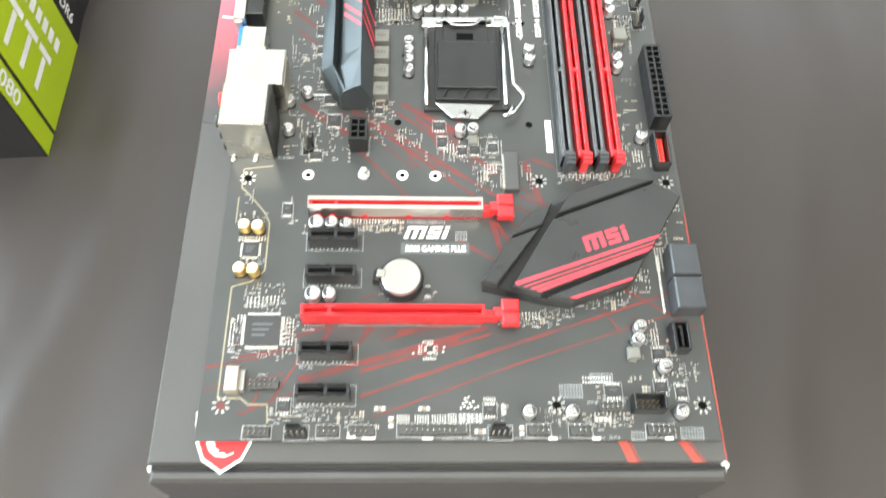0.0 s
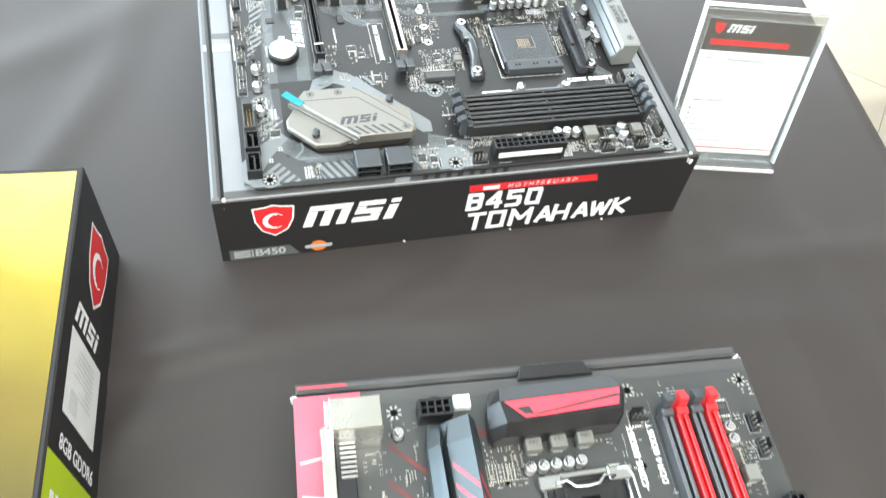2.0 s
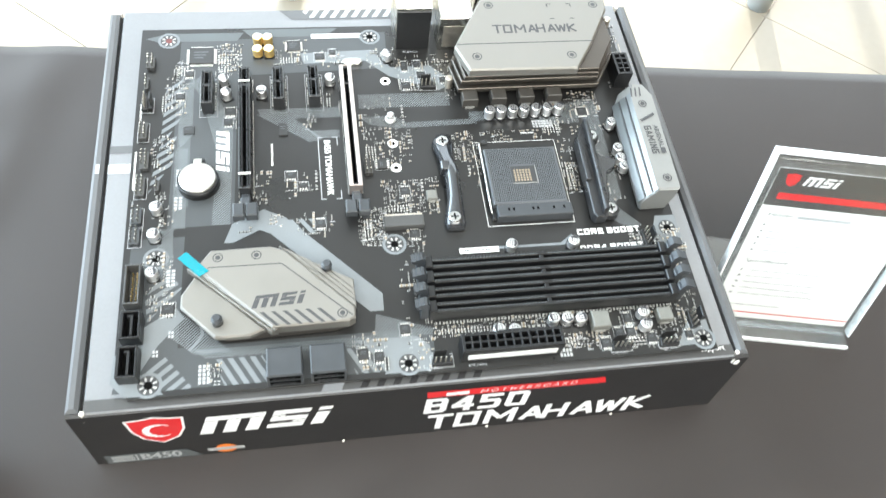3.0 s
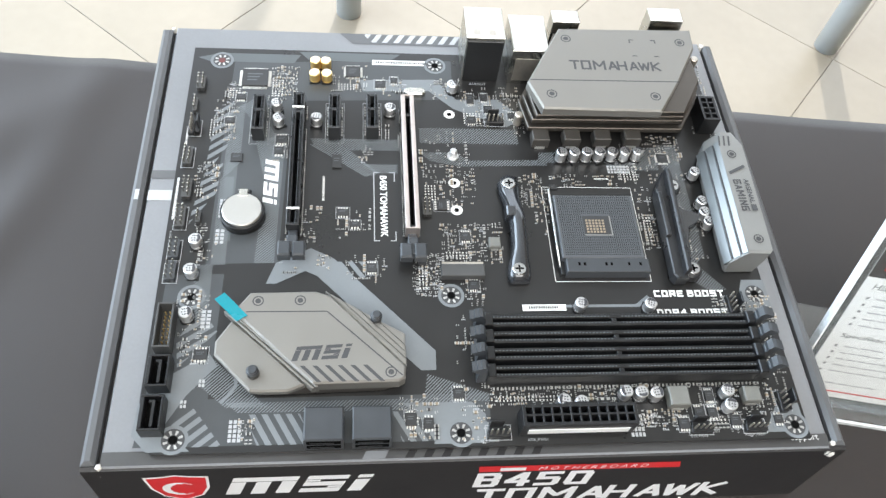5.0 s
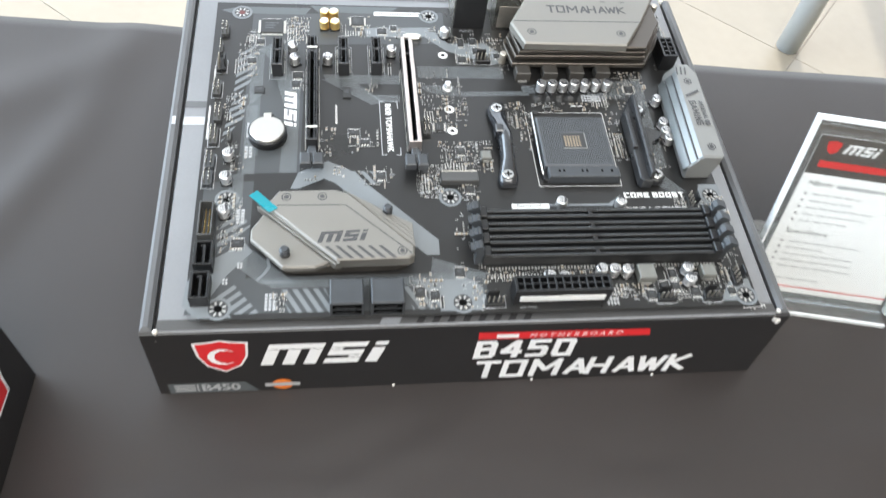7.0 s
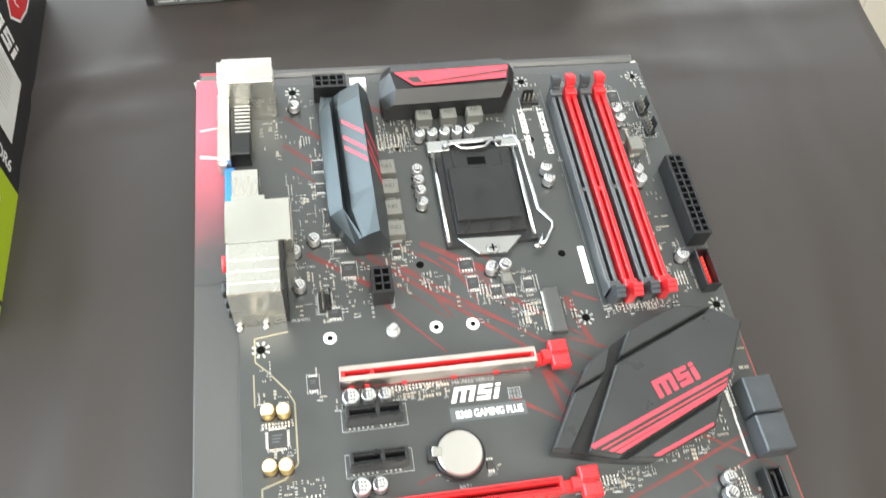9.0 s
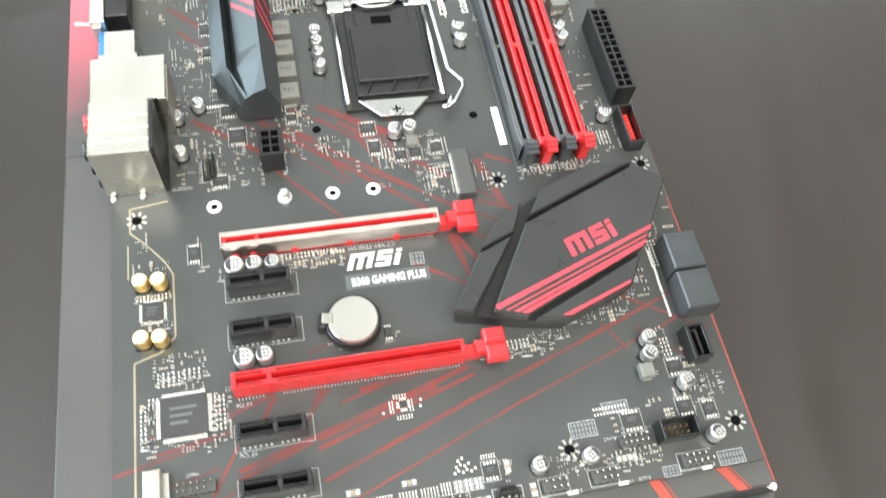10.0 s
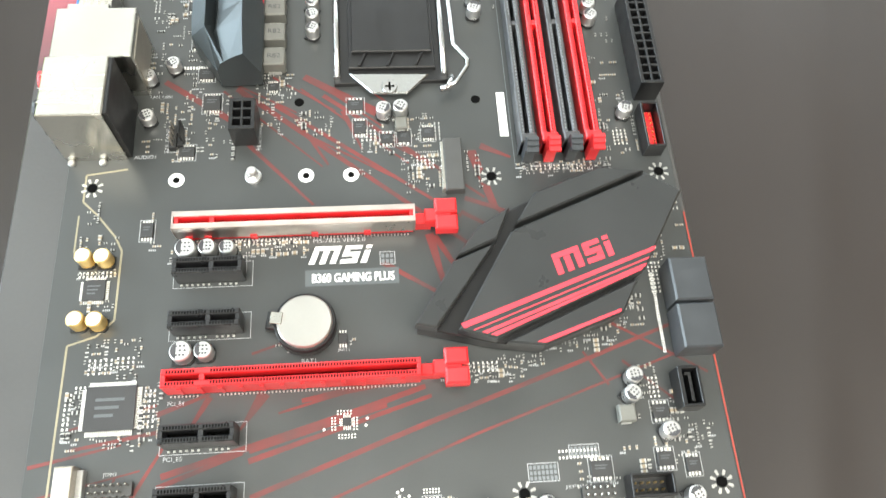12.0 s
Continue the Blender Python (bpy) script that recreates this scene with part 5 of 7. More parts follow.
pin_header(A, 150.5, -1.2, 4, 2, 2.5, white=True, missing=((0, 0),)), pin_header(A, 170, -1.2, 4, 2, 2.5, white=True, missing=((0, 0),))
pin_header(A, 184, 10, 5, 2, 2.3), pin_header(A, 206, -1.2, 5, 2, 2.5, white=True, missing=((4, 1),))
pin_header(A, 201, 10.5, 5, 2, 2.4, BLACK, shroud=True)
fan_header(A, 227, 271, -90), fan_header(A, 227, 256, -90), fan_header(A, 160, 276)
fan_header(A, 34, 166, -90)
bm = bmesh.new()
block(bm, 7, 19, 0, 13.2, 31, 6.6, 0.4)
part("small_socket", bm, TIN_DARK, A, "small metal-shelled socket")
part("sd_slot", block(bmesh.new(), 13.2, 20, 0, 15.5, 30, 3, 0.2), SOLDER, A)
part("key_slot", prism(bmesh.new(), rect(144.5, 130, 152, 154), 0, 4.2, 0.4), HEADER, A, "narrow card connector")
part("key_slot_lip", block(bmesh.new(), 143.2, 131, 0, 145.2, 153, 3.2, 0.2), TIN, A)
# memory
for k, (x, b) in enumerate(((178.3, SLOT_PALER_BLACK), (187.0, RED), (195.7, SLOT_PALER_BLACK), (204.4, RED))):
    dimm(A, at(x, 146.5, 0, 90), 131, b, b if b is RED else GREY_PLASTIC, 0.47)
bm = bmesh.new()
for r in ((173.5, 142, 173.75, 288), (173.75, 142, 209.6, 142.25)):
    flat(bm, rect(*r), 0.1)
part("printed_outline", bm, SILK_GREY, A)
bar(A, 168.8, 156, 172.4, 178, SILK, name="white_label")

# processor socket under its black cover
sock = part("processor_socket", prism(bmesh.new(), rect(101, 184, 149, 248), 0, 2.4, 0.3), BLACK, A, "processor socket under a black plastic cover")
bm = bmesh.new()
prism(bm, rect(107, 190, 144, 246), 2.4, 4.6, 0.5)
prism(bm, rect(108.5, 197, 142.5, 231), 4.6, 6.6, 0.5)
prism(bm, rect(112, 231, 139, 243), 4.6, 5.6, 0.4)
for x0, x1 in ((111, 115), (123, 127), (135, 139)):
    prism(bm, [(x0, 190.5), (x0 + 1.2, 190.5), (x1, 197), (x1 - 1.2, 197)], 4.6, 5.8, 0.2)
part("dust_cover", bm, BLACK, sock, "black plastic pick-up cover")
part("cover_notch", block(bmesh.new(), 120, 233, 5.6, 130, 238, 5.75), RECESS_SHADE, sock)
bm = bmesh.new()
for x in (102.2, 147.4):
    tube(bm, [(x, 186, 3.4), (x, 216, 3.6), (x, 247, 3.4)], 1.5, 8)
block(bm, 99.5, 244.5, 1, 112, 252, 5.0, 0.6), block(bm, 138, 244.5, 1, 151.5, 252, 5.0, 0.6)
block(bm, 112, 249.2, 1.5, 138, 252.4, 4.6, 0.6)
tube(bm, [(108, 246.5, 6), (114, 247.5, 7), (118, 243.5, 7), (124, 243, 7), (131, 243.5, 7), (135, 247.5, 7), (141, 246.5, 6)], 1.0, 8)
part("load_frame", bm, STEEL, sock, "bright steel load frame")
bm = bmesh.new()
tube(bm, [(143, 251, 5.2), (149, 250.5, 5.2), (151, 246, 5.2), (151.5, 222, 5.2), (152, 200, 5.4), (154, 197, 5.6), (157.5, 191.5, 5.6), (157, 188, 5.6), (152, 180.5, 5.4), (148.8, 178.5, 5.2)], 1.05, 8)
tube(bm, [(150.5, 184, 5.0), (148.0, 177, 5.0)], 1.2, 8), tube(bm, [(145, 177.5, 5.0), (148.5, 178.3, 5.0)], 1.5, 8)
part("lever", bm, STEEL, sock, "bright steel lever")
bm = bmesh.new()
prism(bm, [(107, 188), (116.5, 178), (131.5, 177.5), (141, 187.2)], 2.0, 3.4, 0.4)
part("front_plate", bm, STEEL, sock, "trapezoid steel plate")
screw(sock, 124, 180.5, 3.4, 3.4)

# heatsink of the chipset: two charcoal plates, grooves, red lines
hs = part("chipset_heatsink", prism(bmesh.new(), [(130, 71.4), (144.6, 96.4), (154, 108.6), (168, 117.4), (178, 122.6), (204, 131.6), (222, 130), (235, 121), (221, 98), (211, 84), (204.6, 72.8), (174.6, 62), (158, 64.4)], 1.0, 8.0, 0.5), BLACK, A, "angular black chipset heatsink with red lines")
for high, poly in ((13.6, [(144.3, 68.4), (158, 64.5), (215.6, 88.6), (221.5, 98.2), (235.5, 121), (223, 129.4), (219.5, 127.7), (169.5, 107.4), (166.7, 105.8)]),
                   (13.6, [(169.0, 109.2), (217.2, 128.7), (222.4, 130.4), (204.2, 132.6), (177.6, 122.2)]),
                   (12.6, [(161.5, 63.4), (174.6, 61.4), (205.2, 72.3), (211.2, 82.8), (213.4, 85.6)]),
                   (13.0, [(145.6, 96.8), (154, 108.3), (167.4, 116.7), (161.6, 103.6)]),
                   (13.0, [(129.0, 71.2), (144.4, 95.2), (160.2, 101.6), (136.8, 69.6)])):
    part("plate", prism(bmesh.new(), poly, 8.0, high, 0.7), HS_BLACK, hs)
for poly in ([(145.2, 70.4), (146.4, 68.6), (220, 95.9), (221.2, 97.8)], [(149.3, 67.9), (150.0, 67.7), (217.6, 92.7), (218.0, 93.4)], [(152.5, 67.0), (154.3, 66.4), (215.8, 89.6), (216.6, 91.0)], [(155.4, 66.0), (157.8, 65.4), (214.0, 88.2), (214.9, 89.2)]):
    part("red_line", flat(bmesh.new(), poly, 13.72), HS_RED, hs)
part("red_line", flat(bmesh.new(), [(172.0, 62.8), (175.3, 62.3), (204.0, 72.6), (204.4, 73.9)], 12.72), HS_RED, hs)
part("maker_mark", emblem_bars(bmesh.new(), 25.0, 8.6, 0, 0.1), HS_RED, hs, "red slanted maker's mark", at(182.6, 87.3, 13.75, 18.5))
SEATED = {hs}
bar(A, 228, 112, 230, 113.6, SILK)

# left power heatsink: a tall folded black block
def lofted(rings):
    """A closed body through outlines of equal count, each with its own heights."""
    bm = bmesh.new()
    vs = [[bm.verts.new((x * S, y * S, z * S)) for x, y, z in ring] for ring in rings]
    n = len(vs[0])
    for a, b in zip(vs, vs[1:]):
        for i in range(n):
            bm.faces.new((a[i], a[(i + 1) % n], b[(i + 1) % n], b[i]))
    bm.faces.new(vs[0][::-1]), bm.faces.new(vs[-1])
    return bm


def loft_y(profile_rows):
    """Cross-sections (x, z) along y."""
    return lofted([[(x, y, z) for x, z in prof] for y, prof in profile_rows])


vrm = part("power_heatsink", loft_y([
    (286, [(46, 1), (70, 1), (71, 10), (66, 20), (56, 13), (52, 9), (48, 9), (45, 10)]),
    (272, [(43, 1), (71, 1), (72, 10), (65, 24), (53, 16), (51, 9), (49, 19), (43, 13)]),
    (212, [(42.5, 1), (71.5, 1), (72, 10), (65.5, 24), (54, 16), (51.5, 9), (49.5, 19), (42.5, 13)]),
    (203, [(43, 1), (71.5, 1), (72, 10), (65.5, 24), (54, 17), (52, 13), (49.5, 19), (43, 13)]),
    (186, [(54, 1), (71, 1), (71.5, 9), (66, 22), (60, 19), (57.5, 17), (56, 16), (54, 11)])]), HS_BLACK_SKYLIT, A, "tall folded black power heatsink with red stripes")
for y in (262, 251, 244):
    bm = bmesh.new()
    vs = [bm.verts.new((a * S, b * S, c * S)) for a, b, c in ((54.2, y, 16.95), (54.2, y - 2.6, 16.95), (64.8, y - 16.6, 23.85), (64.8, y - 14, 23.85))]
    bm.faces.new(vs)
    part("red_line", bm, HS_RED, vrm)
for y in (258, 247, 240):
    bm = bmesh.new()
    vs = [bm.verts.new((a * S, b * S, c * S)) for a, b, c in ((65.8, y - 4, 23.75), (65.8, y - 6.4, 23.75), (72.05, y - 18.4, 10.4), (72.05, y - 16, 10.4))]
    bm.faces.new(vs)
    part("red_line", bm, HS_RED, vrm)
# top power heatsink
top = part("power_heatsink", loft_y([
    (299, [(82, 1), (152, 1), (153, 12), (149, 17), (86, 17), (81, 12)]),
    (290, [(79, 1), (155, 1), (156, 14), (152, 21), (84, 21), (78, 14)]),
    (278, [(78, 1), (152, 1), (153, 13), (149, 20), (86, 20), (77, 13)]),
    (272, [(80, 1), (148, 1), (149, 10), (145, 14), (84, 14), (79, 10)])]), BLACK, A, "low rounded black power heatsink with red print")
part("red_panel", flat(bmesh.new(), [(86, 289.4), (151, 289.4), (148, 280), (108, 279), (96, 279)], 21.2), HS_RED, top)
part("dark_stripe", flat(bmesh.new(), [(98, 279.5), (103, 279.2), (150, 285.4), (149.5, 287)], 21.35), HS_BLACK, top)
part("dark_stripe", flat(bmesh.new(), [(92, 285), (99, 285.4), (101, 281), (96, 281)], 21.35), HS_BLACK, top)

# rear ports
def port_box(nm, label, x0, y0, x1, y1, h, mat=TIN, c=0.4):
    return part(nm, block(bmesh.new(), x0, y0, 0.2, x1, y1, h, c), mat, A, label)


p = port_box("usb_port_block", "tinned steel port stack", -6, 282, 20, 299, 30)
part("front_lip", block(bmesh.new(), -8.5, 283, 1, -6, 298, 29, 0.4), TIN, p)
part("rear_gap", block(bmesh.new(), 20, 284, 1, 20.3, 297, 24), TIN_DARK, p)
p = port_box("video_port", "pale video connector with black insulator", -11.5, 246, -5, 291, 12, TIN)
part("insulator", block(bmesh.new(), -5, 250, 0.2, 5, 288, 11, 0.5), BLACK, p)
for k in range(8):
    part("contact", block(bmesh.new(), -2.4, 264 + k * 2.5, 11, 5.6, 264.9 + k * 2.5, 11.5), SOLDER, p)
for y in (247, 290):
    part("hex_nut", prism(bmesh.new(), disc(-9, y, 3, 6), 0.3, 9), SOLDER, p)
p = port_box("hdmi_port", "tinned display port shell", -5, 219, 8.5, 237, 13)
for k in range(4):
    part("shell_slot", block(bmesh.new(), -3 + k * 3, 221, 13.0, -2 + k * 3, 232 - 4 * (k % 2), 13.06), TIN_DARK, p)
part("blue_tongue", block(bmesh.new(), -9, 214, 0.5, -4, 244, 6, 0.3), BLUE, p)
p = port_box("network_port_block", "tall tinned network port stack", -7, 184, 23.5, 208, 26)
part("raised_rim", block(bmesh.new(), -4, 208, 1, 12, 212, 24, 0.3), TIN, p)
part("side_slot", block(bmesh.new(), 23.5, 186, 4, 23.8, 206, 22), TIN_DARK, p)
bm = bmesh.new()
block(bm, -6, 153, 0.2, 17.5, 179.5, 32, 0.5)
p = part("audio_jack_block", bm, TIN, A, "tall tinned audio jack block")
part("plastic_back", block(bmesh.new(), 17.5, 154, 0.2, 19, 179, 31.5, 0.3), BLACK, p, "black plastic back")
for y in (159.5, 172.5):
    for z in (6, 16, 26):
        bm = bmesh.new()
        tube(bm, [(-8.2, y, z), (-6, y, z)], 4.0, 14)
        part("jack_ring", bm, RED if (y > 165 and z == 26) else BLACK, p)
for y in (158.5, 164.5, 170.5):
    part("top_rib", block(bmesh.new(), -6, y, 32, 17.2, y + 0.5, 32.4), TIN, p)
for x in (-4, 8):
    part("solder_foot", prism(bmesh.new(), disc(x, 151.8, 1.5, 10), 0, 1.4, 0.5), SOLDER, p)

# print
part("maker_mark", emblem_bars(bmesh.new(), 23.5, 7.6), SILK, A, "white slanted maker's mark", at(90, 102.5, 0.12, -1.5))
bar(A, 89, 93.2, 124.5, 99.8, SILK_DIM, 0.07)
lettering(A, "B360 GAMING PLUS", 91.5, 94.9, 3.5, 31, -1.5, None, 0.0, 0.05)
part("lettering", blocky("CORE BOOST", 3.6, 34, SILK, 0.8), None, A, "", at(160.2, 240, 0.15, 90))
part("lettering", blocky("DDR4 BOOST", 3.4, 34, SILK, 0.75), None, A, "", at(171.4, 240, 0.15, 90))
frame_lines(A, 158.8, 238, 159.4, 275)
lettering(A, "MS-7B22 VER:2.0", 92, 111.3, 1.6, 20), lettering(A, "LAN_USB1", 24.5, 181.5, 1.6), lettering(A, "PCI_E4", 41, 50.6, 1.6), lettering(A, "SYS_FAN2", 47.5, -3.4, 1.7), lettering(A, "BAT1", 88, 63.5, 1.7), lettering(A, "JBAT1", 101, 67, 1.6), lettering(A, "AUDIO1", 20, 152.5, 1.7), lettering(A, "PCI_E5", 41, 31.2, 1.8), lettering(A, "JTPM1", 21, 27.4, 1.6), lettering(A, "PCI_E6", 41, 12, 1.6)
small_print(A, [(222, 60, 18, 1.2, 90), (222, 78, 14, 1.2, 90), (33, 196, 12, 1.6, 0), (232, 40, 10, 1.2, 90)], 4)
for q in ((66, -2, 70, 0.6), (73, -2.6, 79, -1.4), (101, -2.8, 106, -1.6), (160, -3, 164, -1.6), (180, -3, 184, -1.6), (214, -3, 218, -1.6)):
    bar(A, *q, SILK)
for q in ((118, 101.5, 123, 106), (167, 17.5, 177, 23), (199, -2.6, 205, 0.5), (222, -2.2, 232, 2.4), (182, 25, 192, 28.5)):
    bm = bmesh.new()
    n = max(3, int((q[2] - q[0]) / 1.3))
    for i in range(n):
        for j in range(max(2, int((q[3] - q[1]) / 1.6))):
            w, h = (q[2] - q[0]) / n, (q[3] - q[1]) / max(2, int((q[3] - q[1]) / 1.6))
            flat(bm, rect(q[0] + i * w, q[1] + j * h, q[0] + (i + 0.7) * w, q[1] + (j + 0.72) * h), 0.1)
    tagged(part("pad_grid", bm, SILK_GREY, A), kind="stuff")
    frame_lines(A, q[0] - 0.6, q[1] - 0.6, q[2] + 0.3, q[3] + 0.3, 0.25, LID_B_PALE)
def pad_rank(board, x, y, nx, ny, px, py, a=0.32, b=0.45):
    """A neat rank of bare tinned pads."""
    bm = bmesh.new()
    for i in range(nx):
        for j in range(ny):
            flat(bm, rect(x + i * px - a, y + j * py - b, x + i * px + a, y + j * py + b), 0.11)
    tagged(part("pad_rank", bm, PALE_TIN, board), kind="stuff")


for q in ((220.6, 84, 4, 8, 1.5, 1.7), (178, 24.5, 11, 2, 1.3, 2.2), (213.5, 44, 3, 5, 1.5, 1.7), (8.5, 57.5, 12, 2, 1.5, 1.6), (5.2, 43, 2, 9, 1.6, 1.7), (33, 44, 3, 8, 1.6, 1.8), (12, 64, 5, 4, 1.9, 1.6), (22, 66, 4, 3, 1.8, 1.6), (4.5, 101.8, 9, 2, 1.4, 1.5),
          (62.5, 112, 16, 2, 1.6, 1.5), (112, 157, 4, 4, 1.7, 1.5), (134, 143, 5, 4, 1.6, 1.6), (70, 190, 3, 7, 1.5, 1.6), (147, 57, 8, 3, 1.7, 1.5), (74, 254, 9, 6, 1.9, 1.7), (216, 150, 4, 5, 1.7, 1.6), (180, 139.6, 12, 2, 1.9, 1.5)):
    pad_rank(A, *q)
sprinkle(A, [(10, 62, 30, 76, 60), (5, 36, 11, 58, 30), (32, 36, 39, 60, 40), (13, 36, 30, 41, 18), (5, 88, 18, 92, 12), (4, 101, 18, 104, 14), (2, 112, 17, 118, 22), (0, 120, 10, 134, 14), (24, 112, 34, 128, 12), (36, 104, 42, 112, 6),
             (63, 107, 90, 113, 50), (76, 66, 84, 72, 8), (104, 68, 108, 72, 4), (28, 6, 58, 12, 60), (60, 4, 76, 10, 24), (136, 6, 142, 14, 10), (156, 4, 170, 12, 30), (176, 3, 200, 10, 50), (200, 18, 226, 30, 40), (205, 34, 226, 46, 30), (224, 24, 234, 34, 24), (184, 14, 198, 24, 20), (208, 48, 218, 56, 14),
             (139, 54, 168, 60, 60), (160, 58, 176, 62, 20), (176, 62, 206, 72, 60), (205, 70, 216, 84, 30), (220, 96, 228, 110, 30),
             (100, 150, 120, 158, 20), (112, 150, 144, 168, 90), (128, 130, 144, 150, 60), (108, 138, 116, 143, 8), (84, 160, 100, 172, 40), (66, 176, 84, 194, 50), (60, 156, 80, 178, 40), (30, 150, 60, 182, 110), (23, 152, 30, 180, 20), (22, 182, 46, 246, 150), (10, 246, 46, 282, 80), (4, 286, 44, 298, 40), (70, 250, 96, 276, 150), (138, 262, 172, 296, 60), (150, 250, 160, 262, 10),
             (174, 138, 212, 143, 70), (208, 144, 226, 176, 70), (208, 180, 224, 216, 30), (208, 224, 226, 256, 50), (214, 244, 236, 256, 40), (208, 262, 236, 296, 60), (232, 100, 238, 132, 10), (152, 132, 160, 152, 20), (174, 290, 208, 298, 20), (166, 222, 174, 260, 16)], 21)

# ==== board b: black with grey stripes ====
B = board_b
# printed bands: solid grey areas, then fine hatching
layer = [0.05]
for poly in ([(22, 96), (58, 96), (58, 236), (22, 236)], [(58, 205), (150, 205), (150, 236), (58, 236)], [(4, 24), (32, 24), (32, 90), (4, 90)], [(2, 2), (160, 2), (160, 24), (4, 24)]):
    part("printed_ground", flat(bmesh.new(), poly, 0.03 + poly[0][0] * 0.0002), SILK_FAINT, B)


def grey(poly, mat=None):
    layer[0] += 0.004
    part("printed_band", flat(bmesh.new(), poly, layer[0]), mat or SILK_GREY, B)


def hatched(poly, angle=45, pitch=1.15, wide=0.5, mat=None):
    layer[0] += 0.004
    bm = bmesh.new()
    for tri in [poly]:
        hatch(bm, tri, angle, pitch, wide, layer[0])
    tagged(part("printed_hatching", bm, mat or SILK_GREY, B), kind="stuff")


grey([(1, 239), (14, 243), (60, 243), (56, 236), (8, 236)], SILK_DIM)
grey([(60, 243), (120, 243), (112, 236), (66, 236)], SILK_DIM)
grey([(96, 221), (140, 221), (152, 205), (176, 205), (190, 190), (180, 184), (150, 198), (136, 212), (98, 212)], SILK_GREY)
grey([(26, 110), (32, 110), (32, 160), (26, 160)], SILK_DIM)
grey([(57, 96), (74, 104.5), (86, 98), (136, 46), (136, 36), (129, 36), (78, 88), (72, 91), (58, 84), (53, 84)], SILK_GREY)
grey([(2, 22), (14, 36), (30, 46), (34, 40), (22, 26), (14, 12), (26, 0.6), (8, 0.6), (1, 8)], SILK_GREY)
grey([(120, 20), (152, 20), (158, 14), (158, 8), (140, 8), (126, 16)], SILK_GREY)
grey([(134, 0.6), (156, 0.6), (160, 9), (152, 15), (138, 12)], SILK_GREY)
grey([(283, 60), (304, 60), (304, 82), (292, 82)], SILK_GREY)
grey([(284, 2), (304, 2), (304, 16), (292, 14)], SILK_GREY)
grey([(200, 67.5), (238, 67.5), (244, 73), (243, 74.2), (236, 69), (200, 69)], SILK_GREY)
hatched([(24, 150), (32, 160), (32, 205), (24, 196)], 45)
hatched([(24, 96), (31, 96), (31, 150), (24, 150)], 45)
hatched([(30, 200), (46, 176), (52, 176), (36, 206)], 45)
hatched([(46, 96), (56, 96), (56, 172), (48, 172)], 45)
hatched([(40, 176), (50, 178), (52, 150), (46, 150)], 45)
hatched([(70, 172), (88, 172), (108, 152), (100, 150)], 45), hatched([(70, 176), (118, 176), (124, 168), (74, 168)], 45)
hatched([(100, 158), (118, 158), (118, 152), (106, 152)], 45)
hatched([(130, 183), (186, 183), (186, 172), (130, 172)], 45)
hatched([(130, 166), (150, 166), (158, 160), (200, 160), (200, 156), (152, 156), (136, 160)], 45)
hatched([(196, 165), (262, 168), (262, 152), (240, 152), (232, 158), (196, 158)], 45)
hatched([(262, 170), (274, 170), (276, 96), (268, 90), (266, 140)], 45)
hatched([(258, 88), (272, 90), (284, 76), (274, 76)], 45)
hatched([(18, 94), (26, 96), (26, 60), (18, 62)], 45), hatched([(30, 46), (58, 20), (40, 20), (24, 34)], 45), hatched([(40, 22), (150, 22), (150, 17), (46, 17)], 45)
hatched([(132, 34), (160, 24), (160, 20), (130, 22)], 45)
for poly, ang in (([(16, 40), (32, 58), (24, 70), (14, 54)], 35), ([(26, 20), (40, 2), (22, 2), (16, 10)], 40), ([(50, 16), (74, 16), (80, 2), (56, 2)], 120), ([(116, 16), (140, 16), (140, 2), (120, 2)], 120), ([(14, 150), (26, 176), (26, 205), (16, 196)], 40), ([(10, 120), (22, 140), (24, 162), (14, 150)], 35), ([(78, 96), (110, 96), (104, 86), (86, 84)], 125)):
    hatched(poly, ang, 4.6, 2.4)
bm = bmesh.new()
streak(bm, 38, 22, 44, 30, 0.7, 0.7, 0.16), streak(bm, 44, 30, 43, 36, 0.7, 0.7, 0.165)
part("printed_line", bm, SILK_GREY, B)

# holes
for u, v in ((16.51, 233.68), (16.51, 76.2), (16.51, 6.35), (140.97, 76.2), (140.97, 6.35), (298.45, 76.2), (298.45, 6.35), (140.97, 233.68)):
    part("hole_patch", flat(bmesh.new(), disc(0, 0, 6.6, 28), 0.22), SILK_GREY, B, "", at(u, v))
    o = part("mounting_hole", flat(bmesh.new(), disc(0, 0, 5.0, 28), 0.27), INK_DARK, B, "", at(u, v))
    part("hole", prism(bmesh.new(), disc(0, 0, 1.95, 18), 0.1, 0.33), SILK_RED if (u < 20 and v > 200) else RECESS_SHADE, o)
    part("solder_star", SHARED["solder_star"], None, o, "", at(0, 0, 0.16))
for u, v in ((147.6, 193.8), (148.6, 144.8), (149.3, 126.9)):
    ring_pad(B, u, v)
standoff(B, 148.5, 163)

# slots, running away from the viewer
def up(u, v, turn=-90.0):
    return at(u, v, 0, turn)


s1 = slot(B, 0, 0, 89, up(124.2, 198.2), BLACK, 0.155, latch=GREY_PLASTIC, steel=True, label="long slot with pale steel cover")
steel_shell(s1, 89)
s2 = slot(B, 0, 0, 89, up(63.7, 201.2), SLOT_BLACK, 0.155, latch=GREY_PLASTIC, label="long black expansion slot")
for u in (10.4, 78.4):
    part("pale_clip", block(bmesh.new(), u, -3.3, 10.6, u + 1.3, 3.3, 11.3, 0.1), PALE_TIN, s2, "pale clip across the slot")
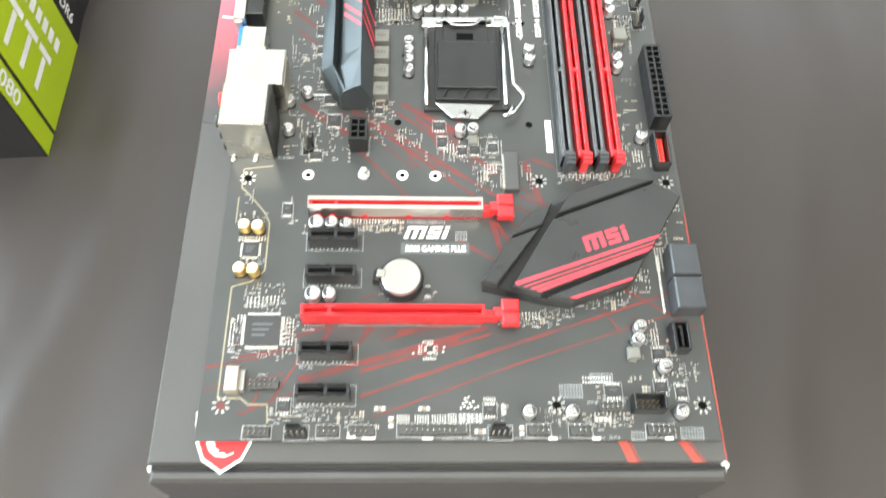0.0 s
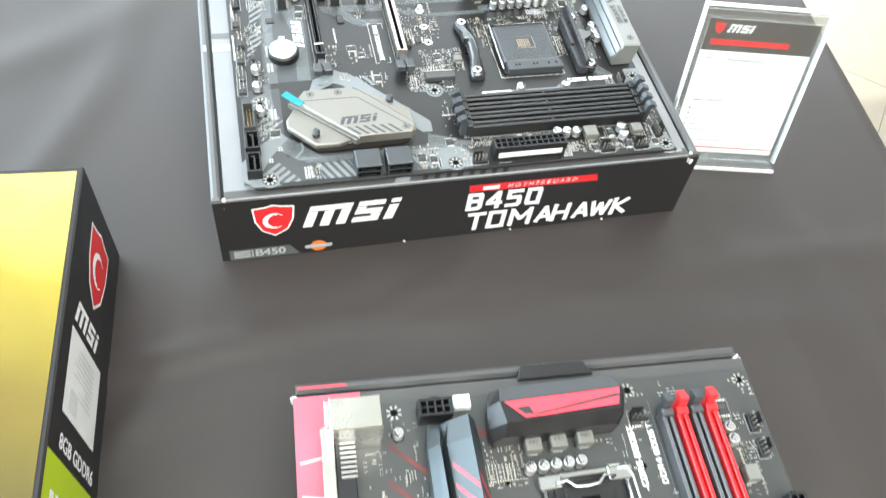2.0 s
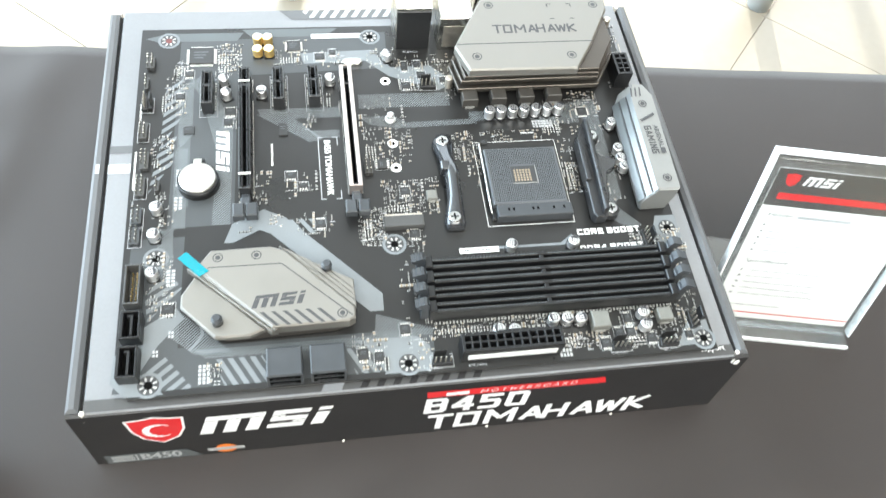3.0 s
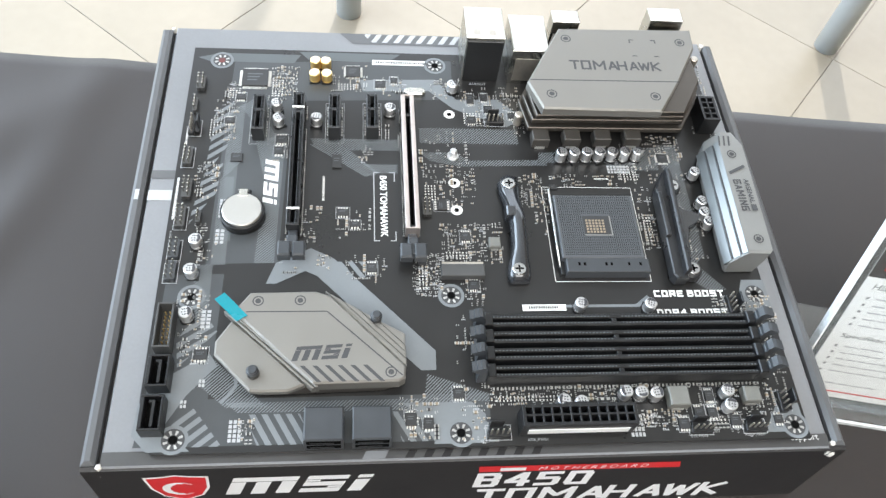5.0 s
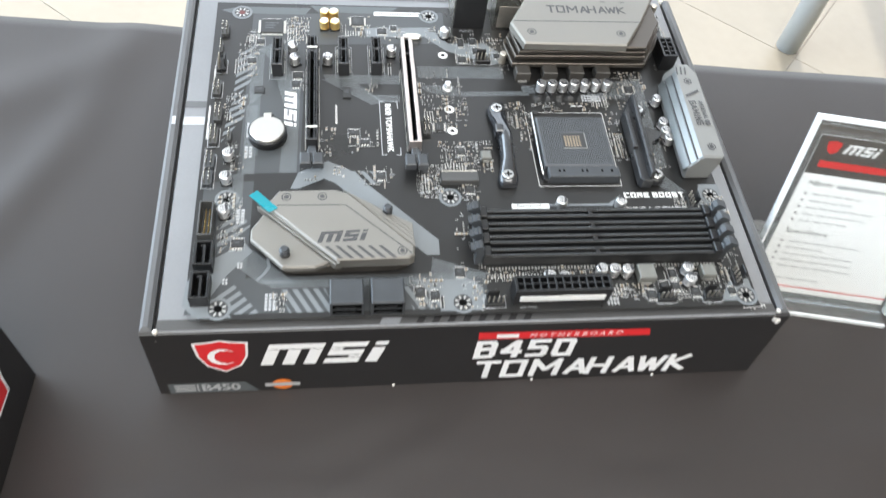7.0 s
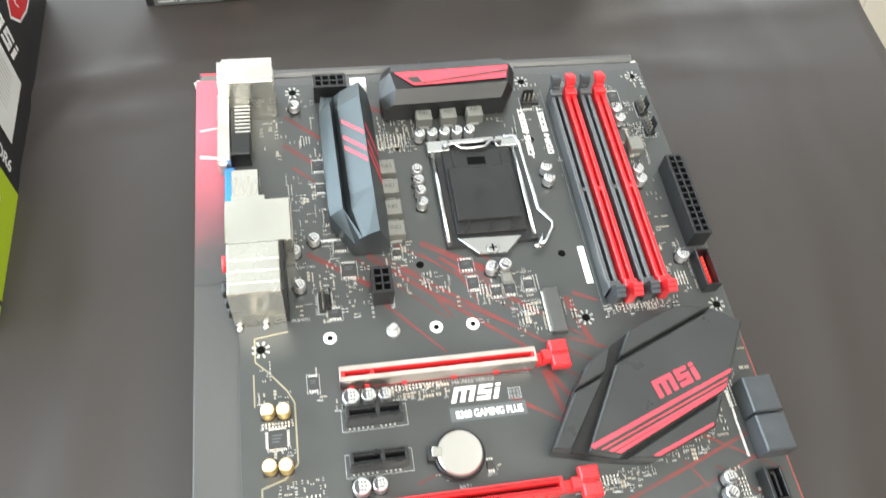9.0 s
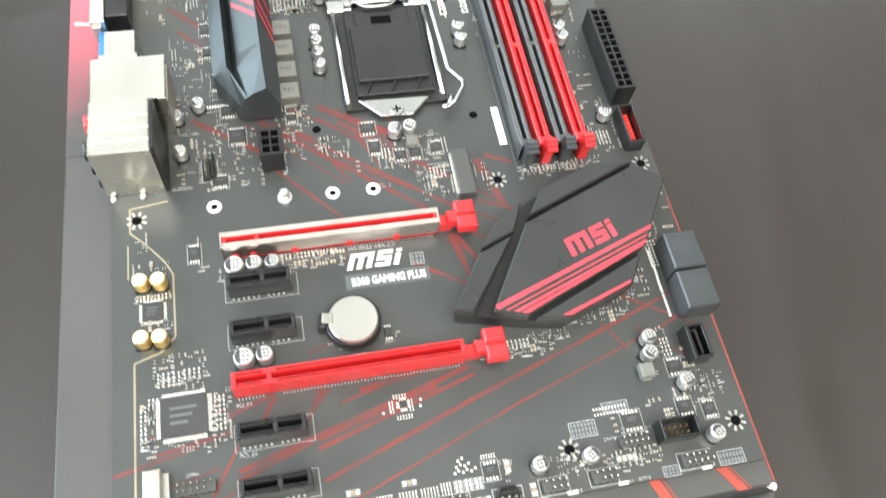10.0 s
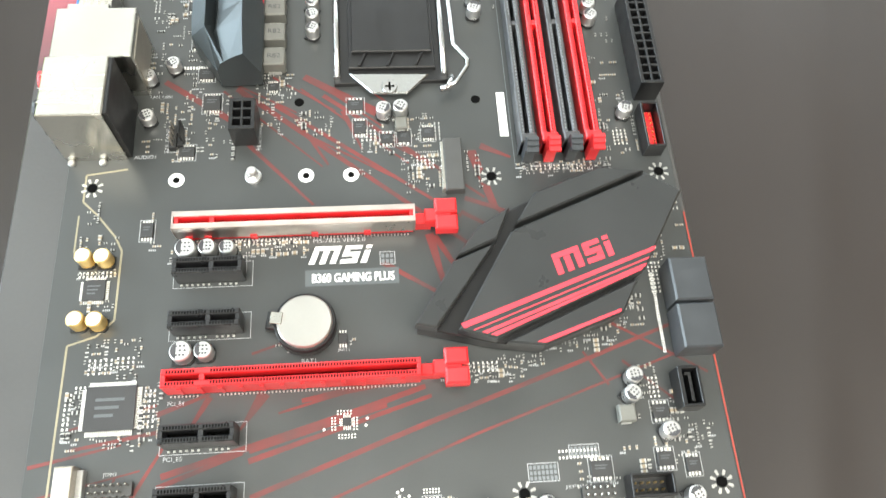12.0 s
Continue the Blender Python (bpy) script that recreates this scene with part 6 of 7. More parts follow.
for u in (41, 82.8, 103.8):
    slot(B, 0, 0, 25, up(u, 200.5), SLOT_BLACK, 0.44, h=10.5, label="short black expansion slot")
    frame_lines(B, u - 5.2, 173.2, u + 5.2, 202.6, 0.22, LID_B_PALE)
for u, v in ((50, 198), (51.7, 187), (72.7, 187), (113.6, 194), (149.6, 211.5), (16.5, 107), (16.4, 89.5), (17.3, 65.5)):
    capacitor(B, u, v, 3.2, 7.0, turn=u * 11)
for u, v in ((70, 231), (76, 230.5), (70, 221), (77, 220.5)):
    capacitor(B, u, v, 3.1, 7.0, gold=True)
for k in range(7):
    capacitor(B, 207.5 + 7 * k, 160, 3.1, 8.0, turn=k * 40)
for u, v in ((279, 146.5), (279, 127), (279, 120), (280, 114), (207, 67), (241, 66), (222, 21), (229, 20.5), (236, 20), (193, 17.5), (201, 16.5), (269, 20.5), (269, 13.5)):
    capacitor(B, u, v, 3.1, 7.0, turn=u * 13)
for u in (197, 214.5, 231.5, 248.5):
    choke(B, u, 172.5, 9.5, 8.5, 7.5, CHOKE_DARK)
for v in (134, 122, 108, 100):
    choke(B, 287, v, 8, 9, 7)
choke(B, 246, 18.5, 9.5, 9.5, 6.5), choke(B, 280.5, 19, 8, 7.5, 5.5), choke(B, 167.5, 104.5, 6, 6, 4)

chip(B, 35.3, 222.5, 14.5, 13, 1.5, 22, True, label="square chip with fine leads")
chip(B, 92, 227, 8.5, 8.5, 1.2, 10, True), chip(B, 141.4, 129.9, 6.5, 5.5, 1.2, 4, turn=90), chip(B, 265, 160, 6, 6, 1.0, 8, True)
for u, v, w, d, n in ((30.5, 163.5, 6, 5.5, 0), (54, 176, 6, 5, 4), (53, 168, 5, 5, 3), (89.4, 126.1, 6, 4, 4), (96, 118.5, 5, 3, 3), (85, 160, 5, 9, 0), (153, 110, 5, 5, 4), (160, 205, 4, 7, 5), (168, 206, 4, 5, 4), (170, 197, 5, 5, 4), (160, 189, 5, 5, 4), (172, 190, 6, 4, 4), (184, 192, 6, 4, 4), (130.5, 96, 4, 6, 0), (26, 46, 6, 5, 4), (124, 12, 5, 6, 4), (132, 10, 4.5, 5, 3), (146, 24, 5, 5, 4), (213, 17, 5, 4, 4), (256, 12, 5, 5, 4), (262, 20, 4, 5, 4), (262, 12, 4.5, 4.5, 3), (272, 8, 5, 5, 4), (248, 7, 5, 5, 4), (292, 8, 4, 4, 3), (156, 81, 5, 5, 4), (105, 92, 5, 5, 4), (28.4, 208, 5, 4, 4), (24, 190, 5, 4, 4), (108, 217, 6, 5, 5), (202, 141, 4, 3, 0), (116, 220, 4, 4, 4)):
    chip(B, u, v, w, d, 1.1, n)
bm = bmesh.new()
prism(bm, [(122, 208.2), (124, 206.8), (132, 206.8), (134, 208.2), (134, 210.6), (132, 212), (124, 212), (122, 210.6)], 0.2, 3.4, 0.5)
part("crystal", bm, TIN, B, "oval metal crystal")

# edge headers
pin_header(B, 2.5, 213, 2, 4, 2.4, missing=((0, 1),)), pin_header(B, 2.5, 196, 1, 4, 2.4)
fan_header(B, 2.5, 190, -90)
pin_header(B, 2, 158, 2, 5, 2.4, white=True, missing=((1, 4),)), pin_header(B, 4.5, 136, 2, 5, 2.4, missing=((0, 0),)), pin_header(B, 3.5, 117.5, 2, 5, 2.5, white=True), pin_header(B, 14, 120, 1, 3, 2.4)
pin_header(B, 3, 99, 2, 4, 2.6, GREY_PLASTIC, white=True), pin_header(B, 3, 86, 2, 4, 2.6, GREY_PLASTIC, white=True)
pin_header(B, 6.6, 48.5, 2, 9, 2.15, shroud=True)
sata_upright(B, 5, 27.5, 9.5, 15), sata_upright(B, 5, 7, 9.5, 16)
pin_header(B, 131, 122.5, 2, 5, 2.3)
sata_pair(B, 77, -0.5, 17, 15, "y"), sata_pair(B, 98, -0.5, 17, 15, "y")
power_socket(B, 172.5, 4.0, 12, 2, 0, label="black main power connector with white label")
part("connector_label", block(bmesh.new(), 175, 2.85, 3.6, 221, 3.28, 8.0), SILK, B, "white paper label")
power_socket(B, 288.5, 178, 2, 4, 0, 4.2, label="black processor power connector")
fan_header(B, 158, 2.2), fan_header(B, 250, 2.2), fan_header(B, 275, 2.2), fan_header(B, 281, 72, -90), fan_header(B, 293.5, 21, -90), fan_header(B, 168, 185, 0)
coin_cell(B, 38, 124.5, 0)
part("card_connector", prism(bmesh.new(), rect(139.5, 84.5, 161.5, 91.5), 0, 4.2, 0.4), HEADER, B, "narrow card connector")
part("connector_lip", block(bmesh.new(), 140, 91.5, 0, 161, 93.2, 3.2, 0.2), TIN_DARK, B)

# memory: four black slots across
for v in (56.3, 47.7, 39.1, 30.5):
    dimm(B, at(157, v, 0, 0), 134, BLACK, GREY_PLASTIC, 0.475)
bm = bmesh.new()
for i in range(70):
    block(bm, 162 + i * 1.8, 25.2, 0, 162.7 + i * 1.8, 26.4, 0.7)
tagged(part("solder_pins", bm, SOLDER, B), kind="stuff")
part("white_label", block(bmesh.new(), 179, 66, 0.1, 201, 69.4, 0.5), SILK, B, "white barcode sticker")
small_print(B, [(182, 67.1, 15, 1.4, 0)], 6, INK_DARK, 0.5)

# processor socket
sock = part("processor_socket", prism(bmesh.new(), rect(198.6, 84.5, 244, 134.2), 0, 2.6, 0.3), BLACK, B, "grey-black pin grid processor socket with lever")
part("socket_plate", prism(bmesh.new(), rect(199.5, 92, 242.7, 131.4), 2.6, 6.6, 0.5), SOCKET_GREY, sock, "dark grey plate full of pin holes")
bm = bmesh.new()
prism(bm, [(201, 84), (244.5, 84), (244.5, 91.6), (242, 92.4), (203, 92.4), (201, 91.6)], 0, 6.2, 0.5)
part("cam_cover", bm, GREY_PLASTIC, sock, "dark front cover")
for u in (207, 209.8, 221, 223.8, 233, 239):
    part("cover_notch", block(bmesh.new(), u, 87.6, 6.15, u + 1.2, 89.4, 6.26), RECESS_SHADE, sock)
bm = bmesh.new()
for i in range(37):
    for j in range(36):
        u, v = 201.2 + i * 1.09, 93.6 + j * 1.03
        if 212.4 < u < 228.2 and 105.2 < v < 118.6:
            continue
        flat(bm, rect(u, v, u + 0.5, v + 0.5), 6.65)
tagged(part("pin_holes", bm, RECESS_SHADE, sock), kind="stuff")
# A dark raised patch paints the opening's shade; pale strips edge two sides.
part("recess", block(bmesh.new(), 213.2, 106, 6.5, 227.6, 117.8, 6.66), CHIP, sock)
for r in ((213.2, 105.4, 228.2, 106), (227.6, 106, 228.2, 117.8)):
    part("window_edge", block(bmesh.new(), *r[:2], 6.5, *r[2:], 6.8), ALU_BRIGHT, sock, "pale window edge")
bm = bmesh.new()
for i in range(6):
    for j in range(5):
        block(bm, 214.6 + i * 1.75, 107.2 + j * 1.75, 6.66, 215.7 + i * 1.75, 108.3 + j * 1.75, 6.9)
tagged(part("centre_components", bm, [SMD_TAN], sock, "tiny gold components"), kind="stuff")
bm = bmesh.new()
tube(bm, [(198.2, 88, 3), (198.2, 112, 4.4), (198.0, 136.0, 5.0), (199.2, 137.0, 5.0)], 0.85, 8)
part("lever", bm, STEEL, sock, "thin steel lever")
frame_lines(B, 195.5, 81.5, 246, 141.5)

# cooler brackets
def arch(c, w, z0, z1):
    """A rounded cross-section, w to either side of c."""
    return [(c - w, z0), (c + w, z0)] + [(c + w * math.cos(radians(k * 22.5)), z0 + (z1 - z0) * (0.35 + 0.65 * math.sin(radians(k * 22.5)))) for k in range(9)]


lb = part("cooler_bracket", loft_y([(82, arch(176, 4.6, 1, 5)), (86, arch(176, 6.0, 1, 7)), (92, arch(176.4, 5.4, 1, 8.2)), (100, arch(177.3, 4.2, 2, 10.5)), (112, arch(177.5, 4.0, 4, 12)), (117, arch(177.5, 4.3, 4, 12.3)),
                                    (124, arch(177, 4.6, 3, 11.3)), (131, arch(176.8, 4.8, 1, 9)), (137, arch(176.3, 5.8, 1, 7.6)), (143, arch(176, 6.0, 1, 7)), (147.5, arch(177, 4.4, 1, 5))]), GLOSS, B, "glossy black plastic cooler bracket")
for face in lb.data.polygons:
    face.use_smooth = len(face.vertices) == 4
part("hook", block(bmesh.new(), 171.4, 117, 5, 176.2, 123, 12, 0.6), GLOSS, lb)
screw(lb, 175.3, 140.3, 7.2, 3.5), screw(lb, 175.2, 87.2, 7.0, 3.5)
rb = part("cooler_bracket", prism(bmesh.new(), [(254.4, 84), (256, 81.5), (262, 81.5), (264.6, 147), (262, 149.5), (256, 137)], 1, 8, 0.6), SLOT_BLACK, B, "satin black plastic cooler bracket with tall rail")
part("rail", prism(bmesh.new(), [(259.4, 83), (262.6, 83.6), (264.9, 147.5), (262.2, 149)], 8, 13, 0.8), SLOT_BLACK, rb)
part("step", prism(bmesh.new(), [(254.8, 106), (257.6, 106), (257.8, 134), (255.4, 134)], 8, 10.5, 0.5), SLOT_BLACK, rb)
part("arm", prism(bmesh.new(), [(264, 128), (269, 125), (277.4, 121.5), (275.6, 117), (269.5, 113), (267.4, 104), (266.4, 94), (263, 94)], 1, 7, 0.4), GLOSS, rb)
for u, v in ((266.6, 141), (266, 87.9)):
    part("ear", prism(bmesh.new(), disc(u, v, 5, 24), 1, 6, 0.8), SLOT_BLACK, rb)
    screw(rb, u, v, 6, 3.6)
SEATED.update((lb, rb))

# chipset heatsink: stepped silver plate
cs = part("chipset_heatsink", prism(bmesh.new(), [(38, 42), (38, 48), (50, 69), (80, 69), (90, 65), (118, 48), (118, 28), (111, 26), (58, 25), (53, 26)], 1.0, 7.5, 0.6), ALU_DARK, B, "stepped silver chipset heatsink with dark maker's mark")
part("lower_plate", prism(bmesh.new(), [(35, 41), (35, 47.5), (41.5, 58), (57, 44), (75.5, 26), (68, 23), (56, 23), (51.5, 23.5)], 7.5, 11.0, 0.9), ALU, cs)
part("main_plate", prism(bmesh.new(), [(41.5, 61), (48.5, 70.8), (79, 71), (86, 68.4), (121, 32), (121, 26.5), (118, 24.8), (80, 24.2)], 7.5, 15.0, 0.9), ALU, cs)


def sliced(poly, p, n, lo, hi):
    """The stretch of a convex outline whose distance from a line through p, along its normal n, is between lo and hi."""
    for sign, lim in ((1, lo), (-1, -hi)):
        out = []
        for i, a in enumerate(poly):
            b = poly[(i + 1) % len(poly)]
            da, db = (sign * ((q[0] - p[0]) * n[0] + (q[1] - p[1]) * n[1]) - lim for q in (a, b))
            if da >= 0:
                out.append(a)
            if da * db < 0:
                t = da / (da - db)
                out.append((a[0] + (b[0] - a[0]) * t, a[1] + (b[1] - a[1]) * t))
        poly = out
    return poly


SHOULDER = [(84, 71), (90, 67.4), (120.9, 50), (120.9, 27), (100, 40)]
for lo, hi, z in ((0.25, 2.6, 14.0), (2.9, 5.2, 13.0), (5.5, 7.8, 12.0), (8.1, 14.0, 11.0)):
    part("rib", prism(bmesh.new(), sliced(SHOULDER, (86, 68.4), (0.721, 0.693), lo, hi), 7.5, z, 0.4), ALU, cs)
for lo, hi, z in ((0.3, 1.4, 12.0), (1.6, 2.7, 13.4)):
    part("rib", prism(bmesh.new(), sliced([(36, 62), (45, 62), (82, 24), (70, 23)], (41.5, 58), (0.685, 0.728), lo, hi), 7.5, z, 0.25), ALU, cs)
# Flat dark lines paint the fine groove's shade on the plate.
bm = bmesh.new()
streak(bm, 47.5, 60.4, 84.5, 60.0, 0.3, 0.3, 15.06), streak(bm, 84.7, 60.0, 119.5, 27.4, 0.3, 0.3, 15.06)
part("fine_groove", bm, INK_DARK, cs)
# Dark bars laid on top paint the shade of slanted cooling grooves.
for k in range(6):
    u = 74 + k * 5.6
    part("cooling_groove", prism(bmesh.new(), [(u, 32.6), (u + 2.0, 32.6), (u + 9.6, 24.9), (u + 7.6, 24.9)], 15.0, 15.12), INK_DARK, cs, "dark bar painted as a slanted groove's shade")
for u, v in ((52.5, 66), (72, 66), (114.5, 29)):
    rivet_ring(cs, u, v, 15.02)
for u, v in ((107.5, 57.5), (53, 31)):
    bm = bmesh.new()
    prism(bm, disc(0, 0, 2.7, 20), 11, 15.5, 0.6), prism(bm, disc(0, 0, 2.2, 20), 15.5, 16.5, 0.5)
    part("push_pin", smooth_sides(to_mesh("push_pin", bm, GREY_PLASTIC)), None, cs, "black push pin", at(u, v, 0))
part("maker_mark", emblem_bars(bmesh.new(), 26, 7.0, 0, 0.4), INK_DARK, cs, "dark slanted maker's mark", at(70, 35, 15.08, 3))
part("film_tab", prism(bmesh.new(), [(32.6, 67.0), (36.8, 70.4), (48, 58.6), (43.4, 55.6)], 15.1, 15.35), FILM, cs, "teal protective film tab")

# power heatsink with its plate
ph = part("power_heatsink", prism(bmesh.new(), [(190, 176), (276, 174), (289, 196), (284, 236), (206, 236), (186, 196)], 6, 9, 0.4), ALU_DARK, B, "finned grey power heatsink under a silver plate")
# Cores between the fins are dark, putting the gaps' shade into colour.
for k in range(3):
    z = 9 + k * 5.2
    e = 1.4 * k
    part("fin", prism(bmesh.new(), [(191.5 + e, 177.5 - e), (275 - e, 175.8 - e), (287.5 - e, 196), (282, 234), (207, 234), (187.5 + e, 196)], z + 2.2, z + 5.0, 0.5), ALU_DARK, ph)
    part("fin_core", prism(bmesh.new(), [(196, 184), (271, 183), (280, 197), (276, 230), (212, 230), (194, 198)], z, z + 2.2), INK_DARK, ph)
part("plate", prism(bmesh.new(), [(194, 171.5), (257.5, 169), (269.5, 188.5), (284, 216), (284.5, 231), (208.5, 232), (187, 190.5)], 24.6, 30.0, 0.9), ALU, ph, "silver plate")
# One flat dark line paints this plate's groove as shade.
bm = bmesh.new()
streak(bm, 188.6, 192, 270.4, 190, 0.35, 0.35, 30.05)
part("fine_groove", bm, INK_DARK, ph)
for u, v in ((211.6, 223.5), (276.4, 220.3), (199.4, 181.6), (255.5, 179.4)):
    rivet_ring(ph, u, v, 30.02, 3.0)
part("lettering", blocky("TOMAHAWK", 7.2, 53, INK_DARK, 1.25), None, ph, "", at(210.5, 198.5, 30.08, 0.3))
bm = bmesh.new()
for u, v, a, b in ((247, 222, 3, 0.7), (247, 219.7, 0.7, 3), (260, 222, 3, 0.7), (262.3, 219.7, 0.7, 3), (247, 209, 3, 0.7), (260, 209, 3, 0.7)):
    flat(bm, rect(u, v, u + a, v + b), 30.08)
part("corner_marks", bm, INK_DARK, ph)
part("spring_screw", prism(bmesh.new(), disc(186, 187, 2.4, 18), 0, 8, 0.5), TIN_DARK, B), part("spring_screw", prism(bmesh.new(), disc(286, 214, 2.4, 18), 0, 24, 0.5), TIN_DARK, B)

# right power heatsink: long folded silver bar
rh = part("power_heatsink", loft_y([
    (86, [(284, 1), (298, 1), (300, 12), (300, 18.6), (289, 19.4), (283, 10)]),
    (87.5, [(283, 1), (299, 1), (301.5, 12), (301.5, 19.2), (288.6, 20), (282.3, 10)]),
    (154, [(283, 1), (299, 1), (301.5, 12), (301.5, 19.2), (288.6, 20), (282.3, 10)]),
    (163, [(286, 1), (297, 1), (298.5, 12), (297.5, 19.0), (291.4, 19.6), (285.4, 11)])]), ALU_BRIGHT, B, "folded silver power heatsink with dark lettering")
for x0, z0, x1, z1, w in ((280.8, 8.0, 283.2, 12.2, 1.2), (283.9, 13.4, 286.0, 16.6, 1.0), (286.7, 17.8, 288.3, 20.1, 0.8)):
    bm = bmesh.new()
    ends = [[bm.verts.new((x * S, y * S, z * S)) for x, z in ((x0, z0), (x0 + w, z0 - w), (x1 + w, z1 - w * 0.4), (x1, z1))] for y in (86.5, 156)]
    bm.faces.new(ends[0]), bm.faces.new(ends[1][::-1])
    for k in range(4):
        bm.faces.new((ends[0][k], ends[0][(k + 1) % 4], ends[1][(k + 1) % 4], ends[1][k]))
    part("fold", bm, ALU_EDGE, rh, "bright folded edge")
# Thin dark rods stand in for the shade between the folds.
for x, z, r in ((283.7, 12.9, 0.5), (286.5, 17.2, 0.45), (301.4, 14.0, 0.4)):
    bm = bmesh.new()
    tube(bm, [(x, 87, z), (x, 155, z)], r, 6)
    part("fold_gap", bm, INK_DARK, rh, "dark rod painted as shade between folds")
for u, v in ((294, 147.5), (295.5, 94)):
    rivet_ring(rh, u, v, 19.95, 2.6)
part("lettering", letters("ARSENAL", 2.7, INK_DARK, 15.5, 0, 0.03), None, rh, "", at(296.4, 131, 20.05, -90))
part("lettering", blocky("GAMING", 4.4, 20.5, INK_DARK, 0.8), None, rh, "", at(290.8, 131, 20.05, -90))
bm = bmesh.new()
streak(bm, 290, 135, 299.5, 140, 0.9, 0.9, 20.05)
flat(bm, rect(296.3, 110.5, 299.2, 114.5), 20.06)
part("dark_mark", bm, INK_DARK, rh)
# Short dark streaks paint groove shade at the far end.
for k in range(3):
    bm = bmesh.new()
    streak(bm, 288.6 + k * 2.6, 153, 289.8 + k * 2.6, 160, 0.45, 0.45, 20.1)
    part("cooling_groove", bm, INK_DARK, rh)

# rear ports, seen from behind
def back_port(nm, label, u0, v0, u1, v1, h, mat=TIN):
    return part(nm, block(bmesh.new(), u0, v0, 0.2, u1, v1, h, 0.4), mat, B, label)


p = back_port("audio_jack_block", "tinned audio jack block with black back", 155, 221.5, 177, 247, 32)
part("plastic_back", block(bmesh.new(), 155.6, 219.6, 0.2, 176.4, 221.5, 30.5, 0.3), BLACK, p, "black plastic back")
for u in (159, 168):
    part("top_slot", block(bmesh.new(), u, 224, 32.0, u + 4, 228, 32.05), TIN_DARK, p)
p = back_port("network_port_block", "tall tinned network port stack", 181.5, 217, 202.5, 247, 26.5)
part("side_slot", block(bmesh.new(), 184, 216.8, 3, 200, 217.0, 20), TIN_DARK, p)
back_port("usb_port_block", "tinned port stack behind the heatsink", 206, 238, 222, 248, 29, TIN)
back_port("usb_port_block", "tinned port stack behind the heatsink", 262, 237, 282, 248, 31, TIN)

# print
part("maker_mark", emblem_bars(bmesh.new(), 30, 7.5, 0, 0.25), SILK, B, "white slanted maker's mark", at(46.5, 162, 0.2, -89))
lettering(B, "B450 TOMAHAWK", 108.6, 150, 3.6, 39, -89, None, 0, 0.05, 0.2)
bm = bmesh.new()
for u, v, a, b in ((105.5, 108, 3, 0.5), (114, 108, 3, 0.5), (105.5, 152, 3, 0.5), (114, 152, 3, 0.5), (105.5, 108, 0.5, 44), (116.5, 108, 0.5, 6), (116.5, 146, 0.5, 6)):
    flat(bm, rect(u, v, u + a, v + b), 0.2 + u * 0.0005)
part("corner_marks", bm, LID_B_PALE, B)
part("lettering", blocky("CORE BOOST", 3.8, 37, SILK, 0.95), None, B, "", at(244.9, 72.4, 0.3)), part("lettering", blocky("DDR4 BOOST", 3.8, 37, SILK, 0.95), None, B, "", at(244.8, 61.8, 0.3))
lettering(B, "SYS_FAN4", 155, -0.0 + 0.5, 1.5), lettering(B, "ATX_PWR1", 176, 0.5, 1.5), lettering(B, "SYS_FAN3", 250, 0.4, 1.5), lettering(B, "PUMP_FAN1", 275, 0.4, 1.5), lettering(B, "AUDIO1", 160, 216.4, 1.9), lettering(B, "HDMI", 186, 138, 1.6, 0, -90), lettering(B, "JUSB1", 1.2, 116, 1.4, 0, -90), lettering(B, "JCOM1", 13, 160, 1.4, 0, -90)
small_print(B, [(0.9, 150, 26, 1.2, -90), (78, 150, 16, 1.2, -90), (1.0, 186, 14, 1.2, -90), (162, 63, 6, 1.1, 0), (162, 60.5, 6, 1.1, 0), (225, 146, 8, 1.0, 0)], 9)
bar(B, 103, 232.5, 138, 236.5, SILK, 0.2)
small_print(B, [(105, 233.6, 30, 1.8, 0)], 12, INK_DARK, 0.2)
for q in ((43, 3.6, 49, 14), (25, 108, 30, 117), (25, 124, 29, 136), (24, 60, 29, 70), (233, 150, 246, 156), (223, 1.5, 230, 9), (88, 110, 89, 111), (20, 20, 23, 24), (27, 30, 30, 34)):
    bm = bmesh.new()
    nu, nv = max(2, int((q[2] - q[0]) / 1.7)), max(2, int((q[3] - q[1]) / 2.0))
    for i in range(nu):
        for j in range(nv):
            w, h = (q[2] - q[0]) / nu, (q[3] - q[1]) / nv
            flat(bm, rect(q[0] + i * w, q[1] + j * h, q[0] + (i + 0.72) * w, q[1] + (j + 0.76) * h), 0.24)
    tagged(part("pad_grid", bm, LID_B_PALE, B), kind="stuff")
for q in ((46, 209, 4, 9, 1.8, 1.7), (22, 208, 4, 5, 1.7, 1.7), (84, 214, 6, 3, 1.7, 1.7), (156, 187, 6, 5, 1.8, 1.8), (133, 134, 4, 6, 1.7, 1.8), (143, 97, 8, 3, 1.7, 1.7), (129, 80, 3, 7, 1.7, 1.7), (240, 146, 6, 6, 1.8, 1.7), (262, 162, 4, 4, 1.7, 1.7), (163, 20, 18, 2, 1.7, 1.7), (222, 8, 8, 3, 1.7, 1.7), (255, 5, 8, 3, 1.8, 1.7), (278, 62, 7, 3, 1.7, 1.7), (290, 190, 3, 12, 1.7, 2.0), (292, 30, 3, 10, 1.8, 1.8), (122, 6, 4, 5, 1.7, 1.7), (248, 106, 3, 9, 1.7, 1.8), (14, 180, 4, 7, 1.7, 1.8)):
    pad_rank(B, *q)
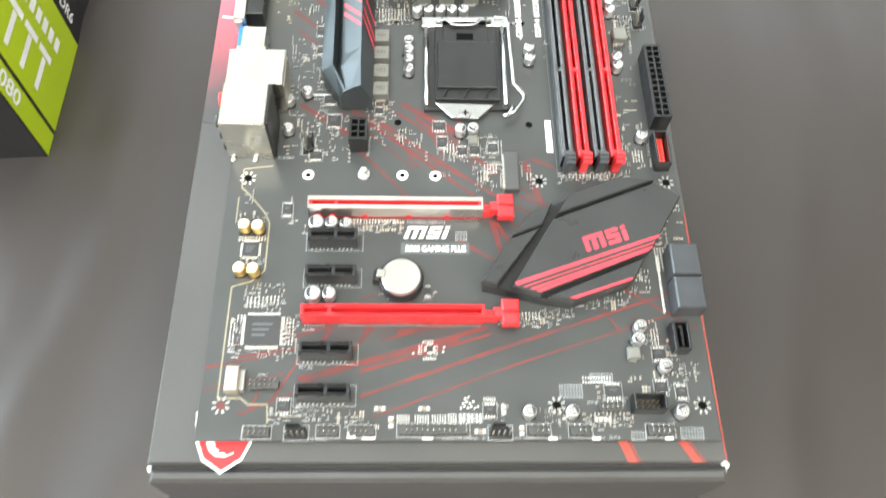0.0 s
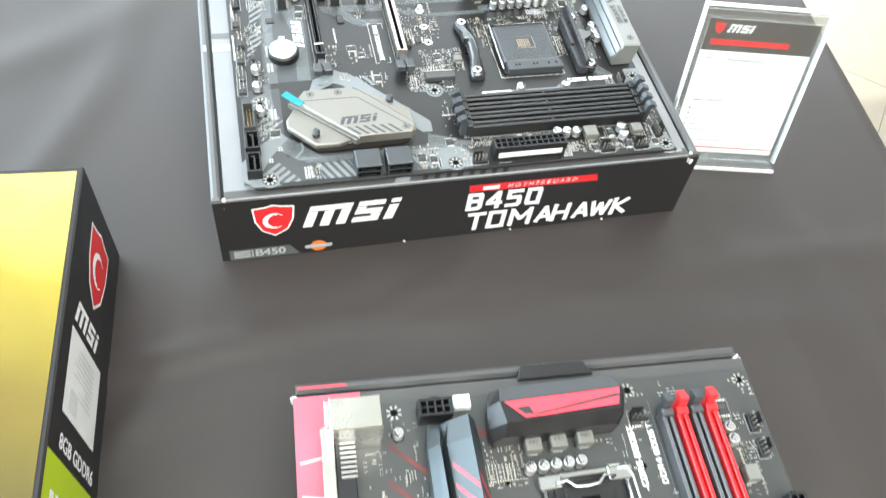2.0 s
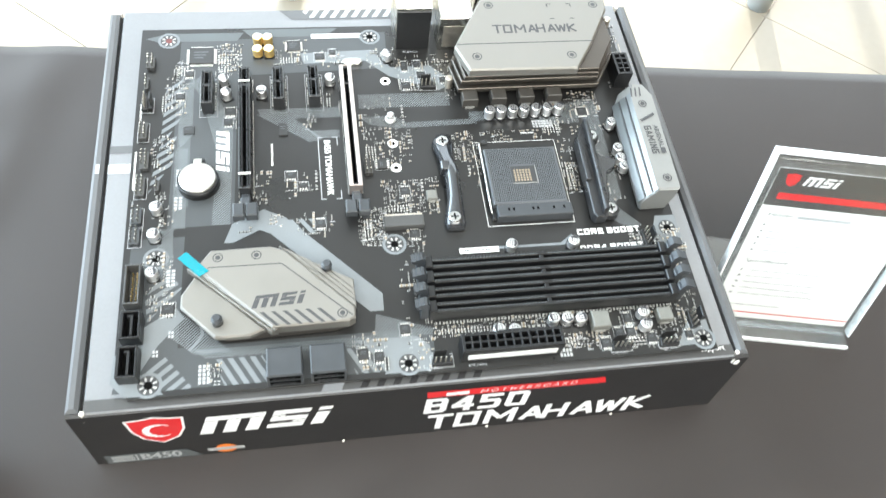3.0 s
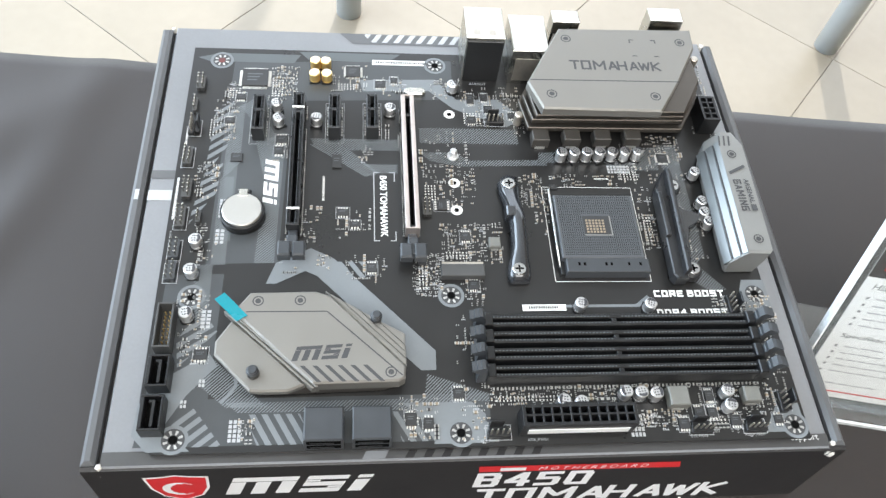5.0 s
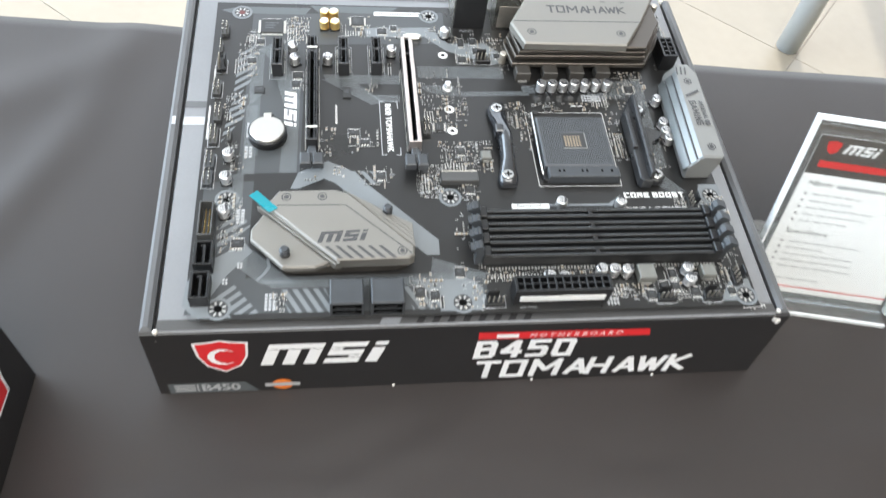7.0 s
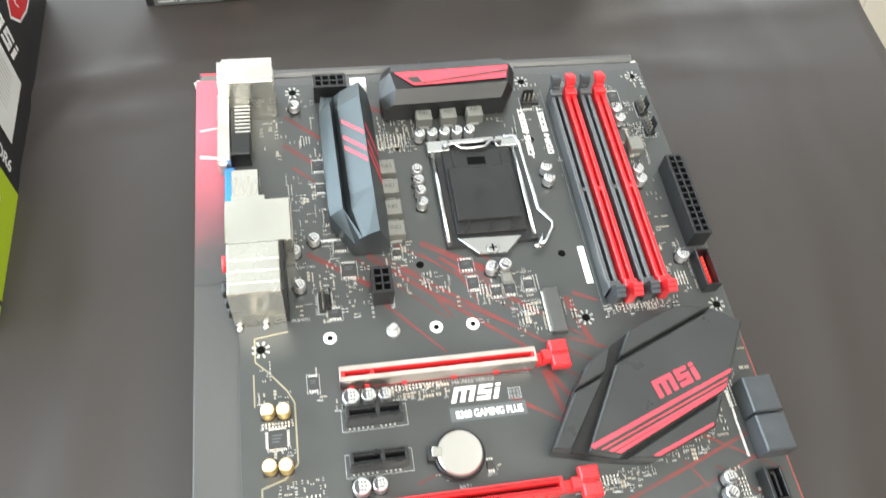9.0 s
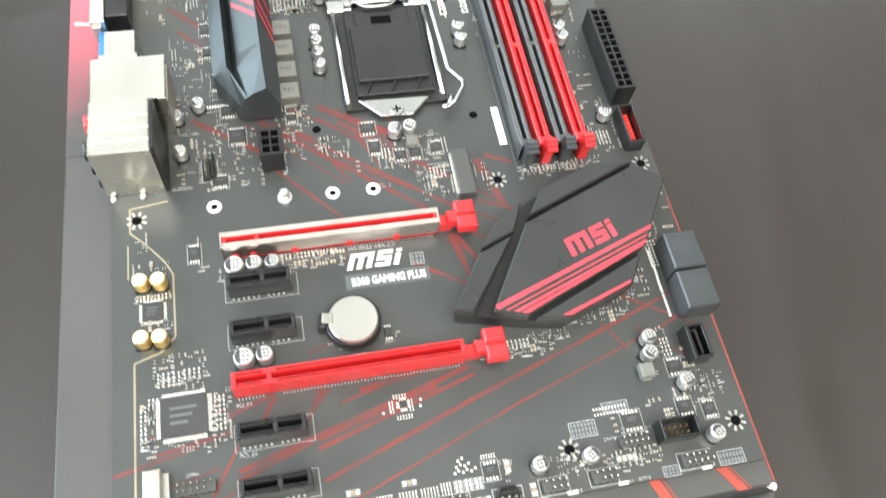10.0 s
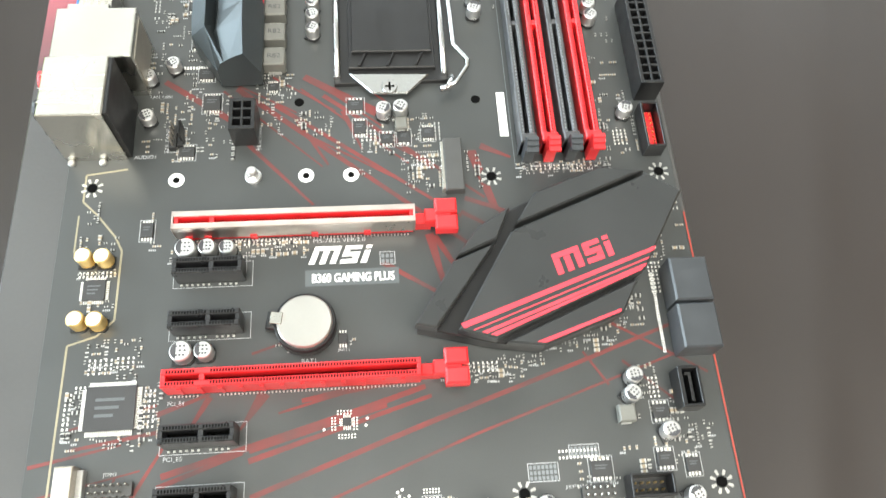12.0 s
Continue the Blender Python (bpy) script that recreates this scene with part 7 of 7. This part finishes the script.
sprinkle(B, [(44, 206, 60, 232, 70), (20, 206, 30, 220, 20), (14, 176, 28, 206, 50), (10, 136, 22, 160, 30), (14, 96, 26, 122, 24), (10, 62, 26, 80, 30), (14, 40, 28, 60, 30), (46, 3, 54, 14, 14), (50, 160, 58, 180, 16), (86, 112, 104, 128, 26), (68, 120, 78, 130, 12), (68, 108, 76, 116, 10), (92, 84, 112, 100, 26), (78, 92, 84, 100, 10),
             (80, 212, 100, 234, 30), (108, 208, 122, 222, 20), (136, 206, 156, 222, 22), (154, 184, 190, 214, 80), (130, 150, 158, 182, 40), (132, 130, 160, 158, 60), (140, 94, 172, 118, 110), (126, 76, 140, 100, 70), (150, 70, 162, 84, 20), (146, 24, 160, 64, 44), (118, 2, 136, 24, 40), (146, 2, 160, 20, 30), (190, 112, 198, 142, 24), (184, 126, 196, 150, 30), (246, 100, 254, 140, 40), (238, 142, 262, 172, 60), (258, 158, 276, 176, 50), (200, 142, 240, 150, 30), (266, 92, 278, 150, 40),
             (160, 18, 240, 26, 110), (218, 6, 248, 14, 50), (250, 2, 296, 26, 120), (274, 58, 304, 72, 60), (286, 176, 300, 232, 60), (286, 14, 302, 60, 60), (110, 160, 120, 190, 10), (96, 160, 104, 172, 12), (184, 176, 190, 200, 14), (56, 90, 72, 112, 16)], 33, 1.05)

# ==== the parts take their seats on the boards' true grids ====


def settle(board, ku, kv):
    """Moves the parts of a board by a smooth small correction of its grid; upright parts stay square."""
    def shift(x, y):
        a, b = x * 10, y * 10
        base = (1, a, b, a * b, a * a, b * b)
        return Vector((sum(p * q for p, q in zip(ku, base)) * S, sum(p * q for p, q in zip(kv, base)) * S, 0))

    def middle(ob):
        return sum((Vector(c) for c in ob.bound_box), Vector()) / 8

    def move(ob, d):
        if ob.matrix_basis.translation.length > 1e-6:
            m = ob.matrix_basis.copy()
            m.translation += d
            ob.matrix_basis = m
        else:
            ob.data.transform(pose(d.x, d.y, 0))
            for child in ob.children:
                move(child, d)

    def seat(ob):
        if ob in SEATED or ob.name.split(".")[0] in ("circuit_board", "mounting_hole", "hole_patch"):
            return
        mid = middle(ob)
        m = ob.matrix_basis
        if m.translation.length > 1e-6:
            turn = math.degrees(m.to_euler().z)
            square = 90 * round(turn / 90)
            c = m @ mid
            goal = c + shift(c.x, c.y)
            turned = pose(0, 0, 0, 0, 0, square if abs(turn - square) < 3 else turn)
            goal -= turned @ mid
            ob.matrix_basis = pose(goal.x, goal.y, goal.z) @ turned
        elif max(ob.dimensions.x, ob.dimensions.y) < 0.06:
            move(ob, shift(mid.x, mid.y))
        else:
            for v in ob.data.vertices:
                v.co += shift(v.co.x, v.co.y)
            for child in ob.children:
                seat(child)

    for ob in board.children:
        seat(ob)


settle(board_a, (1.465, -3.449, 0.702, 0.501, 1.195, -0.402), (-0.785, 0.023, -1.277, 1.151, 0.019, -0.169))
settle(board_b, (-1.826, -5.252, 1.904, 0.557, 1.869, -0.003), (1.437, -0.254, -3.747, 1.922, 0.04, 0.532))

# ==== the charcoal board's front streaks ====
bm = bmesh.new()
for k, (x0, y0, x1, y1, w0, w1) in enumerate((
        (71, 17, 130, 38, 0.9, 0.95), (130, 38, 196, 60.4, 0.95, 0.8), (196, 60.4, 240, 76, 0.8, 0.5), (77, 7, 149, 34, 0.45, 0.55), (149, 34, 239, 64, 0.55, 0.4), (70, 29, 134, 48.5, 1.0, 0.7), (70, 33, 118, 46, 1.5, 1.0), (41, 25.5, 105, 43.6, 1.1, 1.2),
        (105, 43.6, 132, 52, 1.2, 0.9), (40, 22, 68, 32, 0.9, 0.7), (10, 36, 39, 40.6, 0.6, 0.7), (29, 14, 41, 35, 0.8, 0.5), (20, 11, 26, 26, 0.5, 0.4), (49, 40, 56, 52, 0.5, 1.2), (67, 40, 75, 52.5, 0.4, 2.2), (38, 46.6, 56, 53, 1.0, 0.5),
        (9, 43, 38, 50, 0.4, 0.5), (-3, 31, 27, 37, 0.7, 0.4), (-3, 20, 34, 28, 0.4, 0.3), (191, 62, 199, 49, 0.4, 0.5), (70, 67, 84, 71.5, 0.5, 0.4), (14, 8, 40, 19, 0.6, 0.4), (88, 49, 122, 55, 0.8, 1.6), (80, 45, 112, 53.5, 0.4, 0.7))):
    streak(bm, x0, y0, x1, y1, w0, w1, 0.045 + 0.0016 * k)
tagged(part("streak_print", bm, SILK_RED, A, "red printed streaks"), kind="stuff")
for q in ((98.6, 38.2, 2, 5, 1.1, 1.0), (106.2, 38.0, 2, 5, 1.1, 1.0), (100.6, 43.6, 5, 2, 1.15, 1.0), (101.0, 35.2, 6, 2, 1.1, 1.0)):
    pad_rank(A, *q, 0.3, 0.28)
for x, y in ((110.4, 39.2), (110.9, 41.6), (95.8, 38.4)):
    part("solder_pad", shared("round_pad", lambda b: prism(b, disc(0, 0, 0.55, 10), 0.05, 0.3, 0.1), [PALE_TIN]), None, A, "", at(x, y))

# ==== fine print and pads along the charcoal board's front edge and by its ports ====
for body, x, y, high, wide, turn in (("MADE IN CHINA", 109.7, -3.5, 1.2, 16.5, 0), ("JCI1", 128, -3.5, 1.2, 4, 0), ("SYS_FAN3", 143, -3.4, 1.2, 9.2, 0), ("JUSB2", 158.4, -3.4, 1.3, 6.4, 0), ("JUSB1", 179, -3.5, 1.3, 6.0, 0),
                                     ("JFP2", 187.1, -3.4, 1.3, 5.2, 0), ("JSPI1", 178.2, 13.4, 1.3, 5.6, 0), ("SYS_FAN1", 34.2, 152.3, 1.5, 11, 90), ("PCIE_PWR1", 71.2, 153, 1.4, 11, 90)):
    lettering(A, body, x, y, high, wide, turn)
for q in ((88.7, 4.9, 6, 4, 1.05, 0.95), (97, 4.9, 6, 4, 1.2, 0.95), (105, 4.8, 6, 4, 1.2, 0.98), (112.6, 4.6, 4, 5, 1.1, 0.95), (72, 2.0, 9, 2, 1.0, 1.0), (129.5, 15.2, 6, 2, 1.0, 1.0)):
    pad_rank(A, *q, 0.3, 0.28)
for i in range(3):
    for j in range(3):                  # framed pairs of pads
        x, y = 117.1 + i * 3.9, 4.3 + j * 1.55
        frame_lines(A, x, y, x + 3.5, y + 1.35, 0.18, LID_B_PALE)
        pad_rank(A, x + 1.0, y + 0.67, 2, 1, 1.5, 1.0, 0.45, 0.4)
for j, n in enumerate((6, 4, 2)):       # stepped rows of round pads
    for i in range(n):
        part("solder_pad", shared("round_pad", lambda b: prism(b, disc(0, 0, 0.55, 10), 0.05, 0.3, 0.1), [PALE_TIN]), None, A, "", at(118.5 + i * 1.6 + j * 1.0, 11.4 + j * 2.2 + (i % 2) * 0.8))


def two_pad(x0, y0, x1, y1, upright=False):
    """A framed two-ended part: pale ends, dark middle."""
    frame_lines(A, x0, y0, x1, y1, 0.22, LID_B_PALE)
    ob = part("ceramic_capacitor", block(bmesh.new(), x0 + 0.5, y0 + 0.5, 0.05, x1 - 0.5, y1 - 0.5, 0.8, 0.1), SMD_TAN, A)
    if upright:
        ends = ((x0 + 0.4, y0 + 0.4, x1 - 0.4, y0 + 1.6), (x0 + 0.4, y1 - 1.6, x1 - 0.4, y1 - 0.4))
    else:
        ends = ((x0 + 0.4, y0 + 0.4, x0 + 1.6, y1 - 0.4), (x1 - 1.6, y0 + 0.4, x1 - 0.4, y1 - 0.4))
    for r in ends:
        part("end_cap", block(bmesh.new(), *r[:2], 0.05, *r[2:], 0.9, 0.1), PALE_TIN, ob)


for q in ((77.7, 9.9, 83.0, 12.2), (98.3, 9.9, 103.9, 12.1), (124.4, -0.9, 130, 1.5), (181, 4.7, 185, 7.1), (185.4, 4.7, 189.4, 7.1)):
    two_pad(*q)
for q in ((84.4, 1.8, 87.0, 7.4), (145.3, -1.9, 147.8, 3.1), (137.4, 8.2, 139.8, 13.0)):
    two_pad(*q, True)

# ==== the floor's tiles, past the cloth ====
TS = 0.505
tile = to_mesh("floor_tile", prism(bmesh.new(), rect(-251.8, -251.8, 251.8, 251.8), -3, 0, 0.4), TILE)
grid = pose(1.0125, 1.637, FLOOR_Z * S, 0, 0, 52.3)
for i in range(-11, 11):
    for j in range(-11, 11):
        m = grid @ pose((i + 0.5) * TS, (j + 0.5) * TS, 0)
        if -3.0 < m.translation.x < 3.2 and -2.9 < m.translation.y < 3.0:
            o = new("floor_tile", tile)
            o.parent = floor
            o.matrix_basis = m
